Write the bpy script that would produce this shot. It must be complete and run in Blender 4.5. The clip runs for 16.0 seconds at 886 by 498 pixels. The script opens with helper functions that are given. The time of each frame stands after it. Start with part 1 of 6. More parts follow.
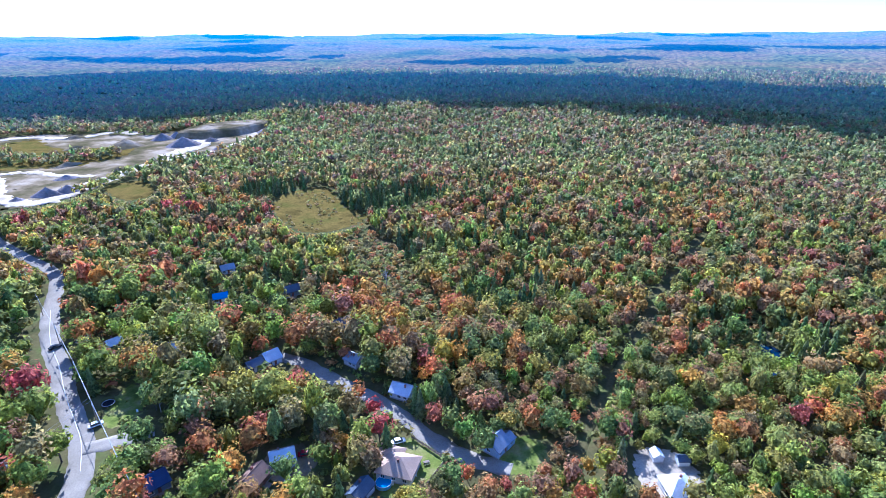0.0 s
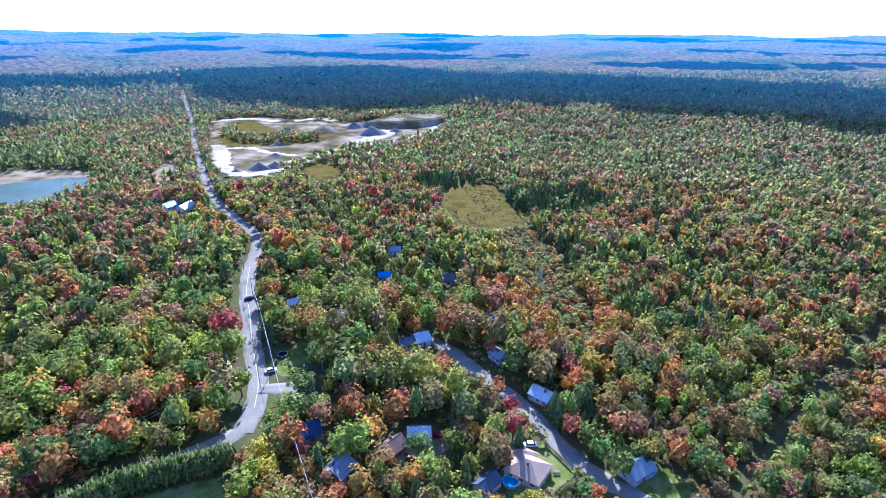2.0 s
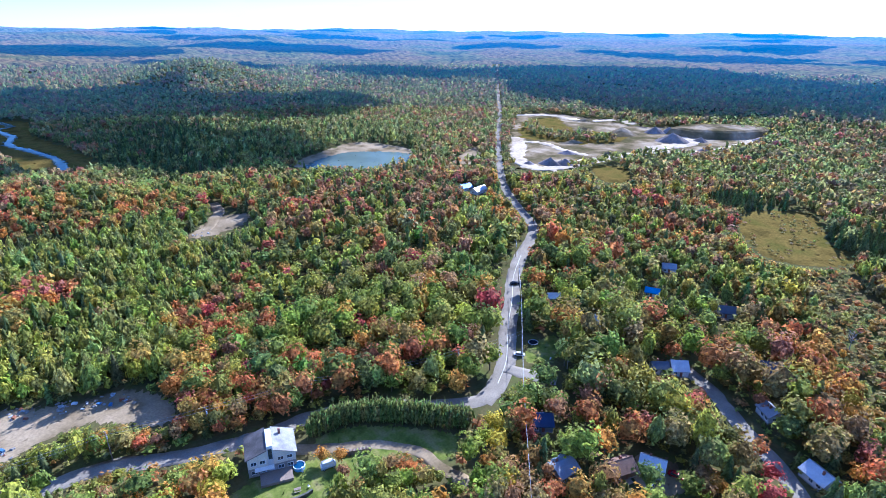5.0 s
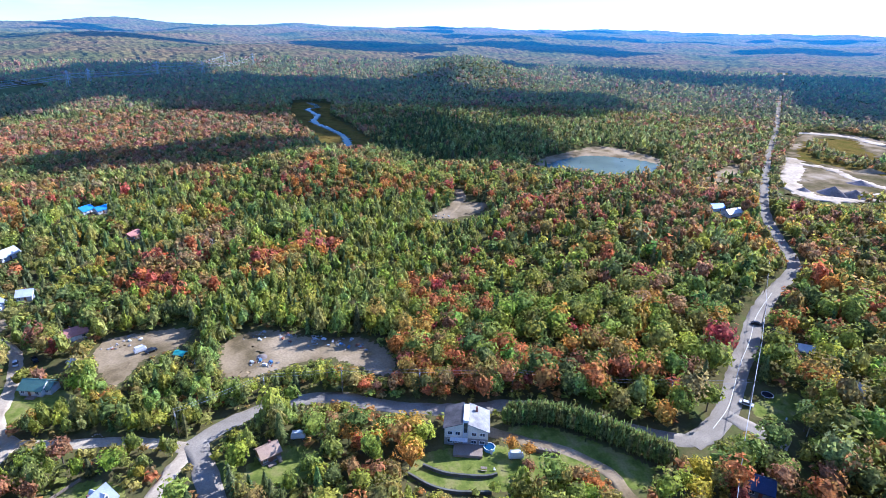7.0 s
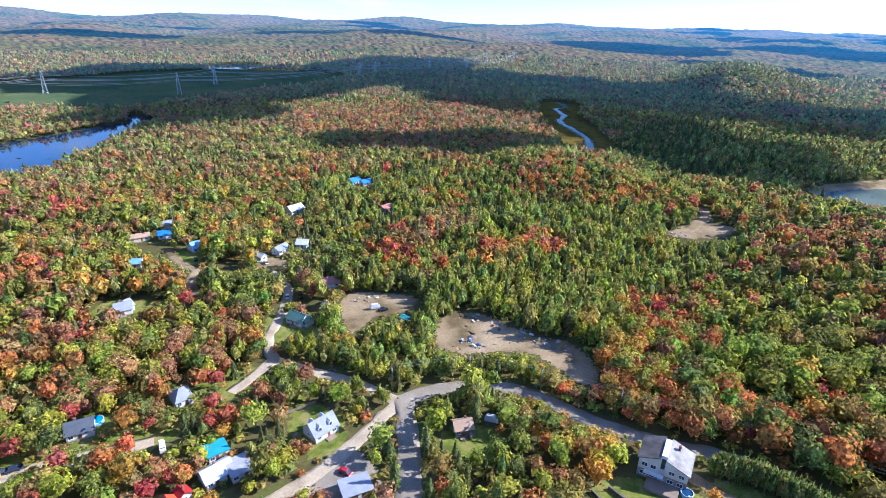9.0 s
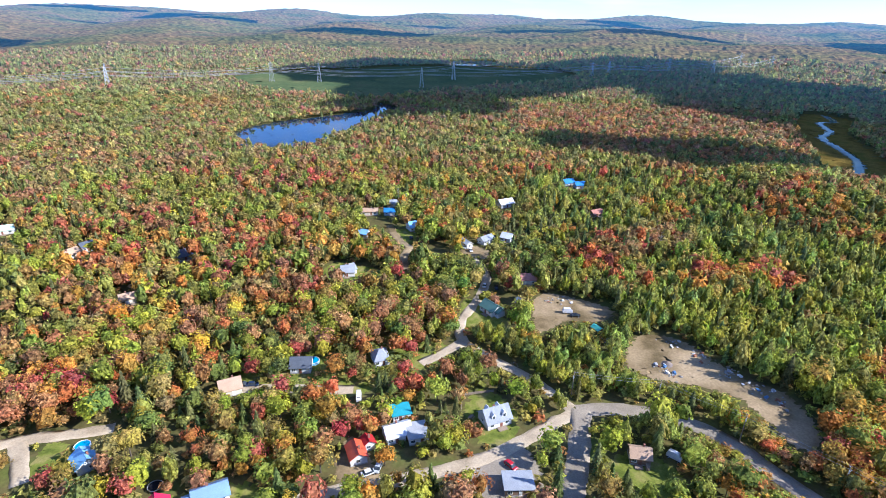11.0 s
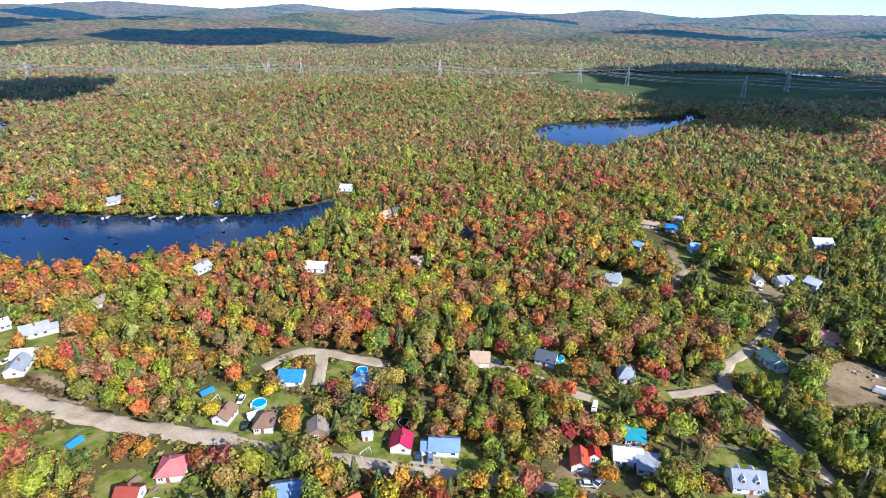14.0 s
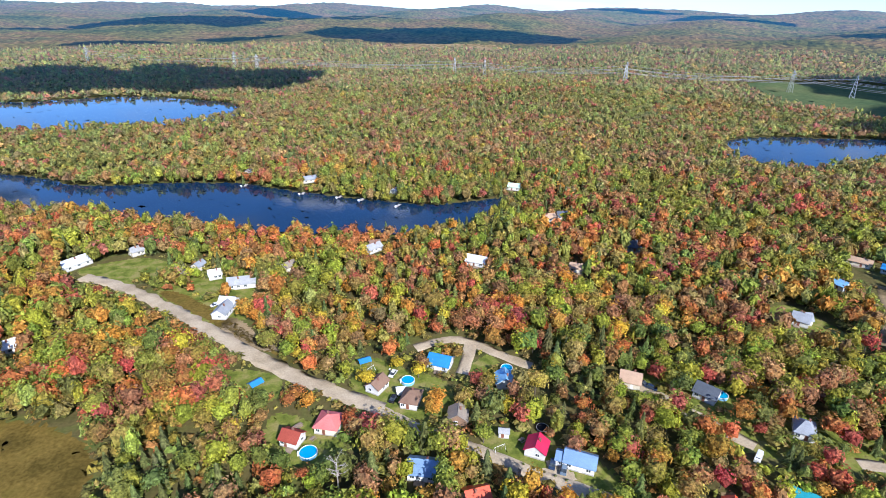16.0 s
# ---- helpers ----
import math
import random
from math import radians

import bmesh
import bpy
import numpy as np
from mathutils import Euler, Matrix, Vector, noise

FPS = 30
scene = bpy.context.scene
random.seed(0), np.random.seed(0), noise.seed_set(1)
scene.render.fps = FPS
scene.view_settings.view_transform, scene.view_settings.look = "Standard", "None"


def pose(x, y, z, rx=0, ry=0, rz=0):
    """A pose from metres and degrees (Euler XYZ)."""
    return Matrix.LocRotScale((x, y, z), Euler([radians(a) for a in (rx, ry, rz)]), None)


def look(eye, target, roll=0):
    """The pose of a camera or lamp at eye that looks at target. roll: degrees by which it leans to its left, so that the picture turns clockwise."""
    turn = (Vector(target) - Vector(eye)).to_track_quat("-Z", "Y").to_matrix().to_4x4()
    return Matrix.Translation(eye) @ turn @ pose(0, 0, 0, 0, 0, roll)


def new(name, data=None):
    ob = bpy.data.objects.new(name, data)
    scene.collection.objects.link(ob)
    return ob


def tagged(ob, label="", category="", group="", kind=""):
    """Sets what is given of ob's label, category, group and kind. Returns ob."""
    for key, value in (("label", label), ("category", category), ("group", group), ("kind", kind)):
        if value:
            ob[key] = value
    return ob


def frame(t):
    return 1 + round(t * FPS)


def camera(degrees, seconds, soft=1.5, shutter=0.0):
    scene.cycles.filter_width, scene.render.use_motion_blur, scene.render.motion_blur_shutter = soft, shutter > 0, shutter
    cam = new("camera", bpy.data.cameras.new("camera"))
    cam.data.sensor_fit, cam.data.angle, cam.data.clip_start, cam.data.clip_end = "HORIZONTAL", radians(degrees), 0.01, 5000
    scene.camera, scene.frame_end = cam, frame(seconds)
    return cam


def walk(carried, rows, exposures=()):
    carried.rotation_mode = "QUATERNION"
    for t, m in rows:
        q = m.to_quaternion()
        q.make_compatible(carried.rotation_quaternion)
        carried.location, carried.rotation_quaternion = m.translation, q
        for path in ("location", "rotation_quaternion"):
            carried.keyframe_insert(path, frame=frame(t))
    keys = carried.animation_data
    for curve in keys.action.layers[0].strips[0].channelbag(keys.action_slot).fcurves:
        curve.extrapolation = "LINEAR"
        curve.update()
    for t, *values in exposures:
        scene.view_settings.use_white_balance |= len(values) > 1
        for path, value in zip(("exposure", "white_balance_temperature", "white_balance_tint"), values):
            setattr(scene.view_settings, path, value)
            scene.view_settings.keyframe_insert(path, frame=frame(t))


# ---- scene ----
import collections

cam = camera(78.36, 16.0, soft=0.5)
PATH = [
    (0.0, pose(-0.00, 0.00, 120.00, 68.18, 0.41, -0.36)),
    (0.5, pose(0.26, -0.14, 119.92, 68.23, 0.26, 4.06)),
    (1.0, pose(0.50, -0.27, 119.86, 68.26, 0.14, 8.48)),
    (1.5, pose(0.75, -0.38, 119.85, 68.26, 0.03, 13.19)),
    (2.0, pose(1.00, -0.47, 119.91, 68.21, -0.13, 17.88)),
    (2.5, pose(1.27, -0.55, 119.99, 68.17, -0.22, 22.63)),
    (3.0, pose(1.54, -0.63, 120.09, 68.13, -0.28, 27.30)),
    (5.5, pose(4.02, -1.59, 120.74, 68.00, -0.47, 54.30)),
    (6.0, pose(4.47, -1.68, 120.82, 67.95, -0.63, 60.62)),
    (6.5, pose(4.91, -1.77, 120.90, 67.89, -0.74, 67.18)),
    (7.0, pose(5.34, -1.87, 120.98, 67.82, -0.89, 73.87)),
    (7.5, pose(5.75, -1.98, 121.06, 67.71, -1.04, 80.56)),
    (8.0, pose(6.14, -2.02, 121.15, 67.60, -1.17, 87.09)),
    (8.5, pose(6.48, -2.01, 121.25, 67.46, -1.32, 93.29)),
    (9.0, pose(6.77, -1.93, 121.36, 67.35, -1.35, 99.08)),
    (9.5, pose(7.02, -1.80, 121.45, 67.19, -1.45, 104.82)),
    (12.0, pose(6.96, 1.02, 121.79, 66.62, -0.91, 133.04)),
    (12.5, pose(7.08, 1.42, 121.95, 66.54, -0.91, 138.15)),
    (13.0, pose(7.21, 1.80, 122.10, 66.49, -0.87, 143.12)),
    (13.5, pose(7.34, 2.13, 122.25, 66.42, -0.89, 147.96)),
    (14.0, pose(7.47, 2.41, 122.37, 66.36, -0.90, 152.53)),
    (14.5, pose(7.61, 2.66, 122.48, 66.29, -0.87, 157.13)),
    (15.0, pose(7.76, 2.89, 122.57, 66.22, -0.91, 161.68)),
    (15.5, pose(7.93, 3.12, 122.65, 66.16, -0.84, 166.25)),
    (16.0, pose(8.09, 3.37, 122.72, 66.11, -0.84, 170.68)),
]
EXPOSURES = [(0.0, 1.8, 4480, 18), (5.5, 1.6, 4750, 18), (7.0, 1.55, 5000, 18), (9.0, 1.52, 5420, 16), (12.5, 1.38, 5720, 13), (16.0, 1.16, 5780, 12)]
SKY_STRENGTH = 0.11
SUN_STRENGTH = 4.0
CLOUD_WHITE = (3.6, 3.9, 4.3, 1.0)
NEAR_TREES = 280
# strength of the haze painted as emission on far woods and hills
HAZE_GLOW = 0.42
# where the cumulus shade lies: x, y, half length, half width, turn
CLOUDS = [(-620, 1190, 380, 320, 0), (-120, 1160, 400, 300, 0), (300, 1030, 360, 270, -20), (620, 840, 320, 220, -35), (980, 640, 260, 160, -40), (-1150, 900, 330, 110, 30),
          (-545, -80, 160, 52, 97), (-640, 150, 200, 100, 20), (-850, 330, 190, 130, 50), (-1080, -90, 320, 220, 65), (-950, -620, 320, 220, 80), (-1280, -330, 280, 170, 10), (-690, -480, 150, 100, 40),
          (340, -1030, 320, 130, 8), (-360, -2090, 480, 280, 10), (640, -1750, 150, 60, 20), (330, -1950, 170, 60, 0), (-900, 2150, 620, 180, 10), (350, 2000, 520, 150, 0), (-2500, 300, 420, 300, 30), (-1680, 560, 240, 150, 20), (-2300, 1250, 500, 220, 10)]
walk(cam, PATH, EXPOSURES)

# ---- sky, sun ----
SUN_HIGH = radians(34)
SUN_ROUND = radians(17.5)          # west of the y axis
TO_SUN = Vector((-math.sin(SUN_ROUND) * math.cos(SUN_HIGH), math.cos(SUN_ROUND) * math.cos(SUN_HIGH), math.sin(SUN_HIGH)))
world = bpy.data.worlds.new("sky")
scene.world = world
world.use_nodes = True
wn, wl = world.node_tree.nodes, world.node_tree.links
sky = wn.new("ShaderNodeTexSky")
sky.sky_type, sky.sun_disc, sky.sun_elevation, sky.sun_rotation = "NISHITA", False, SUN_HIGH, -SUN_ROUND
sky.air_density, sky.dust_density, sky.ozone_density = 1.0, 0.1, 3.0
# fair-weather cloud thinning out over the blue
wc = wn.new("ShaderNodeTexCoord")
wmap = wn.new("ShaderNodeMapping")
wmap.inputs["Scale"].default_value = (3.0, 3.0, 22.0)
wnoise = wn.new("ShaderNodeTexNoise")
wnoise.inputs["Scale"].default_value, wnoise.inputs["Detail"].default_value = 2.2, 7
wramp = wn.new("ShaderNodeValToRGB")
wramp.color_ramp.elements[0].position, wramp.color_ramp.elements[1].position = 0.52, 0.74
wmix = wn.new("ShaderNodeMix")
wmix.data_type = "RGBA"
wmix.inputs["B"].default_value = CLOUD_WHITE
wl.new(wc.outputs["Generated"], wmap.inputs["Vector"])
wl.new(wmap.outputs["Vector"], wnoise.inputs["Vector"])
wl.new(wnoise.outputs["Fac"], wramp.inputs["Fac"])
wl.new(wramp.outputs["Color"], wmix.inputs["Factor"])
wtint = wn.new("ShaderNodeMix")
wtint.data_type, wtint.blend_type = "RGBA", "MULTIPLY"
wtint.inputs["Factor"].default_value, wtint.inputs["B"].default_value = 1.0, (0.52, 0.72, 1.06, 1.0)
wl.new(sky.outputs["Color"], wtint.inputs["A"])
wl.new(wtint.outputs["Result"], wmix.inputs["A"])
wl.new(wmix.outputs["Result"], wn["Background"].inputs["Color"])
wn["Background"].inputs["Strength"].default_value = SKY_STRENGTH
sun_data = bpy.data.lights.new("sun", "SUN")
sun_data.energy, sun_data.angle, sun_data.color = SUN_STRENGTH, radians(0.55), (1.0, 0.93, 0.82)
sun = new("sun", sun_data)
sun.matrix_world = look(TO_SUN * 1000, (0, 0, 0))


# ---- materials ----
def nodes_of(name):
    m = bpy.data.materials.new(name)
    m.use_nodes = True
    return m, m.node_tree.nodes, m.node_tree.links


def noise_at(n, l, scale, detail=5, space="Object"):
    c, t = n.new("ShaderNodeTexCoord"), n.new("ShaderNodeTexNoise")
    t.inputs["Scale"].default_value, t.inputs["Detail"].default_value = scale, detail
    l.new(c.outputs[space], t.inputs["Vector"])
    return t.outputs["Fac"]


def ramp(n, l, fac, stops):
    r = n.new("ShaderNodeValToRGB")
    e = r.color_ramp.elements
    while len(e) < len(stops):
        e.new(0.5)
    for k, (at, col) in enumerate(stops):
        e[k].position, e[k].color = at, (*col, 1)
    l.new(fac, r.inputs["Fac"])
    return r.outputs["Color"]


def blend(n, l, a, b, fac, kind="MIX"):
    x = n.new("ShaderNodeMix")
    x.data_type, x.blend_type = "RGBA", kind
    for key, v in (("A", a), ("B", b), ("Factor", fac)):
        if isinstance(v, (int, float)):
            x.inputs[key].default_value = v
        elif isinstance(v, tuple):
            x.inputs[key].default_value = (*v, 1)
        else:
            l.new(v, x.inputs[key])
    return x.outputs["Result"]


def surface(name, stops, scale, fine, rough=0.85, bump=0.3, metal=0.0, fine_mix=0.35, space="Object", vary=0.0):
    """A two-scale procedural surface: broad colour stops, fine mottling, bump; vary: lightness from thing to thing."""
    m, n, l = nodes_of(name)
    p = n["Principled BSDF"]
    col = ramp(n, l, noise_at(n, l, scale, 6, space), stops)
    f = noise_at(n, l, fine, 4, space)
    col = blend(n, l, col, ramp(n, l, f, [(0.3, (0.45, 0.45, 0.45)), (0.7, (1.35, 1.35, 1.35))]), fine_mix, "MULTIPLY")
    if vary:
        o, h = n.new("ShaderNodeObjectInfo"), n.new("ShaderNodeHueSaturation")
        mr = n.new("ShaderNodeMapRange")
        mr.inputs["To Min"].default_value, mr.inputs["To Max"].default_value = 1 - vary, 1 + vary
        l.new(o.outputs["Random"], mr.inputs["Value"])
        l.new(mr.outputs["Result"], h.inputs["Value"])
        l.new(col, h.inputs["Color"])
        col = h.outputs["Color"]
    l.new(col, p.inputs["Base Color"])
    p.inputs["Roughness"].default_value, p.inputs["Metallic"].default_value = rough, metal
    p.inputs["Specular IOR Level"].default_value = 0.0 if rough >= 0.78 and not metal else 0.4
    if bump:
        b = n.new("ShaderNodeBump")
        b.inputs["Strength"].default_value = bump
        l.new(f, b.inputs["Height"])
        l.new(b.outputs["Normal"], p.inputs["Normal"])
    return m


def painted_haze(n, l, p, gain=1.0):
    """Haze painted on far woods as blue emission, stronger with distance and towards the sun."""
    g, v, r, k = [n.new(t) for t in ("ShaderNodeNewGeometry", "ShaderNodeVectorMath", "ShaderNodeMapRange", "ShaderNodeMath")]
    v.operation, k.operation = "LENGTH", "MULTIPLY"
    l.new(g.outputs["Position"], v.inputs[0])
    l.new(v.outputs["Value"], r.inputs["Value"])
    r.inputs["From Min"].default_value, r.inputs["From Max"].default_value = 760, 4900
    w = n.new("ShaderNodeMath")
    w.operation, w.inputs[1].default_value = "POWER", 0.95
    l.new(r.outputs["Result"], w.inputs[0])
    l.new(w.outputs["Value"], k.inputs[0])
    k.inputs[1].default_value = HAZE_GLOW * gain
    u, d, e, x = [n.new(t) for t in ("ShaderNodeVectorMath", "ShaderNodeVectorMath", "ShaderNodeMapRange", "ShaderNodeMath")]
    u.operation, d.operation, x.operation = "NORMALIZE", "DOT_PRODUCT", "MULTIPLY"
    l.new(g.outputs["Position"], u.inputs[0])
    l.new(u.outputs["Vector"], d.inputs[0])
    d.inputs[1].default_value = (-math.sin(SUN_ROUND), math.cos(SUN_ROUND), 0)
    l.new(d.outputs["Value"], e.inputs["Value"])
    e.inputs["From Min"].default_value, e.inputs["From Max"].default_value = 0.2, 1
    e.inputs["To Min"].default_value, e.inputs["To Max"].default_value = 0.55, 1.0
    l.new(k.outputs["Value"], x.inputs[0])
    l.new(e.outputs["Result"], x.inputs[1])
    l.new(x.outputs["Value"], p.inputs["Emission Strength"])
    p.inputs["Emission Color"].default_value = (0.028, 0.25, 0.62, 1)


def leafy(name, base=None, spread=0.25, far=False):
    """Leaves: light comes partly through them. base None: the tint stored with each crown."""
    m, n, l = nodes_of(name)
    p = n["Principled BSDF"]
    if base is None:
        a = n.new("ShaderNodeAttribute")
        a.attribute_name = "tint"
        col = a.outputs["Color"]
    else:
        o, h = n.new("ShaderNodeObjectInfo"), n.new("ShaderNodeHueSaturation")
        for key, lo, hi in (("Value", 1 - spread, 1 + spread),):
            mr = n.new("ShaderNodeMapRange")
            mr.inputs["To Min"].default_value, mr.inputs["To Max"].default_value = lo, hi
            l.new(o.outputs["Random"], mr.inputs["Value"])
            l.new(mr.outputs["Result"], h.inputs[key])
        h.inputs["Color"].default_value = (*base, 1)
        at = n.new("ShaderNodeAttribute")
        at.attribute_name = "tint"
        col = blend(n, l, h.outputs["Color"], at.outputs["Color"], 1.0, "MULTIPLY")
    f = noise_at(n, l, 0.8 if base is None else 7.0, 8, "Object")
    f.node.inputs["Roughness"].default_value = 0.72
    col = blend(n, l, col, ramp(n, l, f, [(0.39, (0.34, 0.35, 0.36)), (0.61, (2.0, 1.95, 1.8))]), 0.86, "MULTIPLY")
    l.new(col, p.inputs["Base Color"])
    p.inputs["Roughness"].default_value = 0.75
    p.inputs["Specular IOR Level"].default_value = 0.12
    # far: distance haze is painted on the leaves as blue emission
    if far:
        painted_haze(n, l, p, 1.7)
    t, mix = n.new("ShaderNodeBsdfTranslucent"), n.new("ShaderNodeMixShader")
    l.new(col, t.inputs["Color"])
    mix.inputs["Fac"].default_value = 0.5
    l.new(p.outputs["BSDF"], mix.inputs[1])
    l.new(t.outputs["BSDF"], mix.inputs[2])
    l.new(mix.outputs["Shader"], n["Material Output"].inputs["Surface"])
    return m


M_FLOOR = surface("forest_floor", [(0.3, (0.060, 0.066, 0.022)), (0.5, (0.105, 0.088, 0.036)), (0.68, (0.095, 0.115, 0.030))], 0.09, 0.9)
M_GRASS = surface("lawn_grass", [(0.36, (0.090, 0.115, 0.022)), (0.5, (0.155, 0.175, 0.034)), (0.64, (0.225, 0.20, 0.07))], 0.2, 1.4, bump=0.4)
M_DRYGRASS = surface("dry_meadow_grass", [(0.35, (0.085, 0.062, 0.016)), (0.5, (0.150, 0.105, 0.026)), (0.65, (0.098, 0.084, 0.018))], 0.05, 0.8, bump=0.6, fine_mix=0.55)
M_MARSH = surface("green_marsh", [(0.3, (0.058, 0.092, 0.045)), (0.55, (0.098, 0.125, 0.055)), (0.75, (0.15, 0.135, 0.07))], 0.012, 0.15, bump=0.4)
M_ASPHALT = surface("worn_asphalt", [(0.3, (0.205, 0.175, 0.135)), (0.6, (0.28, 0.24, 0.185)), (0.8, (0.335, 0.29, 0.225))], 0.12, 2.5, rough=0.8, bump=0.15)
M_GRAVEL = surface("gravel_road", [(0.3, (0.30, 0.24, 0.165)), (0.55, (0.41, 0.335, 0.235)), (0.8, (0.48, 0.40, 0.29))], 0.15, 1.8, bump=0.3)
M_SAND = surface("bare_sand", [(0.35, (0.12, 0.09, 0.045)), (0.47, (0.23, 0.17, 0.095)), (0.65, (0.33, 0.25, 0.15))], 0.06, 1.2, bump=0.4)
M_PITSAND = surface("pit_sand", [(0.36, (0.085, 0.072, 0.030)), (0.46, (0.14, 0.108, 0.055)), (0.54, (0.22, 0.165, 0.095)), (0.64, (0.33, 0.26, 0.17))], 0.035, 0.25, bump=0.5)
M_PITTRACK = surface("haul_track", [(0.35, (0.38, 0.30, 0.20)), (0.6, (0.52, 0.42, 0.30))], 0.05, 0.4, bump=0.4)
M_PITDARK = surface("pit_gravel_heap", [(0.3, (0.16, 0.13, 0.11)), (0.6, (0.28, 0.23, 0.20)), (0.8, (0.38, 0.32, 0.28))], 0.08, 0.6, bump=0.6)
M_LINE = surface("road_paint", [(0.4, (0.62, 0.60, 0.52)), (0.7, (0.72, 0.70, 0.62))], 0.8, 5.0, bump=0)
M_BARK = surface("bark", [(0.3, (0.09, 0.07, 0.055)), (0.7, (0.19, 0.16, 0.13))], 0.8, 6.0, bump=0.5)
M_LEAF = leafy("woodland_leaves")


def water_mat(name, deep, wave, shine=0.4):
    m, n, l = nodes_of(name)
    p = n["Principled BSDF"]
    col = ramp(n, l, noise_at(n, l, 0.02, 4), [(0.3, deep), (0.7, tuple(c * 1.6 for c in deep))])
    l.new(col, p.inputs["Base Color"])
    p.inputs["Roughness"].default_value, p.inputs["IOR"].default_value = 0.04, 1.33
    p.inputs["Specular IOR Level"].default_value = shine
    b = n.new("ShaderNodeBump")
    b.inputs["Strength"].default_value, b.inputs["Distance"].default_value = wave, 0.3
    l.new(noise_at(n, l, 0.7, 3), b.inputs["Height"])
    l.new(b.outputs["Normal"], p.inputs["Normal"])
    return m


M_WATER = water_mat("lake_water", (0.004, 0.016, 0.040), 0.04, 0.24)
M_PONDWATER = water_mat("pit_pond_water", (0.075, 0.095, 0.07), 0.08, 0.02)

# ---- land ----
# Hills and hollows of the land: x, y, height, spread along x and y.
HILLS = [
    (-1235, 418, 46, 200, 115), (-455, 20, 13, 75, 65), (-330, 190, 7, 110, 90),
    (0, 880, 9, 420, 150), (320, 760, 7, 260, 160),
    (-2300, -700, 42, 700, 420), (-2100, 60, 20, 380, 320), (-1500, -1500, 22, 620, 420),
    (-600, -2700, 40, 700, 420), (500, -2600, 30, 600, 380), (-260, -800, 14, 190, 120),
    (-3300, 900, 20, 600, 700), (-900, 3000, 18, 900, 500), (1200, 2600, 16, 800, 500),
]
# Level floors of the lakes: x, y, height, reach.
BASINS = [(150, -390, 0.0, 440), (380, -770, -0.3, 400), (-480, -455, 0.6, 215), (-1300, -735, 8.6, 240), (-455, 290, 0.5, 115)]
LAKE_Z, LAKE2_Z, LAKE3_Z, POND2_Z, PIT_Z = 1.3, 1.6, 1.9, 9.8, 1.3


def land(x, y):
    """Height of the bare land above the hamlet's level."""
    x, y = np.asarray(x, float), np.asarray(y, float)
    r = np.hypot(x, y) + 1e-6
    north = 0.5 - 0.5 * (0.85 * y + 0.5 * x) / r
    z = (88 + 38 * north) * (r / 4900) ** 2
    swell = np.clip((r - 700) / 2600, 0, 1)
    z = z + swell * (0.55 + 0.45 * north) * (9 * np.sin(x / 310 + 1.3) * np.cos(y / 370 - 0.6) + 8 * np.sin(x / 171 - y / 233) + 5 * np.sin((x + y) / 97))
    z = z + swell ** 2 * north ** 2 * 16 * np.sin(np.arctan2(y, x) * 23 + r / 420) 
    for hx, hy, high, sx, sy in HILLS:
        z = z + high * np.exp(-((x - hx) / sx) ** 2 - ((y - hy) / sy) ** 2)
    for bx, by, level, wide in BASINS:
        z = z + (level - z) * np.exp(-(((x - bx) ** 2 + (y - by) ** 2) / wide ** 2) ** 2)
    return z


def inside(px, py, poly):
    """Which of the points lie inside the outline."""
    hit = np.zeros(np.shape(px), bool)
    for (x0, y0), (x1, y1) in zip(poly, poly[1:] + poly[:1]):
        if y0 == y1:
            continue
        hit ^= ((y0 > py) != (y1 > py)) & (px < (x1 - x0) * (py - y0) / (y1 - y0) + x0)
    return hit


def rounded(poly, steps=4):
    """A closed outline drawn smoothly through its corners."""
    p = [np.array(q, float) for q in poly]
    out = []
    for k in range(len(p)):
        a, b, c, d = p[k - 1], p[k], p[(k + 1) % len(p)], p[(k + 2) % len(p)]
        for s in np.arange(steps) / steps:
            out.append(tuple(0.5 * (2 * b + (c - a) * s + (2 * a - 5 * b + 4 * c - d) * s ** 2 + (3 * b - a - 3 * c + d) * s ** 3)))
    return out


def along(line, step=3.0):
    """Points every few metres on a smooth curve through the line's points."""
    p = [np.array(q, float) for q in line]
    p = [2 * p[0] - p[1]] + p + [2 * p[-1] - p[-2]]
    out = []
    for k in range(1, len(p) - 2):
        a, b, c, d = p[k - 1:k + 3]
        n = max(2, int(np.linalg.norm(c - b) / step))
        for s in np.arange(n) / n:
            out.append(0.5 * (2 * b + (c - a) * s + (2 * a - 5 * b + 4 * c - d) * s ** 2 + (3 * b - a - 3 * c + d) * s ** 3))
    out.append(p[-2])
    return np.array(out)


def link_mesh(name, verts, faces, material, smooth=False):
    me = bpy.data.meshes.new(name)
    me.from_pydata([tuple(map(float, v)) for v in verts], [], [tuple(map(int, f)) for f in faces])
    for m in (material if isinstance(material, (list, tuple)) else [material]):
        me.materials.append(m)
    if smooth:
        me.polygons.foreach_set("use_smooth", [True] * len(me.polygons))
    return me


rng = np.random.default_rng(7)

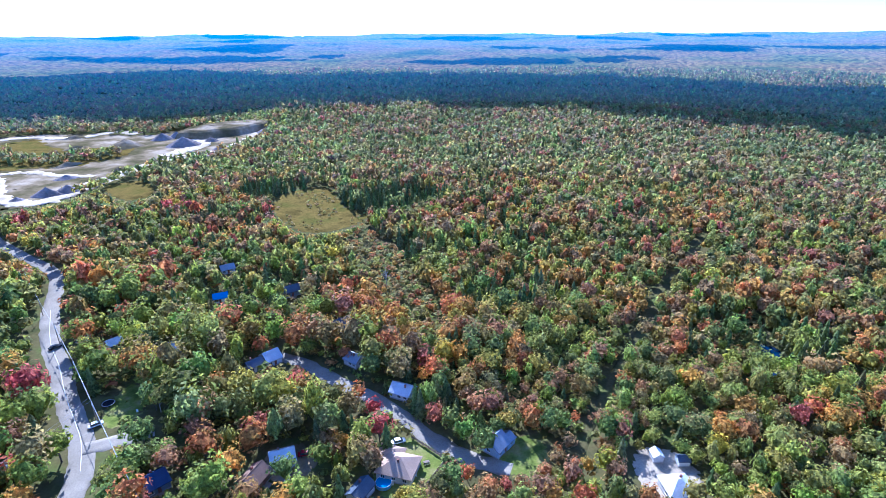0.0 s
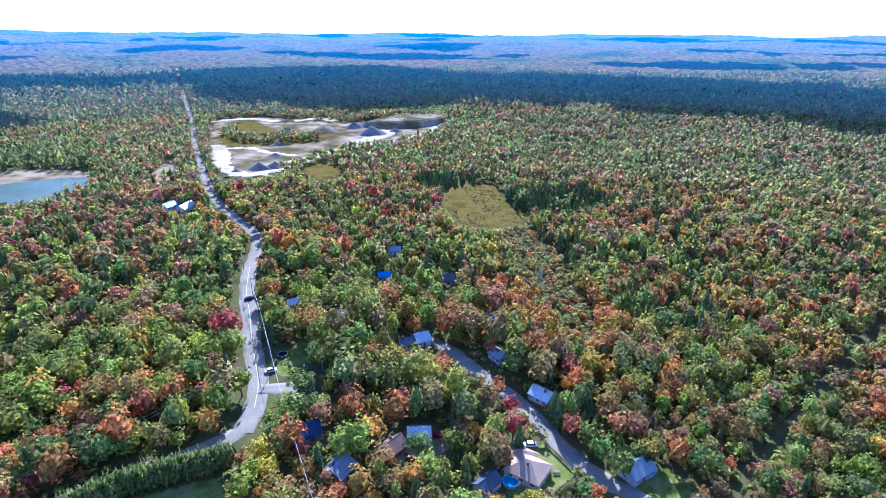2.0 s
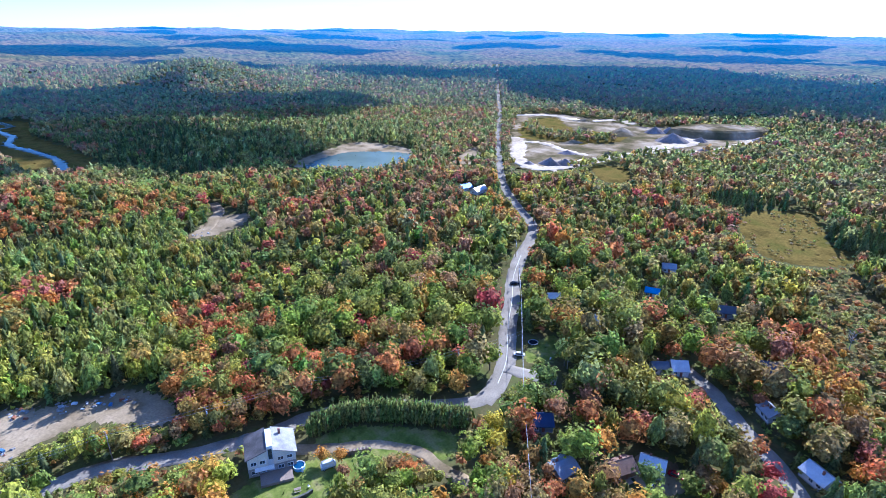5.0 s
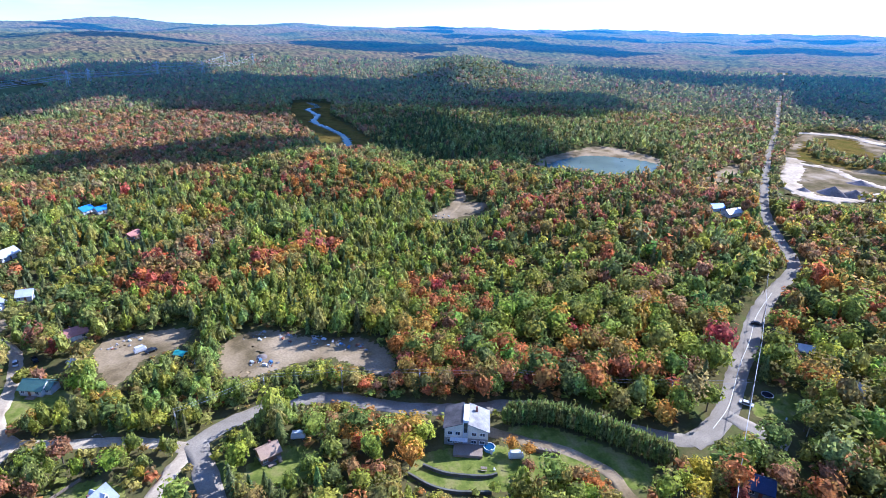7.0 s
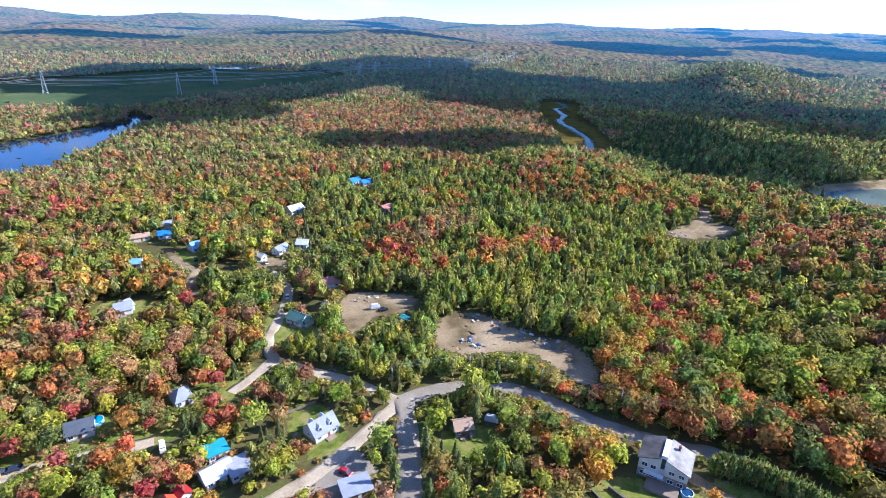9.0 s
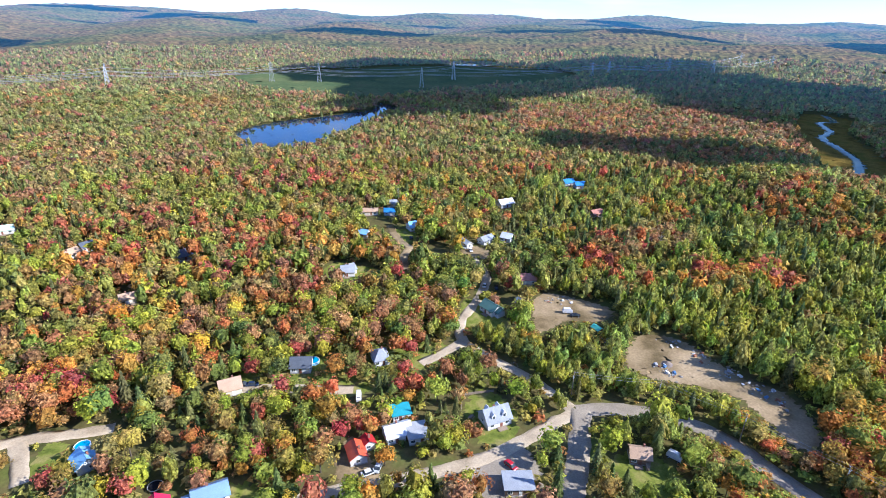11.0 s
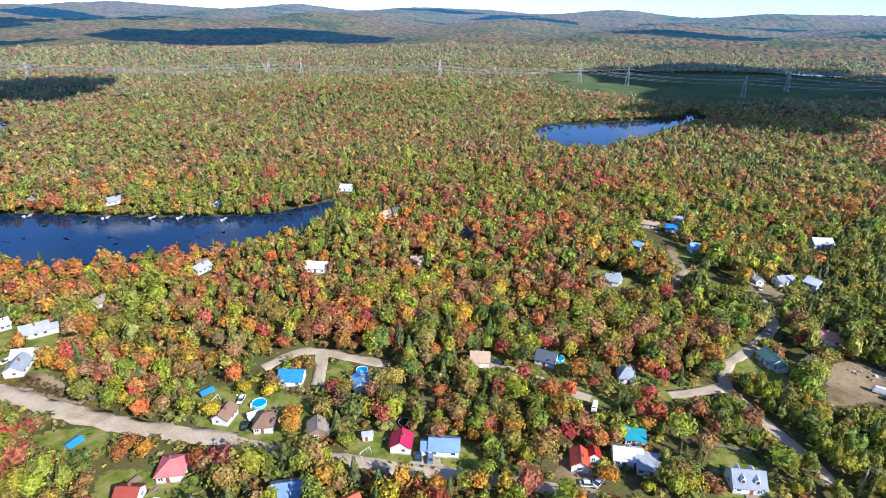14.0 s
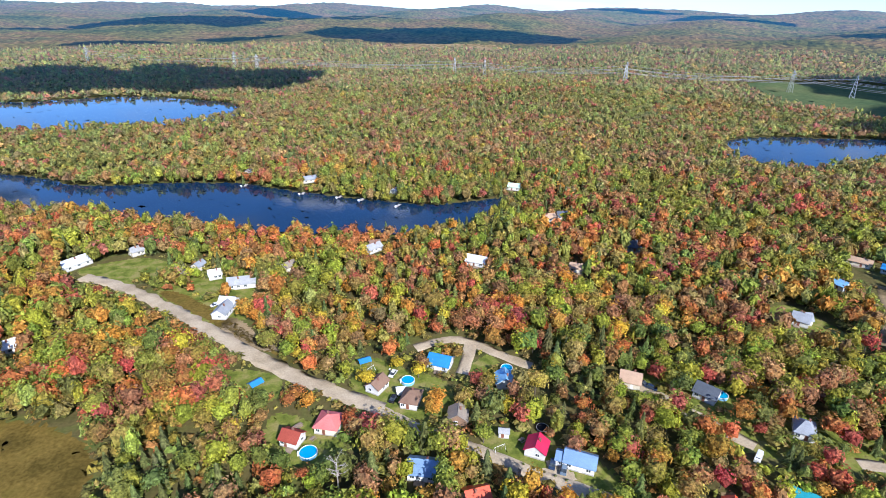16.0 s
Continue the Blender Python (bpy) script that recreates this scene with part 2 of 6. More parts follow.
# one sheet of ground, finer near the hamlet, out to the horizon
RINGS = np.concatenate([np.arange(0, 700, 14), 700 * (4950 / 700) ** (np.arange(101) / 100)])
SPOKES = 320
turns = np.arange(SPOKES) / SPOKES * 2 * np.pi
gx, gy = np.outer(RINGS[1:], np.cos(turns)), np.outer(RINGS[1:], np.sin(turns))
gz = land(gx, gy)
gv = np.vstack([[(0, 0, float(land(0, 0)))], np.stack([gx, gy, gz], -1).reshape(-1, 3)])
gf = [(0, 1 + k, 1 + (k + 1) % SPOKES) for k in range(SPOKES)]
for j in range(len(RINGS) - 2):
    a = 1 + j * SPOKES
    gf += [(a + k, a + SPOKES + k, a + SPOKES + (k + 1) % SPOKES, a + (k + 1) % SPOKES) for k in range(SPOKES)]
tagged(new("ground", link_mesh("ground", gv, gf, M_FLOOR, True)), "dark forest floor of leaf litter and moss", "ground", kind="structure")

# rasters of what stays free of trees: rooted (no trunk here) and seen (nothing may hide it)
CELL, X0, Y0, NX, NY = 2.0, -1500, -1100, 1150, 1200
cx, cy = np.meshgrid(X0 + CELL * (np.arange(NX) + 0.5), Y0 + CELL * (np.arange(NY) + 0.5), indexing="ij")
rooted, seen = np.zeros((NX, NY), bool), np.zeros((NX, NY), bool)


def window(xs, ys, pad):
    i0, i1 = int((min(xs) - pad - X0) / CELL), int((max(xs) + pad - X0) / CELL) + 1
    j0, j1 = int((min(ys) - pad - Y0) / CELL), int((max(ys) + pad - Y0) / CELL) + 1
    return slice(max(i0, 0), min(i1, NX)), slice(max(j0, 0), min(j1, NY))


def free_polygon(poly, open_view=True):
    w = window([p[0] for p in poly], [p[1] for p in poly], 4)
    hit = inside(cx[w], cy[w], poly)
    rooted[w] |= hit
    if open_view:
        seen[w] |= hit


def free_disc(x, y, r, view=None):
    w = window([x], [y], r + 4)
    d = np.hypot(cx[w] - x, cy[w] - y)
    rooted[w] |= d < r
    seen[w] |= d < (r * 0.8 if view is None else view)


def patch(name, poly, cell, lift, material, label, category, flat=None, ragged=0.35, open_view=True, clear=True):
    """A sheet of another surface, laid on the land inside a ragged outline."""
    poly = rounded(poly)
    if clear:
        free_polygon(poly, open_view)
    xs, ys = [p[0] for p in poly], [p[1] for p in poly]
    px, py = np.meshgrid(np.arange(min(xs) - cell, max(xs) + cell, cell), np.arange(min(ys) - cell, max(ys) + cell, cell), indexing="ij")
    w = np.random.default_rng(len(name) + int(abs(xs[0]))).normal(size=(2, *px.shape)) * cell * ragged
    jx, jy = px + w[0], py + w[1]
    keep = inside(px[:-1, :-1] + cell / 2 + w[0][:-1, :-1], py[:-1, :-1] + cell / 2 + w[1][:-1, :-1], poly)
    pz = land(jx, jy) + lift if flat is None else np.full(px.shape, flat)
    ids = np.arange(px.size).reshape(px.shape)
    f = np.stack([ids[:-1, :-1], ids[1:, :-1], ids[1:, 1:], ids[:-1, 1:]], -1)[keep]
    used, inv = np.unique(f, return_inverse=True)
    v = np.stack([jx, jy, pz], -1).reshape(-1, 3)[used]
    return tagged(new(name, link_mesh(name, v, inv.reshape(-1, 4), material, True)), label, category, kind="structure")


def ribbon(name, line, width, lift, material, label, category, open_view=True, clear=True, wobble=0.25, verge=0.5):
    """A strip of road that follows the land, with sloping shoulders."""
    c = along(line)
    d = np.gradient(c, axis=0)
    d /= np.linalg.norm(d, axis=1)[:, None]
    s = np.stack([-d[:, 1], d[:, 0]], 1)
    g = np.random.default_rng(len(line) + int(width * 10))
    verts, faces = [], []
    lanes = (-0.5, -0.46, -0.2, 0.2, 0.46, 0.5)
    for k in range(len(c)):
        for q in lanes:
            j = g.normal() * wobble if abs(q) > 0.4 else 0
            x, y = c[k] + s[k] * (q * width + j)
            verts.append((x, y, float(land(x, y)) + (lift if abs(q) < 0.5 else -0.05)))
    n = len(lanes)
    for k in range(len(c) - 1):
        faces += [(k * n + i, k * n + i + 1, k * n + n + i + 1, k * n + n + i) for i in range(n - 1)]
    if clear:
        for k, q in enumerate(c):
            w = window([q[0]], [q[1]], width + verge)
            far_off = np.hypot(cx[w] - q[0], cy[w] - q[1])
            rooted[w] |= far_off < width * 0.5 + verge
            if open_view and noise.noise((k * 0.11, width, len(line))) < 2.2 * open_view - 1.2:
                seen[w] |= far_off < width * (0.42 if open_view is True else 0.3)
    return tagged(new(name, link_mesh(name, verts, faces, material, True)), label, category, kind="structure")


# roads
MAIN = [(-1330, 1434), (-1147, 1238), (-806, 875), (-565, 621), (-432, 474), (-345, 383), (-287, 326), (-243, 292), (-205, 264), (-181, 224), (-164, 198),
        (-148, 179), (-135, 162), (-123, 148), (-114, 137), (-107, 125), (-103, 113)]
CROSS = [(-109, 129), (-104, 116), (-111, 102), (-125, 85), (-135, 67), (-138, 47), (-146, 24), (-155, 8), (-157, -9), (-151, -27), (-143, -38), (-131, -43), (-112, -51),
         (-97, -61), (-82, -74), (-72, -84), (-55, -97), (-43, -105), (-30, -115), (-18, -124), (-8, -131), (3, -141), (13, -149)]
ribbon("road_main", MAIN[:10], 7.0, 0.10, M_ASPHALT, "pale worn asphalt country road", "road")
ribbon("road_bend", MAIN[9:], 7.6, 0.11, M_ASPHALT, "pale worn asphalt road sweeping round a bend", "road", verge=3.0)
ribbon("road_cross", CROSS[:11], 6.5, 0.07, M_ASPHALT, "grey asphalt side road through the hamlet", "road", open_view=0.72)
ribbon("road_street", CROSS[10:], 5.0, 0.09, M_GRAVEL, "grey gravel street past the gardens", "road", open_view=0.42)
ribbon("road_fork", [(-144, -37), (-128, -32), (-113, -28), (-98, -25), (-80, -20)], 7.0, 0.13, M_ASPHALT, "shaded asphalt side street", "road")
ribbon("road_upper", [(-143, -40), (-150, -57), (-154, -77), (-159, -92), (-172, -100), (-196, -104), (-217, -112), (-232, -128)], 4.6, 0.08, M_GRAVEL, "grey gravel lane climbing past houses", "road", open_view=0.3)
ribbon("road_lane", [(-159, -91), (-146, -94), (-136, -97)], 5.0, 0.10, M_GRAVEL, "short gravel lane", "road")
ribbon("road_gravel", [(142, -259), (121, -247), (92, -222), (68, -198), (45, -175), (25, -158), (13, -149), (3, -142)], 6.8, 0.12, M_GRAVEL, "wide pale gravel road", "road", wobble=0.6)
ribbon("road_loop", [(-12, -176), (-27, -180), (-36, -175), (-47, -164), (-54, -158)], 5.0, 0.07, M_GRAVEL, "gravel lane by the blue roofs", "road", open_view=0.8)
ribbon("road_turn", [(-34, -175), (-31, -166), (-27, -157)], 5.0, 0.10, M_GRAVEL, "gravel driveway beside a lawn oval", "driveway")
ribbon("road_strip", [(-88, -142), (-92, -136), (-97, -129), (-103, -118), (-110, -108)], 5.0, 0.07, M_GRAVEL, "pale gravel track", "road", open_view=0.5)
ribbon("road_back", [(-66, 186), (-53, 180), (-38, 168), (-25, 159), (-12, 147), (-4, 138), (8, 129), (20, 124)], 6.0, 0.08, M_ASPHALT, "shaded grey back road past the houses", "road", open_view=0.6)
ribbon("driveway_junction", [(-112, 134), (-101, 139), (-94, 143)], 6.5, 0.16, M_ASPHALT, "short pale asphalt driveway mouth", "driveway")
ribbon("driveway_yard", [(-126, 52), (-117, 64), (-111, 73), (-100, 81), (-90, 82), (-80, 84)], 4.5, 0.07, M_SAND, "sandy driveway across the lawn", "driveway", open_view=0.7)
ribbon("driveway_village", [(-246, -196), (-236, -184), (-229, -174), (-224, -163)], 5.0, 0.07, M_SAND, "sandy driveway in the village", "driveway")
ribbon("driveway_village", [(-224, -165), (-212, -160), (-200, -150)], 4.5, 0.10, M_SAND, "sandy village lane", "driveway")
ribbon("pit_track", [(-329, 91), (-336, 103), (-350, 112), (-361, 120), (-385, 124)], 8.0, 0.07, M_SAND, "sandy track in a clearing", "track")

# bare ground, meadows
HAUL = [(-424, 500), (-376, 446), (-340, 405), (-302, 402), (-293, 470), (-272, 547), (-233, 590), (-224, 690)]
HAUL_UPPER = [(-540, 630), (-503, 664), (-440, 660), (-415, 700), (-377, 690)]
HAUL_MID = [(-408, 478), (-382, 494), (-344, 482), (-310, 478)]
HAUL_EAST = [(-286, 560), (-272, 620), (-300, 655), (-250, 700)]
patch("quarry_floor", [(-424, 486), (-537, 640), (-500, 683), (-418, 684), (-360, 680), (-325, 712), (-255, 712), (-216, 697), (-238, 617), (-249, 557), (-284, 486), (-308, 449), (-306, 397), (-330, 384)], 5.0, 0.3, M_PITSAND, "pale sandy floor of a gravel pit", "quarry")
for line, wide in ((HAUL, 17), (HAUL_UPPER, 14), (HAUL_MID, 10), (HAUL_EAST, 22)):
    ribbon("haul_track", line, wide, 0.5, M_PITTRACK, "pale worn haul track through the gravel pit", "track", wobble=1.6)
patch("pond_beach", [(-474, 230), (-508, 289), (-526, 338), (-470, 362), (-428, 348), (-430, 334), (-462, 316), (-478, 289), (-452, 240)], 3.0, 0.15, M_SAND, "sandy beach round the pit pond", "beach")
patch("sand_yard", [(-382, 355), (-416, 415), (-423, 428), (-372, 384), (-362, 363)], 3.0, 0.15, M_SAND, "sandy yard beside the road", "clearing")
patch("sand_clearing", [(-202, -80), (-216, -80), (-219, -69), (-219, -49), (-206, -48), (-197, -62), (-182, -68)], 1.2, 0.05, M_SAND, "bare sandy clearing with parked cars", "clearing")
patch("scrap_clearing", [(-180, -32), (-203, -32), (-209, -17), (-197, 3), (-192, 22), (-173, 32), (-164, 26), (-180, 9), (-180, -6), (-176, -20)], 1.2, 0.06, M_SAND, "bare sandy clearing with scrap heaps", "clearing")
patch("sand_opening", [(-326, 88), (-336, 96), (-352, 112), (-344, 132), (-326, 122), (-322, 104)], 2.0, 0.05, M_SAND, "sandy opening in the woods", "clearing")
patch("bog_meadow", [(-128, 408), (-98, 440), (-78, 400), (-70, 380), (-53, 370), (-57, 344), (-80, 328), (-98, 339), (-115, 365)], 2.0, 0.06, M_DRYGRASS, "straw-brown bog meadow", "meadow")
patch("small_field", [(-280, 441), (-259, 461), (-231, 425), (-242, 403)], 2.5, 0.1, M_DRYGRASS, "small straw-brown field", "meadow")
patch("corner_field", [(150, -165), (124, -155), (105, -148), (91, -136), (86, -117), (107, -108), (140, -112)], 1.5, 0.05, M_DRYGRASS, "rough brown field of dry grass", "meadow")
patch("marsh", [(-700, -900), (-966, -817), (-1202, -694), (-1166, -413), (-1006, -402), (-750, -505), (-650, -535), (-640, -597), (-600, -700)], 8.0, 0.4, M_MARSH, "wide green marsh under the power line", "meadow", open_view=False)
FAR_FIELD = [(-90, -1560), (-131, -1700), (-420, -1720), (-400, -1570)]
patch("far_field", FAR_FIELD, 10.0, 8.0, M_SAND, "pale harvested field far off", "field", clear=False)
patch("stream_meadow", [(-930, 20), (-900, 80), (-800, 66), (-700, 80), (-560, 90), (-556, 40), (-660, 30), (-760, 10)], 5.0, 0.15, M_DRYGRASS, "brown wet meadow along a stream", "meadow")

# water
LAKE = [(430, -520), (300, -462), (237, -434), (214, -416), (182, -410), (144, -412), (95, -406), (68, -391), (35, -373), (-19, -349), (-41, -340), (-82, -347), (-100, -349),
        (-84, -322), (-50, -294), (-14, -292), (50, -302), (120, -328), (180, -352), (240, -370), (310, -392), (430, -420)]
patch("lake", LAKE, 2.5, 0, M_WATER, "dark still lake with tree reflections", "lake", flat=LAKE_Z, open_view=False)
patch("lake_far", [(700, -830), (456, -808), (369, -838), (300, -850), (182, -794), (150, -746), (150, -680), (222, -632), (407, -620), (700, -660)], 6.0, 0, M_WATER, "blue lake beyond the woods", "lake", flat=LAKE2_Z, open_view=False)
patch("lake_narrow", [(-360, -490), (-431, -512), (-512, -494), (-584, -484), (-640, -512), (-600, -450), (-498, -425), (-440, -405), (-380, -395), (-335, -420)], 4.0, 0, M_WATER, "narrow dark lake among woods", "lake", flat=LAKE3_Z, open_view=False)
FAR_POND = [(-1297, -800), (-1400, -725), (-1285, -650), (-1205, -744)]
patch("far_pond", FAR_POND, 6.0, 0, M_WATER, "small pale pond far off", "pond", flat=POND2_Z)
patch("pit_pond", [(-458, 238), (-484, 289), (-470, 322), (-438, 343), (-402, 318), (-388, 288), (-394, 258), (-424, 230)], 2.5, 0, M_PONDWATER, "grey-green pond in an old sand pit", "pond", flat=PIT_Z, open_view=False)
free_disc(-448, 290, 30, 28)
ribbon("stream", [(-930, 44), (-878, 53), (-857, 37), (-795, 47), (-747, 38), (-702, 49), (-660, 61), (-624, 66), (-574, 63)], 9.0, 0.35, M_PONDWATER, "winding silver stream in a brown meadow", "stream", wobble=1.2)

# ---- woods ----
def distant(name):
    """Forested hills at the edge of sight, with haze painted on as blue emission."""
    m, n, l = nodes_of(name)
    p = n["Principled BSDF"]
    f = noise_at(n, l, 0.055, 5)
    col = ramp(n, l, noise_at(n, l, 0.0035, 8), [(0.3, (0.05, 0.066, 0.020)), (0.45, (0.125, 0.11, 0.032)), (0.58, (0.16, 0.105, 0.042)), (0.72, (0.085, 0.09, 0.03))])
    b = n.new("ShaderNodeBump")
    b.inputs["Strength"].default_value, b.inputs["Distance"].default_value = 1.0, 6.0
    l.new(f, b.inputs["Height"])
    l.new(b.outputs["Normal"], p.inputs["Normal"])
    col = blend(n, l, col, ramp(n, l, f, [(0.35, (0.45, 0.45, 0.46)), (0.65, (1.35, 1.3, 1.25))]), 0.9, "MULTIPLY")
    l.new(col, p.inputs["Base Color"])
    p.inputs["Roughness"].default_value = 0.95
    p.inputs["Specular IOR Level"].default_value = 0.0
    painted_haze(n, l, p)
    return m


GREEN, DARK, LIME, ORANGE, RED, CRIMSON, MAROON, OLIVE, TAN, YELLOW, POPLAR, SPRUCE = range(12)
TINTS = np.array([(0.215, 0.250, 0.045), (0.130, 0.170, 0.045), (0.335, 0.350, 0.036), (0.52, 0.245, 0.042), (0.50, 0.140, 0.055), (0.44, 0.075, 0.075),
                  (0.350, 0.155, 0.080), (0.285, 0.240, 0.050), (0.360, 0.260, 0.100), (0.53, 0.40, 0.040), (0.275, 0.300, 0.080), (0.115, 0.150, 0.052)])


def ico(level):
    bm = bmesh.new()
    bmesh.ops.create_icosphere(bm, subdivisions=level, radius=1)
    v = np.array([q.co for q in bm.verts])
    f = np.array([[q.index for q in t.verts] for t in bm.faces])
    bm.free()
    return v, f


def lobed(g, count=8):
    """How far a crown reaches in a direction: uneven boughs round a loose core."""
    lobes = []
    for k in range(count):
        a, h = g.uniform(0, 6.28), g.uniform(-0.6, 0.9)
        q = g.uniform(0.40, 0.66) * math.sqrt(max(0.05, 1 - (h * 0.9) ** 2))
        lobes.append((np.array([q * math.cos(a), q * math.sin(a), h * 0.74]), g.uniform(0.24, 0.44)))
    lobes.append((np.array([0, 0, 0.02]), 0.52))

    def reach(d):
        best, which = 0.3, 0
        for k, (c, r) in enumerate(lobes):
            b = d @ c
            s = b * b - c @ c + r * r
            if s > 0 and b + math.sqrt(s) > best:
                best, which = b + math.sqrt(s), k
        return best, which
    return reach


def crown_shape(seed, clumps, level, size, point=0.0):
    """A crown 2 wide and 2 high about the origin: a loose core on uneven boughs, covered with clumps of leaves. point: how far it narrows to the top. Verts, tris, lightness, turned share."""
    g = np.random.default_rng(seed)
    reach = lobed(g, 9 if level > 0 else 6)
    turned = g.uniform(0, 0.8, 10) ** 2
    cv, cf = ico(level)
    got = [reach(d) for d in cv]
    cv = np.array([d * q[0] * g.uniform(0.78, 0.98) for d, q in zip(cv, got)])
    late = np.array([turned[q[1]] for q in got])
    cf = cf[cv[cf][:, :, 2].max(1) > -0.3]
    used, back = np.unique(cf, return_inverse=True)
    cv, cf, late = cv[used], back.reshape(-1, 3), late[used]
    verts, tone, mix, qs = [*cv], [0.9] * len(cv), list(late), []
    for k in range(clumps):
        d = g.normal(size=3)
        d[2] = abs(d[2] + 0.35) - 0.35
        d /= np.linalg.norm(d)
        q, which = reach(d)
        c = d * q * g.uniform(0.9, 1.06)
        n = d + g.normal(size=3) * 0.5 + np.array([0, 0, 0.25])
        n /= np.linalg.norm(n)
        u = np.cross(n, g.normal(size=3))
        u /= np.linalg.norm(u)
        w = np.cross(n, u)
        s, b = size * g.uniform(0.6, 1.3), len(verts)
        verts += [c + s * (u * x + w * y) * g.uniform(0.75, 1.2) for x, y in ((-1, -0.8), (1.05, -0.7), (0.1, 1.2))]
        tone += [g.uniform(0.66, 1.36)] * 3
        mix += [turned[which] * g.uniform(0.5, 1.2)] * 3
        qs.append((b, b + 1, b + 2))
    v = np.array(verts)
    if point:
        v[:, :2] *= (1 - point * np.clip((v[:, 2:] + 0.5) / 1.5, 0, 1.1))
    v[:, :2] *= 1.0 / np.percentile(np.hypot(v[:, 0], v[:, 1]), 93)
    v[:, 2] *= 1.0 / np.percentile(v[:, 2], 99)
    return v, np.concatenate([cf, np.array(qs, int).reshape(-1, 3)]), np.array(tone), np.clip(np.array(mix), 0, 0.75)


def spruce_shape(seed, tiers, points):
    """A spruce 2 wide and 2 high: skirts of drooping boughs with ragged rims."""
    g = np.random.default_rng(seed)
    verts, tris, tone = [], [], []
    for k in range(tiers):
        top, low = 1 - 1.75 * (k / tiers) ** 1.05, 1 - 1.95 * ((k + 1.25) / (tiers + 0.25)) ** 1.0
        wide = 0.16 + 0.84 * ((k + 1) / tiers) ** 0.85
        b = len(verts)
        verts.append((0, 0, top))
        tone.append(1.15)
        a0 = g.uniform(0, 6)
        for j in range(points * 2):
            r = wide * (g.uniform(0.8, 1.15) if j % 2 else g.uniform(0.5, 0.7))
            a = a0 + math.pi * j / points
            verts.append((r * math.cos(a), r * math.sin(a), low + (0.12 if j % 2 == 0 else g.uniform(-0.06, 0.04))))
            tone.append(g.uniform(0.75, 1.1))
        tris += [(b, b + 1 + j, b + 1 + (j + 1) % (points * 2)) for j in range(points * 2)]
    return np.array(verts), np.array(tris), np.array(tone), np.zeros(len(verts))


def dome_shape(seed, sides, rings):
    """A far crown 2 wide and 2 high: an uneven, knobbly dome."""
    g = np.random.default_rng(seed)
    verts, tris, tone = [(g.normal() * 0.2, g.normal() * 0.2, g.uniform(0.8, 1.0))], [], [g.uniform(0.95, 1.25)]
    for k, (wide, z) in enumerate(rings):
        for j in range(sides):
            a, r = 2 * math.pi * (j + 0.5 * k + g.uniform(-0.3, 0.3)) / sides, wide * g.uniform(0.62, 1.3)
            verts.append((r * math.cos(a), r * math.sin(a), z + g.uniform(-0.3, 0.3)))
            tone.append(g.uniform(0.75, 1.2))
    for j in range(sides):
        i = (j + 1) % sides
        tris.append((0, 1 + j, 1 + i))
        for k in range(len(rings) - 1):
            b = 1 + k * sides
            tris += [(b + j, b + sides + j, b + i), (b + i, b + sides + j, b + sides + i)]
    return np.array(verts), np.array(tris), np.array(tone), np.clip(g.normal(0.2, 0.3, len(verts)), 0, 0.8)


def knot_shape(seed, clumps, size, point=0.0):
    """A far crown 2 wide and 2 high: a small dome hidden under a few clumps of leaves."""
    v, tr, tone, late = dome_shape(seed, 5, ((0.88 - 0.2 * point, -0.05),))
    g = np.random.default_rng(seed + 500)
    verts, tris, tone, late = [*(v * 0.9)], [*map(tuple, tr)], list(tone * 0.9), list(late)
    for k in range(clumps):
        a, h = 2.4 * k + g.uniform(-0.5, 0.5), 0.85 - 1.1 * (k + g.random()) / clumps
        q = math.sqrt(max(0.02, 1 - h * h)) * (1 - point * max(0, h)) * g.uniform(0.75, 0.98)
        d = np.array([q * math.cos(a), q * math.sin(a), h])
        n = d + g.normal(size=3) * 0.4 + np.array([0, 0, 0.3])
        n /= np.linalg.norm(n)
        u = np.cross(n, g.normal(size=3))
        u /= np.linalg.norm(u)
        w, s, b = np.cross(n, u), size * g.uniform(0.7, 1.3), len(verts)
        verts += [d + s * (u * x + w * y) for x, y in ((-1, -0.8), (1.05, -0.7), (0.1, 1.2))]
        tone += [g.uniform(0.72, 1.32)] * 3
        late += [float(np.clip(g.normal(0.15, 0.25), 0, 0.7))] * 3
        tris.append((b, b + 1, b + 2))
    return np.array(verts), np.array(tris), np.array(tone), np.array(late)


# shapes by nearness: broadleaf, poplar and spruce
BROAD = [[crown_shape(s, 210, 1, 0.095) for s in range(7)], [crown_shape(20 + s, 46, 0, 0.19) for s in range(8)],
         [knot_shape(40 + s, 8, 0.36) for s in range(8)], [knot_shape(60 + s, 2, 0.45) for s in range(6)]]
POPLARS = [[crown_shape(80 + s, 170, 1, 0.095, 0.45) for s in range(5)], [crown_shape(90 + s, 40, 0, 0.18, 0.45) for s in range(6)],
           [knot_shape(100 + s, 7, 0.34, 0.45) for s in range(5)], [knot_shape(110 + s, 2, 0.4, 0.45) for s in range(4)]]
FIR = [[spruce_shape(s, 8, 7) for s in range(4)], [spruce_shape(10 + s, 4, 5) for s in range(4)],
       [dome_shape(20 + s, 5, ((0.36, 0.3), (0.9, -1.0))) for s in range(4)], [dome_shape(30 + s, 4, ((0.8, -0.9),)) for s in range(3)]]
SHAPES = (BROAD, POPLARS, FIR)


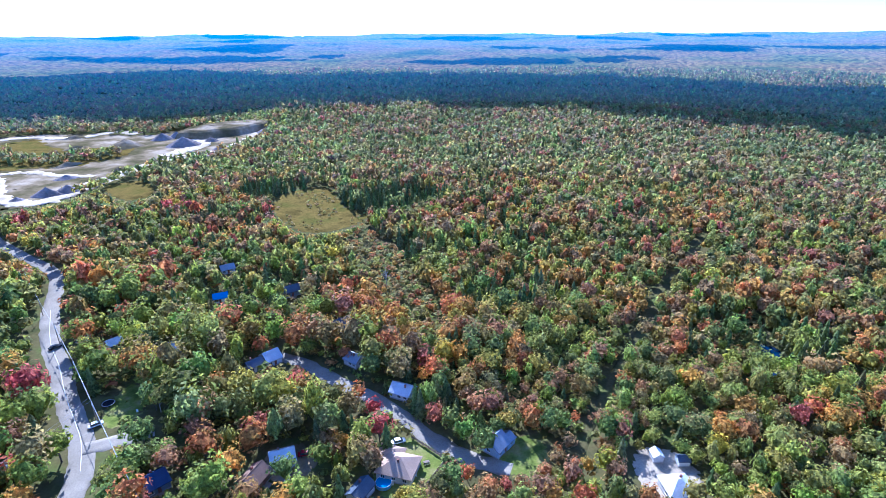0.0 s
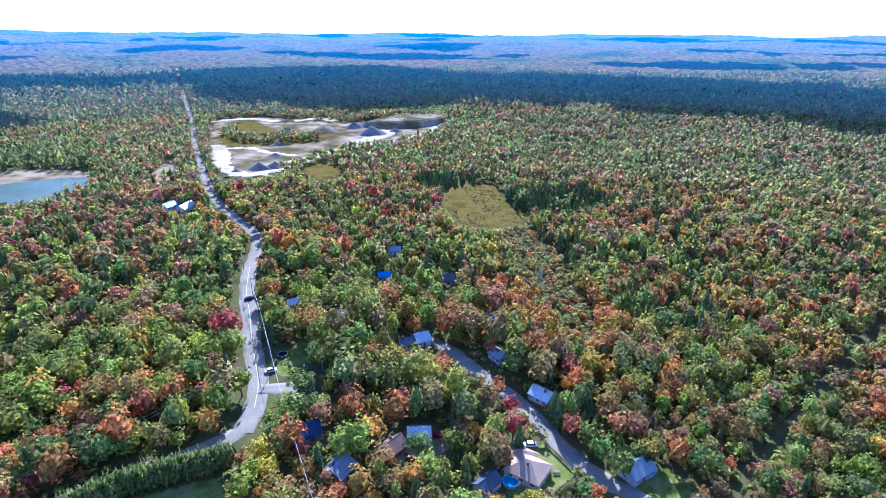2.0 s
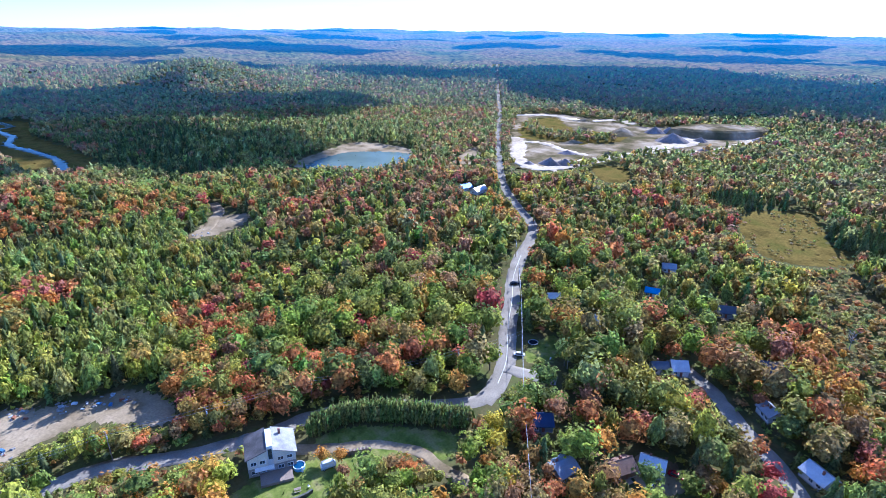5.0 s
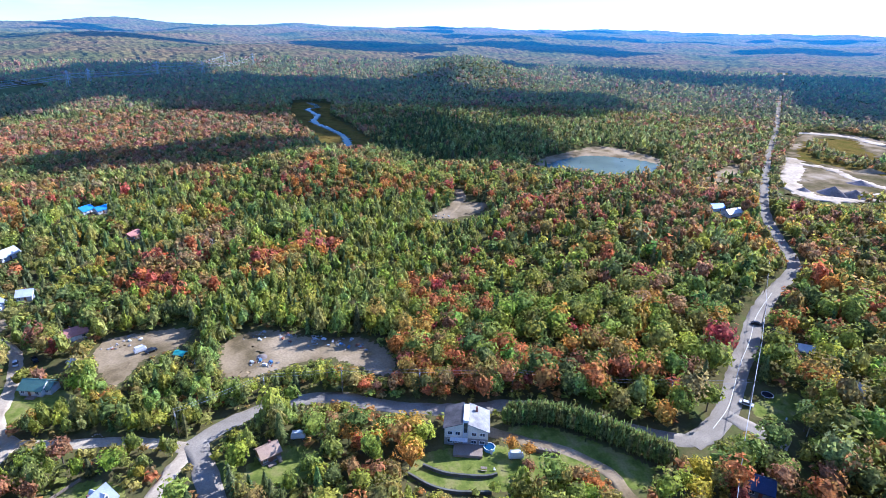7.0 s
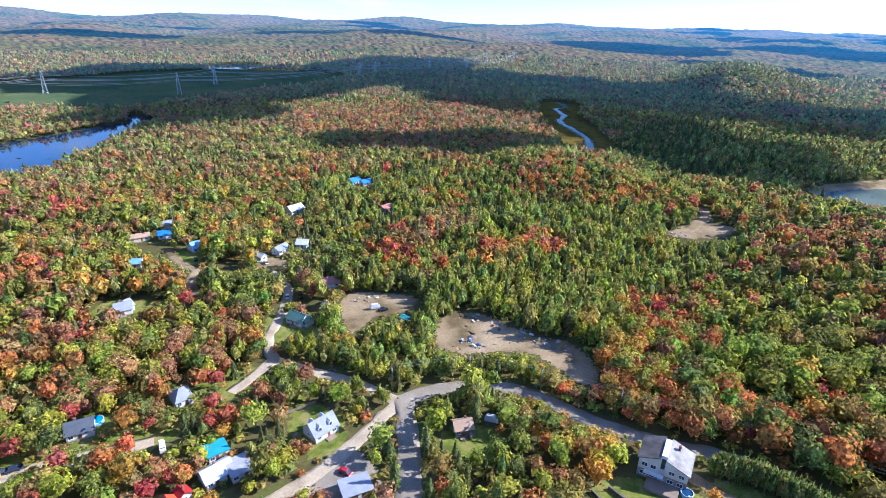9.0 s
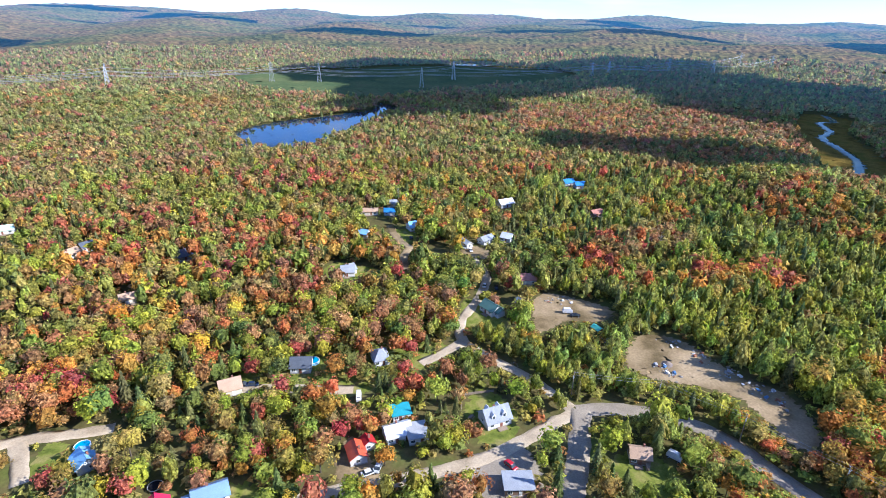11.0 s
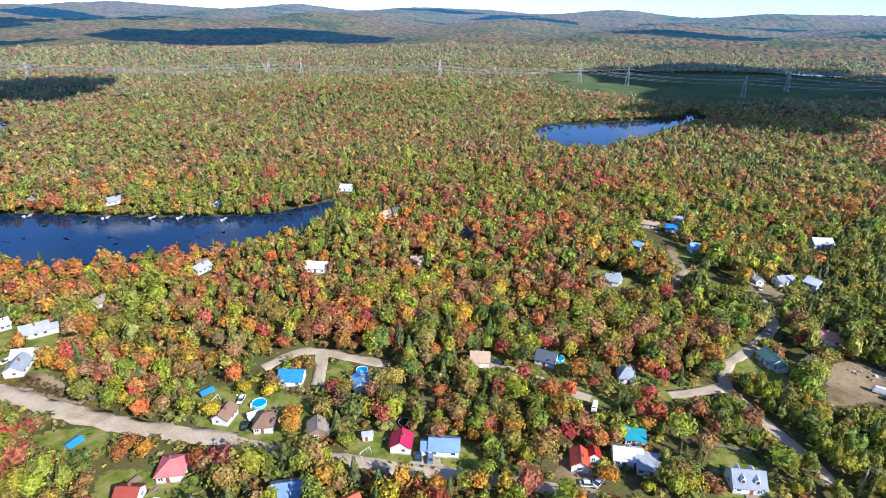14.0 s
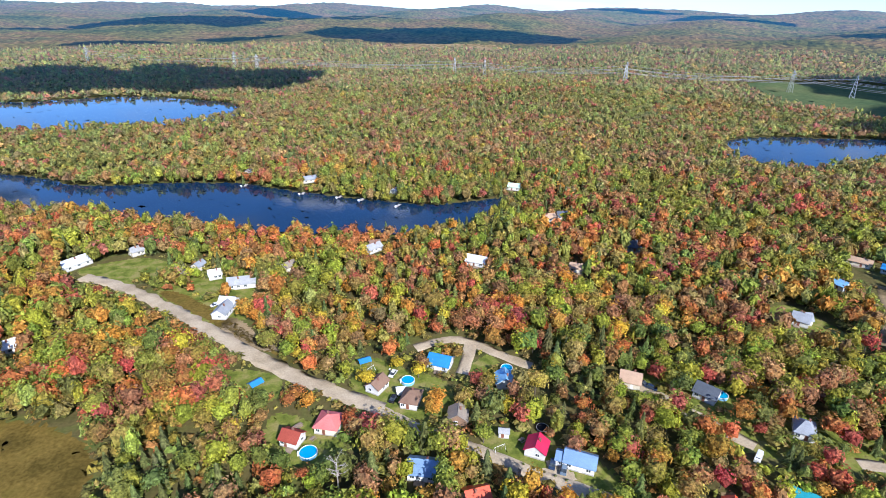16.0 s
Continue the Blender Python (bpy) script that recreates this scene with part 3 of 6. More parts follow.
def wander(x, y, scale, seed):
    """Smooth random values from -1 to 1 over the plan."""
    x, y = np.asarray(x) / scale + seed * 37.3, np.asarray(y) / scale - seed * 11.9
    i, j = np.floor(x).astype(np.int64), np.floor(y).astype(np.int64)
    u, v = x - i, y - j
    u, v = u * u * (3 - 2 * u), v * v * (3 - 2 * v)

    def at_corner(a, b):
        h = (a * 374761393 + b * 668265263 + seed * 974711) & 0xFFFFFFFF
        h = ((h ^ (h >> 13)) * 1274126177) & 0xFFFFFFFF
        return ((h ^ (h >> 16)) & 0xFFFF) / 32767.5 - 1
    return (at_corner(i, j) * (1 - u) + at_corner(i + 1, j) * u) * (1 - v) + (at_corner(i, j + 1) * (1 - u) + at_corner(i + 1, j + 1) * u) * v


def kind_weights(x, y):
    """Chances of broadleaf, poplar and spruce, and of each tint, at many places."""
    r, n = np.hypot(x, y), len(x)
    a = np.degrees(np.arctan2(-x, y)) % 360            # 0 along +y, turning towards -x
    v = wander(x, y, 34, 1), wander(x, y, 46, 2), wander(x, y, 150, 3), wander(x, y, 60, 4)
    kinds, tint = np.zeros((n, 3)), np.zeros((n, 10))

    def where(mask, ks, ts, evergreen):
        kinds[mask] = ks
        kinds[mask, 2] += evergreen * np.clip(v[3][mask] - 0.1, 0, 1)
        #     GREEN DARK LIME ORNG RED  CRIM MARO OLIV TAN  YELL
        tint[mask] = ts
    every = np.ones(n, bool)
    where(every, (0.66, 0.22, 0.08), (0.24, 0.08, 0.13, 0.09, 0.09, 0.03, 0.11, 0.19, 0.06, 0.02), 0.5)
    south = (a < 40) | (a > 300)
    where(south, (0.76, 0.16, 0.05), (0.21, 0.09, 0.09, 0.11, 0.10, 0.025, 0.18, 0.22, 0.09, 0.03), 0.5)
    where((a > 70) & (a < 112) & (r > 170) & (r < 430), (0.30, 0.56, 0.12), (0.24, 0.08, 0.13, 0.09, 0.09, 0.03, 0.11, 0.19, 0.06, 0.02), 0.3)
    north = (a > 115) & ~south
    where(north, (0.80, 0.14, 0.04), (0.29, 0.09, 0.18, 0.075, 0.075, 0.045, 0.10, 0.12, 0.06, 0.04), 0.3)
    where(north & (r > 330), (0.78, 0.15, 0.05), (0.25, 0.07, 0.14, 0.06, 0.06, 0.04, 0.19, 0.18, 0.12, 0.02), 0.3)
    tint[(x + 1270) ** 2 / 200 ** 2 + (y - 420) ** 2 / 130 ** 2 < 1] = (0.34, 0.04, 0.32, 0.02, 0.02, 0.0, 0.04, 0.22, 0.0, 0.0)      # the round green hill
    for zx, zy, zr, what in ZONES:
        d = np.hypot(x - zx, y - zy) / zr < 1 + 0.35 * v[0]
        kinds[d], tint[d] = what
    for k, s in ((RED, v[0]), (CRIMSON, v[0]), (ORANGE, v[1]), (MAROON, 0.7 * v[2] + 0.5 * v[0]), (LIME, -v[0]), (GREEN, -0.6 * v[2] - 0.5 * v[0]), (YELLOW, v[1]), (DARK, -v[1])):
        tint[:, k] *= np.clip(1 + 2.0 * s, 0.12, 3)
    return kinds, tint


ZONES = [
    (-190, 135, 95, ((0.93, 0.02, 0.05), (0.33, 0.11, 0.16, 0.08, 0.12, 0.04, 0.11, 0.09, 0.02, 0.01))),
    (-330, 190, 110, ((0.75, 0.05, 0.20), (0.20, 0.10, 0.08, 0.06, 0.10, 0.04, 0.24, 0.16, 0.04, 0.0))),
    (-414, 46, 55, ((0.85, 0.05, 0.10), (0.12, 0.08, 0.05, 0.18, 0.18, 0.03, 0.24, 0.10, 0.02, 0.0))),
    (-610, 189, 130, ((0.12, 0.13, 0.75), (0.3, 0.3, 0.05, 0, 0.05, 0, 0.1, 0.2, 0, 0))),
    (-560, 300, 120, ((0.10, 0.55, 0.35), (0.3, 0.2, 0.2, 0, 0, 0, 0.1, 0.2, 0, 0))),
    (-668, -131, 190, ((0.88, 0.02, 0.10), (0.06, 0.10, 0.02, 0.08, 0.24, 0.05, 0.38, 0.07, 0.0, 0.0))),
    (-215, 0, 42, ((0.10, 0.80, 0.10), (0.4, 0.3, 0.2, 0, 0, 0, 0, 0.1, 0, 0))),
    (-300, 55, 60, ((0.12, 0.72, 0.16), (0.4, 0.3, 0.2, 0, 0, 0, 0, 0.1, 0, 0))),
    (-330, -20, 45, ((0.15, 0.60, 0.25), (0.4, 0.3, 0.2, 0, 0, 0, 0, 0.1, 0, 0))),
    (-164, -50, 34, ((0.06, 0.86, 0.08), (0.4, 0.3, 0.3, 0, 0, 0, 0, 0, 0, 0))),
    (-160, -15, 24, ((0.10, 0.84, 0.06), (0.1, 0.1, 0.8, 0, 0, 0, 0, 0, 0, 0))),
    (-257, -102, 34, ((0.35, 0.25, 0.40), (0.4, 0.4, 0.1, 0, 0, 0, 0, 0.1, 0, 0))),
    (-271, -13, 15, ((0.95, 0.05, 0.0), (0, 0, 0, 0.1, 0.35, 0.5, 0.05, 0, 0, 0))),
    (-285, 12, 13, ((0.95, 0.05, 0.0), (0, 0, 0, 0.1, 0.45, 0.4, 0.05, 0, 0, 0))),
    (-264, -72, 12, ((0.9, 0.05, 0.05), (0.1, 0, 0, 0.1, 0.5, 0.2, 0.1, 0, 0, 0))),
    (-301, -53, 26, ((0.85, 0.05, 0.10), (0, 0, 0, 0.12, 0.10, 0.08, 0.2, 0.05, 0.45, 0))),
    (-357, -59, 18, ((0.85, 0.10, 0.05), (0, 0, 0.05, 0.75, 0.1, 0, 0, 0.1, 0, 0))),
    (-9, 222, 36, ((0.85, 0.05, 0.10), (0.05, 0, 0.05, 0.45, 0.30, 0, 0.1, 0.05, 0, 0))),
    (31, 235, 24, ((0.30, 0.15, 0.55), (0.2, 0.3, 0, 0.05, 0.05, 0, 0.1, 0.3, 0, 0))),
    (-32, 292, 30, ((0.25, 0.10, 0.65), (0.1, 0.1, 0, 0.1, 0, 0, 0.1, 0.3, 0.3, 0))),
    (-93, 245, 26, ((0.25, 0.30, 0.45), (0.3, 0.3, 0.2, 0, 0, 0, 0, 0.2, 0, 0))),
    (-135, 420, 26, ((0.05, 0.05, 0.90), (0.3, 0.6, 0, 0, 0, 0, 0, 0.1, 0, 0))),
    (-40, 392, 34, ((0.05, 0.05, 0.90), (0.3, 0.6, 0, 0, 0, 0, 0, 0.1, 0, 0))),
    (129, 185, 24, ((0.40, 0.10, 0.50), (0.3, 0.6, 0, 0, 0.1, 0, 0, 0, 0, 0))),
    (66, -117, 17, ((0.25, 0.15, 0.60), (0.3, 0.5, 0.1, 0, 0, 0, 0.1, 0, 0, 0))),
    (18, -277, 26, ((0.97, 0.02, 0.01), (0.14, 0, 0.12, 0.24, 0.26, 0.06, 0.08, 0, 0, 0.06))),
    (62, -292, 30, ((0.97, 0.02, 0.01), (0.26, 0, 0.18, 0.16, 0.18, 0.04, 0.10, 0.04, 0, 0.06))),
    (62, -214, 14, ((1, 0, 0), (0, 0, 0.1, 0.60, 0.05, 0, 0, 0, 0, 0.25))),
    (120, -215, 34, ((0.92, 0.06, 0.02), (0.26, 0.04, 0.22, 0.12, 0.14, 0.07, 0.10, 0.05, 0, 0.02))),
    (-178, -143, 26, ((0.90, 0.07, 0.03), (0.24, 0.05, 0.12, 0.07, 0.14, 0.11, 0.16, 0.09, 0.02, 0.0))),
    (-187, -222, 30, ((0.90, 0.07, 0.03), (0.24, 0.05, 0.12, 0.07, 0.14, 0.11, 0.16, 0.09, 0.02, 0.0))),
    (-271, -278, 34, ((0.90, 0.07, 0.03), (0.24, 0.05, 0.12, 0.07, 0.14, 0.11, 0.16, 0.09, 0.02, 0.0))),
    (-59, -194, 26, ((0.90, 0.07, 0.03), (0.24, 0.05, 0.12, 0.07, 0.14, 0.11, 0.16, 0.09, 0.02, 0.0))),
    (-150, -181, 24, ((0.90, 0.07, 0.03), (0.24, 0.05, 0.12, 0.07, 0.14, 0.11, 0.16, 0.09, 0.02, 0.0))),
    (-179, -156, 26, ((0.90, 0.07, 0.03), (0.24, 0.05, 0.12, 0.07, 0.14, 0.11, 0.16, 0.09, 0.02, 0.0))),
    (-389, -692, 90, ((0.95, 0.03, 0.02), (0.48, 0.10, 0.22, 0.08, 0.02, 0, 0.04, 0.06, 0, 0))),
]


SCRUB = [(-53, 334), (-27, 303), (0, 228), (1, 190), (-10, 193), (-32, 238), (-59, 299)]
BOG = [(-128, 408), (-98, 440), (-78, 400), (-70, 380), (-53, 370), (-57, 344), (-80, 328), (-98, 339), (-115, 365)]


def belt(g, r0, r1, step):
    """Places on a jittered net between two distances, on the sides that the camera turns to."""
    n = int(2 * r1 / step)
    ax, ay = np.meshgrid(np.arange(n) * step - r1, np.arange(n) * step - r1, indexing="ij")
    ax = ax + (np.arange(n) % 2 * step * 0.5)[None, :]
    ax, ay = ax + g.uniform(-0.42, 0.42, ax.shape) * step, ay + g.uniform(-0.42, 0.42, ax.shape) * step
    rr, az = np.hypot(ax, ay), np.degrees(np.arctan2(-ax, ay))
    k = (rr >= r0) & (rr < r1) & ((az > -50) | (az < -126) | (rr < 130))
    return ax[k], ay[k]


def on(raster, x, y):
    """What a raster says at many places; False outside it."""
    i, j = ((x - X0) / CELL).astype(int), ((y - Y0) / CELL).astype(int)
    ok = (i >= 0) & (i < NX) & (j >= 0) & (j < NY)
    return ok & raster[np.clip(i, 0, NX - 1), np.clip(j, 0, NY - 1)]


def room_for(x, y, high, base, wide, eye=(5, 0, 121)):
    """The greatest height at which a tree at each place hides none of what must stay in view."""
    dx, dy = x - eye[0], y - eye[1]
    room = high.copy()
    for f in (1.0, 0.8, 0.6, 0.42, 0.28, 0.15):
        h = high * f
        s = (eye[2] - base) / np.maximum(20, eye[2] - base - h)
        hides = np.zeros(len(x), bool)
        for q in (0.6, 1.0):
            k = 1 + (s - 1) * q
            for side in (0.0, -1.0, 1.0):
                hides |= on(seen, eye[0] + (dx - dy * side * wide) * k, eye[1] + (dy + dx * side * wide) * k)
        room[hides] = h[hides] * 0.7
    return room


def drawn(g, weights):
    """One column for each row, by its weights."""
    c = np.cumsum(weights, 1)
    return (g.random((len(c), 1)) * c[:, -1:] > c).sum(1).clip(0, weights.shape[1] - 1)


def plant():
    """All trees: x, y, foot, crown radius, height, kind, tint, distance."""
    g = np.random.default_rng(5)
    out = []
    for size, r0, r1, step, rad in (("tall", 60, 330, 6.3, 4.1), ("young", 60, 430, 3.9, 3.3), ("usual", 60, 260, 4.8, 3.35), ("usual", 260, 500, 4.9, 3.2), ("usual", 500, 860, 5.4, 3.3), ("usual", 860, 1200, 6.6, 3.9), ("usual", 1200, 1690, 8.4, 4.9)):
        x, y = belt(g, r0, r1, step)
        edge = 12 * wander(x, y, 22, 8)
        tall = (np.hypot(x + 190, y - 135) < 105 + edge) | (np.hypot(x + 100, y - 180) < 80 + edge)
        young = ((np.hypot(x + 190, y + 10) < 95 + edge) & (x < -140)) | (np.hypot(x + 300, y - 55) < 60 + edge)
        k = ~on(rooted, x, y) & ~inside(x, y, FAR_FIELD) & (tall & ~young if size == "tall" else young if size == "young" else ~tall & ~young)
        x, y = x[k], y[k]
        base, r = land(x, y), np.hypot(x, y)
        kinds, tints = kind_weights(x, y)
        kind, t = drawn(g, kinds), drawn(g, tints)
        big = rad * g.uniform(0.62, 1.36, len(x)) * (1 + 0.22 * wander(x, y, 40, 12))
        high = big * np.where(r < 500, g.uniform(2.3, 3.1, len(x)), g.uniform(1.9, 2.7, len(x)))
        poplar, fir = kind == 1, kind == 2
        big[poplar] *= 0.74
        high[poplar] = big[poplar] * g.uniform(3.2, 4.4, poplar.sum())
        t[poplar] = np.array([POPLAR, POPLAR, POPLAR, LIME, GREEN])[g.integers(0, 5, poplar.sum())]
        big[fir] *= 0.68
        high[fir] = big[fir] * g.uniform(3.0, 5.0, fir.sum())
        t[fir] = SPRUCE
        thin = inside(x, y, SCRUB)
        big[thin], high[thin], kind[thin] = g.uniform(1.2, 2.6, thin.sum()), g.uniform(2.4, 5.0, thin.sum()), 0
        t[thin] = np.array([OLIVE, TAN, RED, MAROON, RED, ORANGE, ORANGE])[g.integers(0, 7, thin.sum())]
        if r0 < 500:
            room = room_for(x, y, high, base, 0.4 * big / r)
            low = room < 2.4
            big = np.where(room < high, big * (room / high) ** 0.6, big)
            high = np.minimum(high, room)
            bush = low & (g.random(len(x)) < 0.75) & (high > 0.6)      # undergrowth where a tree would stand in the way
            big[bush], kind[bush] = high[bush] * g.uniform(0.6, 1.0, bush.sum()), 0
            t[bush] = np.array([GREEN, LIME, OLIVE, TAN, DARK])[g.integers(0, 5, bush.sum())]
            keep = ~low | bush
        else:
            keep = np.ones(len(x), bool)
        out.append(np.stack([x, y, base, big, high, kind, t, r], 1)[keep])
    # saplings and bushes fill what the crowns leave open, and shrubs grow on the bog
    x, y = belt(g, 60, 300, 3.9)
    k = ~on(rooted, x, y) & (g.random(len(x)) < 0.85)
    x, y = x[k], y[k]
    base, high = land(x, y), g.uniform(1.3, 4.2, k.sum())
    high = np.minimum(high, room_for(x, y, high, base, np.zeros(len(x))))
    t = np.array([GREEN, GREEN, LIME, OLIVE, OLIVE, TAN, RED, DARK])[g.integers(0, 8, len(x))]
    out.append(np.stack([x, y, base, high * g.uniform(0.45, 0.8, len(x)), high, 0 * x, t, np.hypot(x, y)], 1)[high > 0.9])
    x, y = belt(g, 320, 460, 4.4)
    k = inside(x, y, BOG) & (wander(x, y, 14, 6) > -0.1)
    x, y = x[k], y[k]
    t = np.array([OLIVE, TAN, POPLAR, MAROON])[g.integers(0, 4, len(x))]
    out.append(np.stack([x, y, land(x, y), g.uniform(0.7, 1.5, len(x)), g.uniform(1.2, 2.6, len(x)), 0 * x, t, np.hypot(x, y)], 1))
    return np.concatenate(out)


def mesh_from(name, parts, material):
    """One mesh out of (verts, tris, tints) in numpy arrays."""
    vs, loops, cols, at_vert = [], [], [], 0
    for v, tr, col in parts:
        loops.append((tr + at_vert).ravel())
        vs.append(v)
        cols.append(col)
        at_vert += len(v)
    vs, loops, cols = np.concatenate(vs), np.concatenate(loops), np.concatenate(cols)
    me = bpy.data.meshes.new(name)
    me.vertices.add(len(vs))
    me.vertices.foreach_set("co", vs.astype(np.float32).ravel())
    me.loops.add(len(loops))
    me.loops.foreach_set("vertex_index", loops.astype(np.int32))
    me.polygons.add(len(loops) // 3)
    me.polygons.foreach_set("loop_start", np.arange(0, len(loops), 3, dtype=np.int32))
    a = me.attributes.new("tint", "FLOAT_COLOR", "POINT")
    a.data.foreach_set("color", np.c_[cols, np.ones(len(cols))].astype(np.float32).ravel())
    me.materials.append(material)
    me.update(calc_edges=True)
    me.shade_flat()
    return me


HALF = np.array([0.43, 0.46, 0.5])      # half of the crown's height, as a share of the tree's


def wood(shape, x, y, base, rad, high, kind, turn, first, second):
    """Many crowns of one shape at once, each in two tints."""
    v, tr, tone, late = shape
    half = high * HALF[kind]
    mid = base + high - half
    c, s = np.cos(turn) * rad, np.sin(turn) * rad
    p = np.stack([np.outer(c, v[:, 0]) - np.outer(s, v[:, 1]) + x[:, None], np.outer(s, v[:, 0]) + np.outer(c, v[:, 1]) + y[:, None], np.outer(half, v[:, 2]) + mid[:, None]], -1)
    f = (tr[None] + (np.arange(len(x)) * len(v))[:, None, None]).reshape(-1, 3)
    col = tone[None, :, None] * (first[:, None] * (1 - late[None, :, None]) + second[:, None] * late[None, :, None])
    return p.reshape(-1, 3), f, col.reshape(-1, 3)


def grown(shape, x, y, base, rad, high, kind, tint, turn, g):
    """One crown."""
    one = [np.array([float(q)]) for q in (x, y, base, rad, high)]
    return wood(shape, *one, kind, np.array([turn]), tint[None], tint[None])


def tint_of(t, g, dull=0.22, mean=(0.215, 0.190, 0.062)):
    return np.clip((TINTS[t] * (1 - dull) + np.array(mean) * dull) * g.uniform(0.78, 1.25) * (1 + g.normal(size=3) * 0.10), 0.01, 0.6)


# what a crown turns to, bough by bough
TURNS = np.array([LIME, GREEN, GREEN, OLIVE, OLIVE, MAROON, TAN, MAROON, OLIVE, LIME, LIME, DARK])


def grow_all(rows):
    """The woods as broad belts by nearness; gives back the trees that stand as things of their own."""
    g = np.random.default_rng(3)
    rows = rows[np.argsort(rows[:, 7], kind="stable")]
    x, y, r = rows[:, 0], rows[:, 1], rows[:, 7]
    near = np.nonzero((rows[:, 3] > 2.2) & (r < 240))[0][:NEAR_TREES]
    single = rows[near]
    rest = np.ones(len(rows), bool)
    rest[near] = False
    lod = np.where((rows[:, 3] > 1.9) & (r < 195 + 25 * (rows[:, 3] - 2.5)), 0, np.where(r < 450, 1, np.where(r < 860, 2, 3)))
    lod[(rows[:, 4] < 4.4) & (r < 500)] = 2
    kind, t, n = rows[:, 5].astype(int), rows[:, 6].astype(int), len(rows)
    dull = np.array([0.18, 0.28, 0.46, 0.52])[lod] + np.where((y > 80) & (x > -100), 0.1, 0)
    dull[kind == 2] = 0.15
    # from 250 m on, haze is painted in: the mean tint turns blue-grey
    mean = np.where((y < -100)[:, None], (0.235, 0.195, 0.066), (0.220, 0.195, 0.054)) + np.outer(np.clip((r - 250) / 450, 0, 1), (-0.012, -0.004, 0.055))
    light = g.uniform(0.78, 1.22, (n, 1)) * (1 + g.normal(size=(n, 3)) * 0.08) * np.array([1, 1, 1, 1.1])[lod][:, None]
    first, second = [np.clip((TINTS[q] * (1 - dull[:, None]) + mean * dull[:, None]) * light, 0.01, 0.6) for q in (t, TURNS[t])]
    turn, pick = g.uniform(0, 6.28, n), g.integers(0, 1000, n)
    labels = ("mixed autumn woods close to the hamlet", "mixed autumn woods round the hamlet", "autumn forest beyond the hamlet", "wide autumn forest in the distance, blue haze painted on")
    for level in range(4):
        parts = []
        for sort in range(3):
            shapes = SHAPES[sort][level]
            for k, shape in enumerate(shapes):
                w = rest & (lod == level) & (kind == sort) & (pick % len(shapes) == k)
                if w.any():
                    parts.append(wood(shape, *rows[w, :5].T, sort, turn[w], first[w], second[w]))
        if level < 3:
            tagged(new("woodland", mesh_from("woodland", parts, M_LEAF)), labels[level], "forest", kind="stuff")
        else:                    # the near edge of the distance, its haze painted as leaf glow
            tagged(new("backdrop", mesh_from("backdrop", parts, leafy("hazed_leaves", far=True))), labels[level], "hills", kind="structure")
    return [(*q[:5], int(q[5]), int(q[6]), q[7]) for q in single]


def leaf_family(t, kind):
    key = int(t)
    if key not in FAMILY:
        FAMILY[key] = leafy("leaves_" + NAMES[key], tuple(float(c) for c in TINTS[key]), 0.22)
    return FAMILY[key]


FAMILY, CROWNS = {}, {}
NAMES = ("green", "dark_green", "lime", "orange", "red", "crimson", "maroon", "olive", "tan", "yellow", "poplar", "spruce")
WORDS = ("leafy green", "dark green", "lime-green", "orange", "red", "crimson", "dull maroon", "olive-brown", "tan half-bare", "golden yellow", "pale green", "dark")


def trunk_mesh(kind, seed):
    """A tapered trunk one unit high with limbs reaching into the crown."""
    g = np.random.default_rng(seed)
    bm = rod((0, 0, -0.02), (0, 0, 0.85), 0.022, 0.008, 6)
    if kind != 2:
        for k in range(5):
            a, z = g.uniform(0, 6.28), g.uniform(0.35, 0.6)
            rod((0, 0, z), (0.16 * math.cos(a), 0.16 * math.sin(a), z + 0.2), 0.010, 0.004, 4, bm)
    me = bpy.data.meshes.new("trunk")
    bm.to_mesh(me)
    bm.free()
    me.materials.append(M_BARK)
    return me


def single_trees(rows):
    """The trees closest by, each a thing with trunk and crown."""
    g = np.random.default_rng(9)
    trunks = [trunk_mesh(k, 5 + k) for k in range(3)]
    for x, y, base, rad, high, kind, t, r in rows:
        shapes = SHAPES[kind][0]
        k = int(g.integers(len(shapes)))
        key = (kind, k, int(t))
        if key not in CROWNS:
            v, tr, tone, late = shapes[k]
            shift = TINTS[TURNS[t]] / TINTS[t]
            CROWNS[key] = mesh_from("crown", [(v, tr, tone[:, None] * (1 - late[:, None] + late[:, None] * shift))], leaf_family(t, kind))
        name = ("maple_tree", "poplar_tree", "spruce_tree")[kind]
        tree = thing(name, pose(x, y, base, 0, 0, g.uniform(0, 360)), WORDS[t] + (" spruce" if kind == 2 else " poplar" if kind == 1 else " broadleaf tree") + " standing in the autumn woods", "tree", ("maples", "poplars", "spruces")[kind] + " near the hamlet")
        half = high * (0.43 if kind == 0 else 0.46 if kind == 1 else 0.5)
        c = new("crown", CROWNS[key])
        c.parent = tree
        c.matrix_basis = pose(0, 0, high - half) @ Matrix.Diagonal((rad, rad, half, 1))
        b = new("trunk", trunks[kind])
        b.parent = tree
        b.matrix_basis = Matrix.Diagonal((high, high, high, 1))


# ---- helpers for things ----
def part(name, bm, material, parent, label="", m=None):
    """Links a bmesh as one mesh object under a thing or part."""
    me = bpy.data.meshes.new(name)
    bm.to_mesh(me)
    bm.free()
    for q in (material if isinstance(material, (list, tuple)) else [material]):
        me.materials.append(q)
    ob = new(name, me)
    ob.parent = parent
    if m is not None:
        ob.matrix_basis = m
    if label:
        ob["label"] = label
    return ob


def thing(name, m, label, category, group=""):
    ob = new(name)
    ob.empty_display_size = 0.5
    ob.matrix_basis = m
    return tagged(ob, label, category, group)


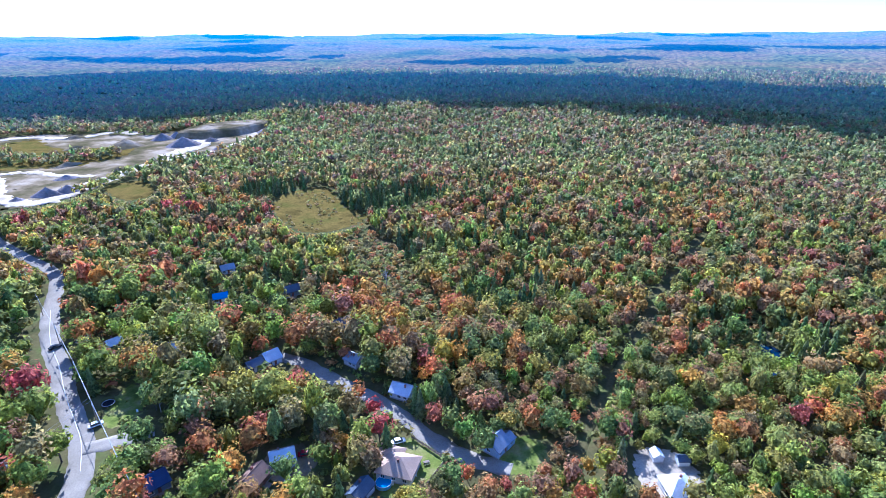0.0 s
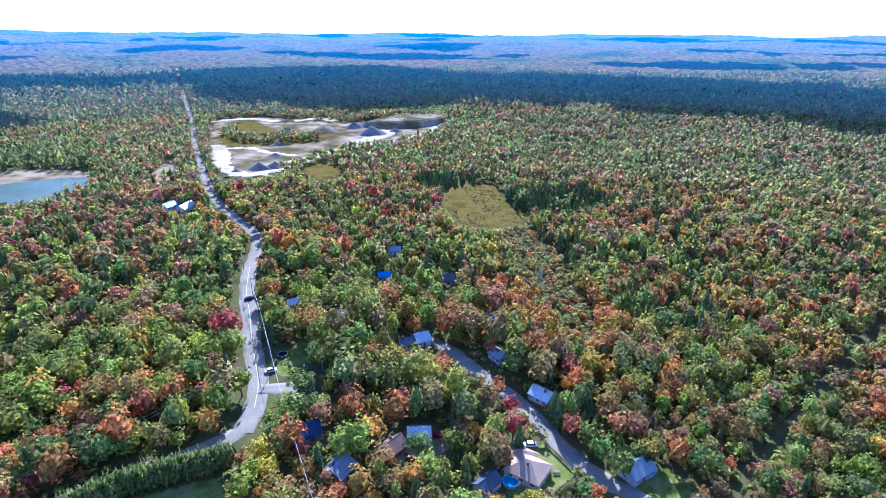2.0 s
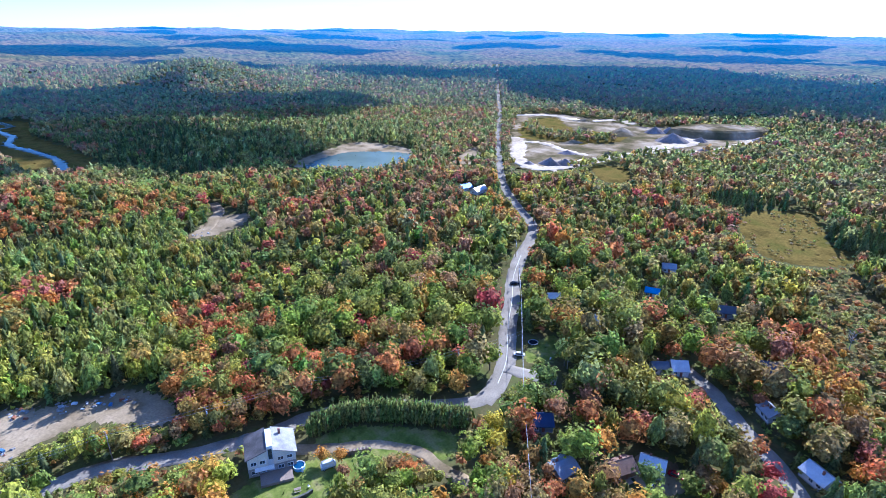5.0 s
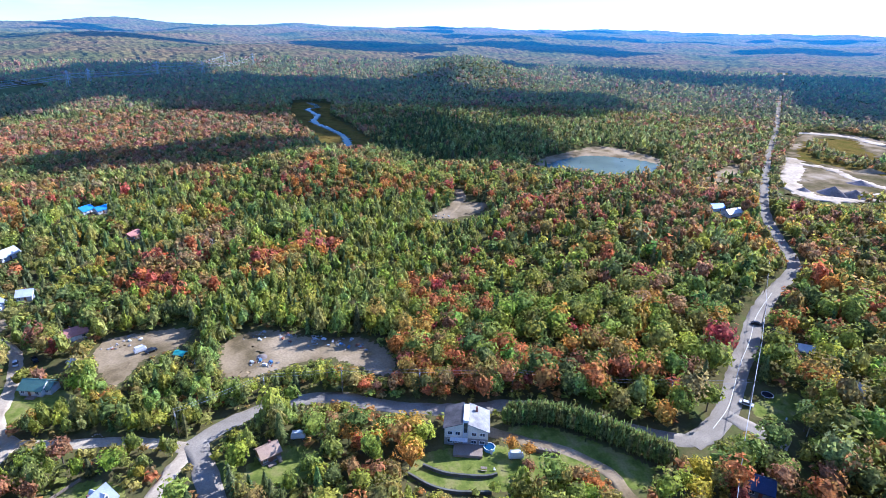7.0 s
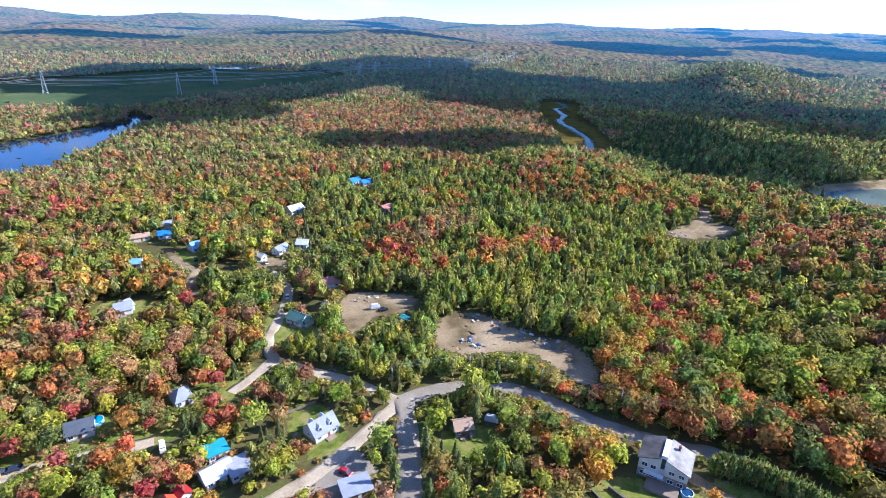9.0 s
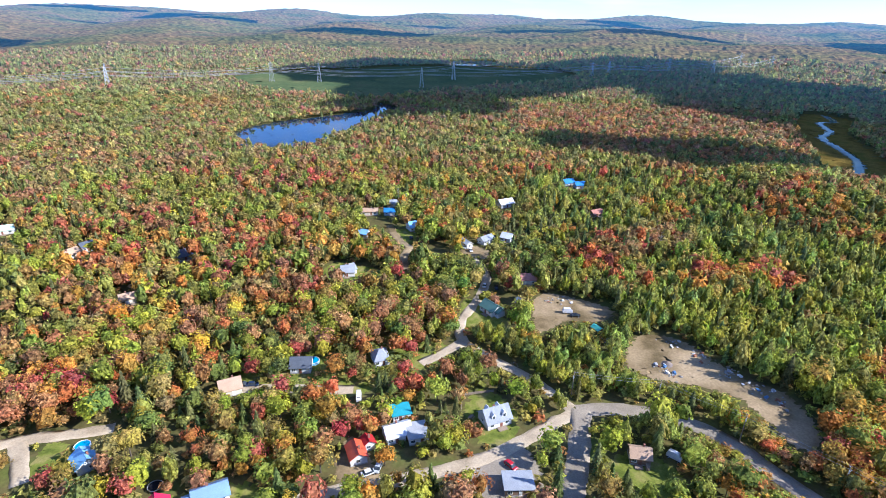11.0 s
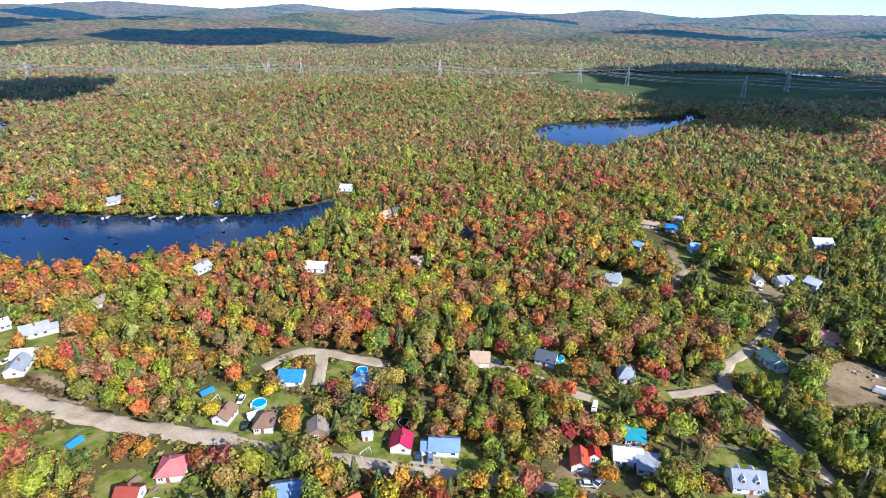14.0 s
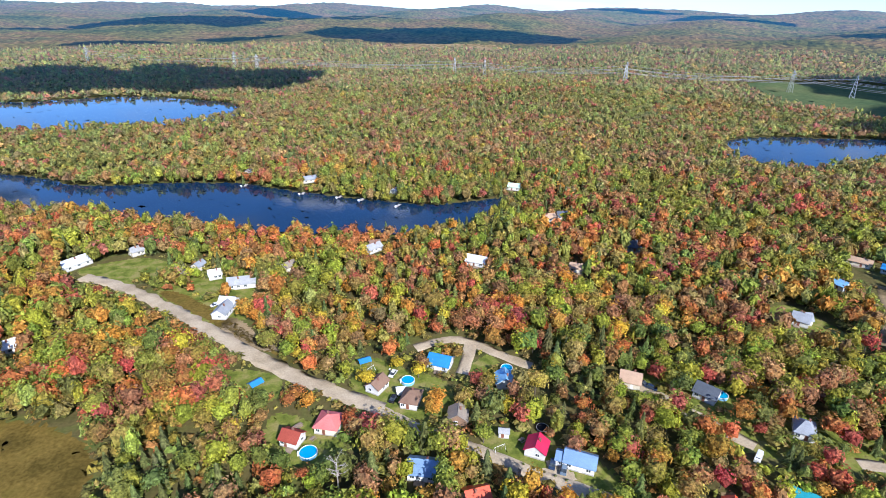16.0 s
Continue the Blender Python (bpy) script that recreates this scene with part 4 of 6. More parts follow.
def at(x, y, turn=0, up=0.0):
    return pose(x, y, float(land(x, y)) + up, 0, 0, turn)


def box(sx, sy, sz, x=0, y=0, z=0, bevel=0.0, bm=None, turn=0):
    """A box standing on z, bevelled."""
    own = bmesh.new()
    bmesh.ops.create_cube(own, size=1)
    bmesh.ops.scale(own, vec=(sx, sy, sz), verts=own.verts)
    if bevel:
        bmesh.ops.bevel(own, geom=own.edges[:], offset=bevel, segments=1, affect="EDGES")
    bmesh.ops.transform(own, matrix=pose(x, y, z + sz / 2, 0, 0, turn), verts=own.verts)
    if bm is None:
        return own
    me = bpy.data.meshes.new("tmp")
    own.to_mesh(me)
    own.free()
    bm.from_mesh(me)
    bpy.data.meshes.remove(me)
    return bm


def rod(a, b, r0, r1=None, sides=6, bm=None):
    """A tapered rod from a to b."""
    bm = bm or bmesh.new()
    a, b = Vector(a), Vector(b)
    m = Matrix.Translation((a + b) / 2) @ (b - a).to_track_quat("Z", "Y").to_matrix().to_4x4()
    bmesh.ops.create_cone(bm, cap_ends=True, segments=sides, radius1=r0, radius2=r0 if r1 is None else r1, depth=(b - a).length, matrix=m)
    return bm


def solid(verts, faces):
    bm = bmesh.new()
    vs = [bm.verts.new(v) for v in verts]
    for f in faces:
        bm.faces.new([vs[k] for k in f])
    bmesh.ops.recalc_face_normals(bm, faces=bm.faces)
    return bm


def paint(name, rgb, rough=0.6, metal=0.0, wear=0.16, ribs=0.0):
    """Paint, siding or roofing with grain and weathering."""
    lo, hi = tuple(c * (1 - wear) for c in rgb), tuple(min(0.85, c * (1 + wear)) for c in rgb)
    m = surface(name, [(0.3, lo), (0.6, rgb), (0.8, hi)], 0.35, 4.0, rough, 0.12, metal, 0.3, vary=0.06)
    if ribs:
        n, l = m.node_tree.nodes, m.node_tree.links
        c, w, b = n.new("ShaderNodeTexCoord"), n.new("ShaderNodeTexWave"), n.new("ShaderNodeBump")
        w.inputs["Scale"].default_value = ribs
        b.inputs["Strength"].default_value = 0.5
        l.new(c.outputs["Object"], w.inputs["Vector"])
        l.new(w.outputs["Fac"], b.inputs["Height"])
        l.new(b.outputs["Normal"], n["Principled BSDF"].inputs["Normal"])
    return m


ROOFS = {
    "tan": (0.42, 0.29, 0.20), "slate": (0.10, 0.115, 0.14), "grey": (0.27, 0.29, 0.32), "metal": (0.56, 0.58, 0.60), "blue": (0.03, 0.20, 0.48),
    "navy": (0.045, 0.07, 0.14), "brown": (0.22, 0.14, 0.10), "green": (0.10, 0.20, 0.155), "salmon": (0.42, 0.20, 0.16), "skyblue": (0.20, 0.42, 0.66),
    "teal": (0.04, 0.30, 0.36), "lightgrey": (0.32, 0.33, 0.34), "redorange": (0.55, 0.085, 0.035), "crimson": (0.34, 0.03, 0.03), "magenta": (0.48, 0.02, 0.07),
    "steelblue": (0.16, 0.26, 0.42), "greybrown": (0.27, 0.23, 0.19), "salmonred": (0.56, 0.16, 0.15), "darkred": (0.30, 0.07, 0.05), "mint": (0.50, 0.66, 0.52)}
WALLS = {"white": (0.62, 0.62, 0.61), "cream": (0.64, 0.58, 0.46), "paleblue": (0.42, 0.52, 0.60), "slatewall": (0.20, 0.23, 0.27), "maroonwall": (0.22, 0.05, 0.045), "brownwall": (0.24, 0.15, 0.10)}
ROOF_WORDS = {"tan": "tan shingled", "slate": "dark slate-grey", "grey": "grey shingled", "metal": "white metal", "blue": "bright blue", "navy": "navy", "brown": "brown shingled",
              "green": "green metal", "salmon": "faded salmon", "skyblue": "sky-blue", "teal": "teal", "lightgrey": "pale grey", "redorange": "orange-red", "crimson": "dark crimson",
              "magenta": "magenta-red metal", "steelblue": "steel-blue metal", "greybrown": "grey-brown", "salmonred": "pinkish red", "darkred": "dark red", "mint": "pale mint"}
WALL_WORDS = {"white": "white siding", "cream": "cream siding", "paleblue": "pale blue siding", "slatewall": "slate-blue siding", "maroonwall": "maroon boards", "brownwall": "brown boards"}
M_ROOF = {k: paint("roof_" + k, v, 0.45 if k in ("metal", "blue", "magenta", "steelblue", "green", "skyblue", "redorange") else 0.8, ribs=2.2) for k, v in ROOFS.items()}
M_WALL = {k: paint("wall_" + k, v, 0.7) for k, v in WALLS.items()}
M_TRIM = paint("white_trim", (0.78, 0.78, 0.76), 0.5)
M_DOOR = paint("door_paint", (0.22, 0.09, 0.06), 0.5)
M_BRICK = paint("chimney_brick", (0.26, 0.13, 0.10), 0.9)
M_WOOD = paint("weathered_wood", (0.27, 0.21, 0.16), 0.85)
M_CONCRETE = paint("concrete", (0.38, 0.37, 0.35), 0.9)
M_TYRE = paint("tyre_rubber", (0.02, 0.02, 0.02), 0.9)
M_STEEL = paint("galvanised_steel", (0.50, 0.52, 0.53), 0.45, 0.6)
M_WIRE = paint("wire", (0.42, 0.42, 0.42), 0.5, 0.5)
M_ROCK = paint("rock", (0.34, 0.31, 0.27), 0.9, wear=0.4)
M_POOL = water_mat("pool_water", (0.01, 0.20, 0.36), 0.04)
M_POOLWALL = paint("pool_wall", (0.20, 0.42, 0.60), 0.4)
M_NET = paint("trampoline_mat", (0.02, 0.02, 0.025), 0.8)


def glass_mat():
    m, n, l = nodes_of("window_glass")
    p = n["Principled BSDF"]
    l.new(ramp(n, l, noise_at(n, l, 0.8, 3), [(0.3, (0.02, 0.03, 0.04)), (0.7, (0.07, 0.085, 0.10))]), p.inputs["Base Color"])
    p.inputs["Roughness"].default_value = 0.06
    return m


M_GLASS = glass_mat()


def window_part(parent, x, y, z, w, h, face):
    """A window with frame, sill and pane, proud of the wall. face: degrees that it looks towards."""
    m = pose(x, y, z, 0, 0, face)
    f = bmesh.new()
    for sx, sz, px, pz in ((w, 0.10, 0, h / 2), (0.10, h, -w / 2, 0), (0.10, h, w / 2, 0), (0.06, h, 0, 0)):
        box(sx, 0.09, sz, px, -0.03, pz - sz / 2, 0, f)
    win = part("window", f, M_TRIM, parent, m=m)
    part("sill", box(w + 0.25, 0.18, 0.07, 0, -0.06, -h / 2 - 0.08, 0.01), M_TRIM, win)
    part("pane", box(w - 0.05, 0.04, h - 0.05, 0, 0, -h / 2 + 0.02), M_GLASS, win)


def roof_slabs(length, depth, rise, over, thick=0.22):
    """Two slabs that meet at the ridge along x, eaves at z 0."""
    bm = bmesh.new()
    y, x = depth / 2 + over, length / 2 + over
    drop = rise * over / (depth / 2)
    for s in (-1, 1):
        v = [(-x, s * y, -drop), (x, s * y, -drop), (x, 0, rise), (-x, 0, rise)]
        vs = [bm.verts.new((a, b, c + d)) for d in (0, thick) for a, b, c in v]
        for f in ((0, 1, 2, 3), (4, 5, 6, 7), (0, 1, 5, 4), (1, 2, 6, 5), (2, 3, 7, 6), (3, 0, 4, 7)):
            bm.faces.new([vs[k] for k in f])
    bmesh.ops.recalc_face_normals(bm, faces=bm.faces)
    return bm


def hip_slab(length, depth, rise, over, thick=0.22):
    x, y, r = length / 2 + over, depth / 2 + over, max(0.4, (length - depth) / 2)
    lo = [(-x, -y), (x, -y), (x, y), (-x, y)]
    v = [(a, b, -0.15) for a, b in lo] + [(a, b, thick - 0.15) for a, b in lo] + [(-r, 0, rise + thick), (r, 0, rise + thick)]
    return solid(v, [(3, 2, 1, 0), (0, 1, 5, 4), (1, 2, 6, 5), (2, 3, 7, 6), (3, 0, 4, 7), (4, 5, 9, 8), (5, 6, 9), (6, 7, 8, 9), (7, 4, 8)])


def house(x, y, turn, length, depth, roof, wall, style, tall=2.7):
    """A cottage: ridge along its own x, windows all round, a door, a chimney."""
    g = np.random.default_rng(int(abs(x) * 31 + abs(y)))
    small = depth < 3.7
    tall = 2.1 if small else tall
    rise = 0.25 if style == "flat" else (depth * 0.30 if style == "hip" else depth * (0.46 if style == "dormer" else 0.34))
    words = {"hip": "hipped", "flat": "nearly flat", "gable": "pitched", "dormer": "steep dormered"}[style]
    where = "amid trees" if math.hypot(x, y) < 190 else "in the distant woods" if math.hypot(x, y) > 330 else "beside a lane"
    h = thing("shed" if small else "house", at(x, y, turn), WALL_WORDS[wall] + (" shed, " if small else " house, ") + words + " " + ROOF_WORDS[roof] + " roof, " + where,
              "shed" if small else "house", "sheds of the hamlet" if small else "houses of the hamlet")
    a, b = length / 2, depth / 2
    if style in ("hip", "flat"):
        body = box(length, depth, tall)
    else:
        v = [(sx * a, sy * b, z) for sx in (-1, 1) for sy, z in ((-1, 0), (1, 0), (1, tall), (0, tall + rise), (-1, tall))]
        body = solid(v, [(0, 1, 2, 3, 4), (5, 6, 7, 8, 9), (0, 1, 6, 5), (1, 2, 7, 6), (2, 3, 8, 7), (3, 4, 9, 8), (4, 0, 5, 9)])
    part("wall", body, M_WALL[wall], h)
    part("foundation", box(length + 0.08, depth + 0.08, 0.45), M_CONCRETE, h)
    over = 0.25 if small else 0.45
    if style == "hip":
        r = part("roof", hip_slab(length, depth, rise, over), M_ROOF[roof], h, m=pose(0, 0, tall))
    elif style == "flat":
        r = part("roof", box(length + 2 * over, depth + 2 * over, 0.22, 0, 0, 0, 0.03), M_ROOF[roof], h, m=pose(0, 0, tall + 0.01, 1.5))
    else:
        r = part("roof", roof_slabs(length, depth, rise, over), M_ROOF[roof], h, m=pose(0, 0, tall))
        part("ridge_cap", rod((-a - over, 0, rise + 0.23), (a + over, 0, rise + 0.23), 0.09), M_ROOF[roof], r)
    front = b + 0.02
    part("door", box(0.95, 0.07, 2.0 if not small else 1.7, g.uniform(-0.3, 0.3) * a, -front - 0.02, 0.2, 0.01), M_DOOR if g.random() < 0.5 else M_TRIM, h)
    if small:
        return h
    for s, face in ((-1, 0), (1, 180)):
        for q in (-0.66, -0.02, 0.62)[:3 if length > 8 else 2]:
            if s == -1 and abs(q) < 0.1:
                continue
            window_part(h, q * a, s * front, 1.65, 1.3, 1.05, face)
    for s, face in ((-1, 270), (1, 90)):
        window_part(h, s * (a + 0.02), g.uniform(-0.3, 0.3) * b, 1.65, 1.2, 1.05, face)
    if style == "dormer":
        for q in (-0.45, 0.45):
            for s in (1, -1):
                d = part("dormer", solid([(q * a + sx * 0.7, s * (b - 0.7), z) for sx, z in ((-1, tall + 0.5), (1, tall + 0.5), (1, tall + 1.9), (0, tall + 2.7), (-1, tall + 1.9))]
                                         + [(q * a + sx * 0.7, s * 0.6, z) for sx, z in ((-1, tall + 0.5), (1, tall + 0.5), (1, tall + 1.9), (0, tall + 2.7), (-1, tall + 1.9))],
                                         [(0, 1, 2, 3, 4), (5, 6, 7, 8, 9), (0, 1, 6, 5), (1, 2, 7, 6), (2, 3, 8, 7), (3, 4, 9, 8), (4, 0, 5, 9)]), M_WALL[wall], h)
                part("pane", box(0.8, 0.05, 1.0, q * a, s * (b - 0.66), tall + 0.85), M_GLASS, d)
    if style != "flat":
        c = part("chimney", box(0.6, 0.6, 1.7, g.uniform(-0.4, 0.4) * a, 0.25 * b, tall + rise * 0.5, 0.03), M_BRICK, h)
    if g.random() < 0.6:
        part("porch", box(min(3.2, length * 0.4), 1.8, 0.35, g.uniform(-0.2, 0.3) * a, -b - 0.95, 0.0, 0.02), M_WOOD, h)
    free_disc(x, y, max(a, b) + 0.4, max(a, b) * (0.72 if y > 60 else 0.85 if math.hypot(x, y) < 250 else 0.75))
    return h


HOUSES = [
    (-13, 124, 163, 10.5, 9.0, "tan", "cream", "hip"),
    (-23, 115, 61, 6.8, 4.6, "slate", "white", "gable"),
    (16, 133, 51, 6.4, 6.8, "grey", "paleblue", "gable"),
    (-14, 160, 155, 7.4, 6.1, "metal", "white", "gable"),
    (-34, 180, 143, 6.6, 5.3, "grey", "white", "gable"),
    (-44, 207, 30, 8.0, 6.8, "slate", "slatewall", "gable"),
    (-67, 182, 43, 5.8, 6.8, "metal", "white", "gable"),
    (-72, 177, 46, 5.8, 4.6, "slate", "slatewall", "gable"),
    (-74, 241, 35, 7.6, 6.1, "slate", "slatewall", "gable"),
    (-115, 268, 32, 6.6, 5.3, "grey", "white", "gable"),
    (-106, 234, 24, 6.2, 4.6, "blue", "white", "gable"),
]
HOUSES += [
    (-134, 193, 51, 5.8, 4.6, "metal", "maroonwall", "gable"),
    (-108, 190, 11, 5.8, 4.6, "metal", "white", "gable"),
    (-48, 128, 21, 6.7, 6.1, "metal", "white", "gable"),
    (-82, 119, 47, 6.3, 6.8, "navy", "slatewall", "gable"),
    (65, 115, 5, 7.5, 7.6, "metal", "white", "hip"),
    (64, 128, 93, 3.3, 3, "metal", "white", "gable"),
    (71, 126, 179, 3.2, 3, "slate", "white", "gable"),
    (-65, 107, 83, 7.1, 6.8, "grey", "slatewall", "gable"),
    (-54, 120, 69, 7.6, 6.1, "brown", "brownwall", "gable"),
    (-297, 291, 87, 9.6, 6.8, "blue", "paleblue", "gable"),
    (-285, 294, 100, 14.0, 6.8, "metal", "white", "gable"),
]
HOUSES += [
    (-132, -15, 113, 5.8, 5.3, "tan", "brownwall", "gable"),
    (-186, -93, 69, 8.2, 6.4, "green", "white", "gable"),
    (-222, -92, 119, 9.1, 6.1, "salmon", "white", "gable"),
    (-200, -86, 70, 3.4, 2.3, "metal", "white", "flat"),
    (-339, -94, 152, 8.8, 5.3, "salmon", "brownwall", "gable"),
    (-397, -135, 146, 8.7, 6.8, "blue", "white", "gable"),
    (-396, -125, 137, 8.5, 6.1, "blue", "white", "gable"),
    (-322, -153, 151, 10.9, 7.6, "metal", "white", "gable"),
    (-266, -124, 93, 6.2, 6.1, "metal", "white", "gable"),
    (-256, -133, 165, 8.8, 5.3, "grey", "white", "gable"),
    (-249, -180, 149, 5.8, 7.6, "skyblue", "white", "gable"),
]
HOUSES += [
    (-263, -207, 127, 9.2, 5.3, "blue", "white", "gable"),
    (-255, -219, 130, 11.0, 4.6, "tan", "cream", "gable"),
    (-277, -217, 137, 6.6, 5.3, "grey", "cream", "gable"),
    (-223, -197, 106, 5.8, 5.3, "skyblue", "white", "gable"),
    (-179, -171, 132, 6.5, 6.8, "grey", "white", "gable"),
    (-245, -140, 63, 8.0, 3.8, "metal", "white", "gable"),
    (-129, -111, 143, 5.8, 7.6, "grey", "white", "hip"),
    (-109, -132, 127, 7.3, 6.8, "slate", "white", "gable"),
    (-108, -86, 138, 5.8, 5.3, "teal", "white", "flat"),
    (-99, -82, 145, 5.8, 6.1, "metal", "white", "gable"),
    (-103, -76, 137, 6.0, 6.8, "lightgrey", "white", "flat"),
]
HOUSES += [
    (-102, -41, 124, 7.9, 6.1, "grey", "brownwall", "flat"),
    (-123, -59, 146, 8.6, 6.8, "grey", "white", "dormer"),
    (-86, -86, 53, 6.2, 5.0, "redorange", "white", "gable"),
    (-91, -86, 60, 3.2, 3.8, "crimson", "white", "gable"),
    (-86, -143, 149, 6.9, 6.8, "tan", "cream", "gable"),
    (-20, -163, 152, 8.1, 6.8, "blue", "white", "gable"),
    (-41, -149, 79, 6.2, 6.1, "skyblue", "white", "gable"),
    (4, -153, 52, 6.6, 5.3, "brown", "white", "gable"),
    (-7, -144, 158, 5.8, 7.6, "brown", "white", "hip"),
    (-21, -133, 75, 5.8, 6.1, "greybrown", "brownwall", "gable"),
    (-42, -116, 59, 5.8, 6.1, "magenta", "white", "gable"),
]
HOUSES += [
    (-53, -109, 150, 8.8, 5.8, "steelblue", "white", "gable"),
    (-34, -124, 163, 3.2, 2.3, "lightgrey", "white", "gable"),
    (-145, -255, 164, 8.6, 7.6, "slate", "slatewall", "gable"),
    (-112, -305, 3, 8.2, 6.1, "tan", "cream", "gable"),
    (-122, -308, 177, 6.3, 6.1, "slate", "cream", "gable"),
    (-53, -248, 147, 10.4, 6.8, "metal", "white", "gable"),
    (-1, -276, 11, 5.8, 6.1, "brown", "white", "gable"),
    (-108, -371, 152, 10.8, 6.1, "mint", "white", "gable"),
    (-180, -172, 161, 7.0, 6.1, "grey", "white", "gable"),
    (-4, -149, 1, 3.2, 2.3, "metal", "white", "gable"),
    (20, -136, 161, 7.3, 7.6, "salmonred", "cream", "hip"),
]
HOUSES += [
    (31, -131, 152, 5.8, 5.3, "darkred", "white", "gable"),
    (-7, -113, 164, 8.2, 6.8, "steelblue", "white", "gable"),
    (-20, -101, 8, 6.4, 6.1, "redorange", "white", "gable"),
    (150, -272, 51, 13.8, 6.8, "metal", "white", "gable"),
    (67, -213, 76, 9.2, 6.1, "grey", "white", "gable"),
    (66, -220, 164, 7.0, 6.1, "metal", "white", "gable"),
    (65, -239, 6, 9.6, 6.8, "lightgrey", "white", "gable"),
    (78, -250, 16, 5.8, 5.3, "metal", "white", "gable"),
    (88, -261, 66, 5.8, 4.6, "grey", "cream", "gable"),
    (125, -284, 42, 6.3, 5.3, "lightgrey", "cream", "gable"),
    (43, -255, 46, 7.2, 5.3, "greybrown", "cream", "gable"),
]
HOUSES += [
    (-0, -272, 37, 9.0, 5.3, "lightgrey", "white", "gable"),
    (90, -434, 60, 5.8, 4.6, "grey", "white", "gable"),
    (42, -408, 21, 11.3, 6.1, "grey", "cream", "gable"),
    (-20, -371, 48, 5.8, 4.6, "metal", "white", "gable"),
    (142, -196, 32, 6.2, 6.1, "metal", "white", "gable"),
    (-102, -233, 154, 6.7, 5.3, "tan", "cream", "gable"),
]
# lower wings built against some of the houses: offset, length, depth, roof shape
WINGS = {(-13, 124): (4.2, -3.6, 7.4, 6.6, "hip"), (-53, -109): (-5.3, -0.5, 3.0, 4.4, "gable"), (-99, -82): (3.6, 1.2, 4.0, 4.4, "gable"), (16, 133): (3.8, -1.4, 4.2, 4.4, "gable"), (65, -239): (-5.6, 0.6, 4.2, 4.8, "gable"), (-186, -93): (4.8, 0.6, 2.8, 4.4, "gable")}
for row in HOUSES:
    h = house(*row)
    if row[:2] in WINGS:
        wx, wy, wl, wd, shape = WINGS[row[:2]]
        wing = part("wing", box(wl, wd, 2.35, wx, wy, 0), M_WALL[row[6]], h)
        part("wing_roof", hip_slab(wl, wd, wd * 0.28, 0.4) if shape == "hip" else roof_slabs(wl, wd, wd * 0.3, 0.35), M_ROOF[row[5]], wing, m=pose(wx, wy, 2.36))
        window_part(h, wx, wy - wd / 2 - 0.02, 1.5, 1.1, 0.9, 0)


M_OLDROOF = [paint("old_roof_" + k, v, 0.9, wear=0.45) for k, v in (("dark", (0.115, 0.105, 0.10)), ("pale", (0.36, 0.34, 0.31)))]
M_DEEPPOOL = water_mat("covered_pool", (0.01, 0.04, 0.09), 0.04, 0.2)


def big_house():
    """The tall two-winged house above its terraced lawn."""
    h = thing("house", at(-125.5, 45.5, -21), "tall cream house, grey stone ground floor, two sloping roofs, terraced lawn", "house", "houses of the hamlet")
    for name, y0, y1, hi, lo, roof in (("wing", -6.5, -0.8, 8.6, 6.6, M_OLDROOF[0]), ("wing", 0.8, 7.0, 8.4, 6.0, M_OLDROOF[1])):
        left = y0 < 0
        za, zb = (lo, hi) if left else (hi, lo)
        lower = part("ground_floor", box(9.6, y1 - y0, 2.9, 0, (y0 + y1) / 2, 0), M_ROCK, h, "grey stone ground floor")
        body = solid([(sx * 4.7, y, z) for sx in (-1, 1) for y, z in ((y0, 2.9), (y1, 2.9), (y1, zb), (y0, za))], [(0, 1, 2, 3), (4, 5, 6, 7), (0, 1, 5, 4), (1, 2, 6, 5), (2, 3, 7, 6), (3, 0, 4, 7)])
        part("wall", body, M_WALL["cream"], h)
        slab = solid([(sx * 5.3, y, z + d) for sx in (-1, 1) for d in (0.02, 0.26) for y, z in ((y0 - (0.5 if left else 0), za - (0.2 if left else 0)), (y1 + (0 if left else 0.5), zb - (0 if left else 0.2)))],
                     [(0, 1, 3, 2), (4, 5, 7, 6), (0, 1, 5, 4), (2, 3, 7, 6), (0, 2, 6, 4), (1, 3, 7, 5)])
        part("roof", slab, roof, h)
        for q in (0.3, 0.72):
            yy = y0 + (y1 - y0) * q
            window_part(h, 4.74, yy, 4.6, 1.5, 1.2, 90)
            window_part(h, 4.84, yy, 1.7, 1.6, 1.2, 90)
    part("tower", box(8.0, 1.7, 9.2, 0.2, 0, 0, 0.02), M_WALL["white"], h, "white stair tower with tall teal glazing")
    part("tower_glass", box(0.08, 1.1, 3.6, 4.24, 0, 4.6), M_GLASS, h)
    deck = part("deck", box(5.0, 9.0, 0.9, 7.4, 1.0, 0, 0.04), M_WOOD, h, "grey timber terrace deck")
    part("balcony", box(1.6, 5.4, 0.2, 5.6, -2.0, 2.8, 0.03), M_TRIM, h)
    for k in range(7):
        part("baluster", box(0.06, 0.06, 0.9, 6.3, -4.6 + k * 0.88, 3.0), M_TRIM, h)
    part("chimney", box(0.7, 0.7, 2.2, -2.5, 3.2, 7.2, 0.03), M_BRICK, h)
    free_disc(-125.5, 45.5, 9.5, 8)


big_house()


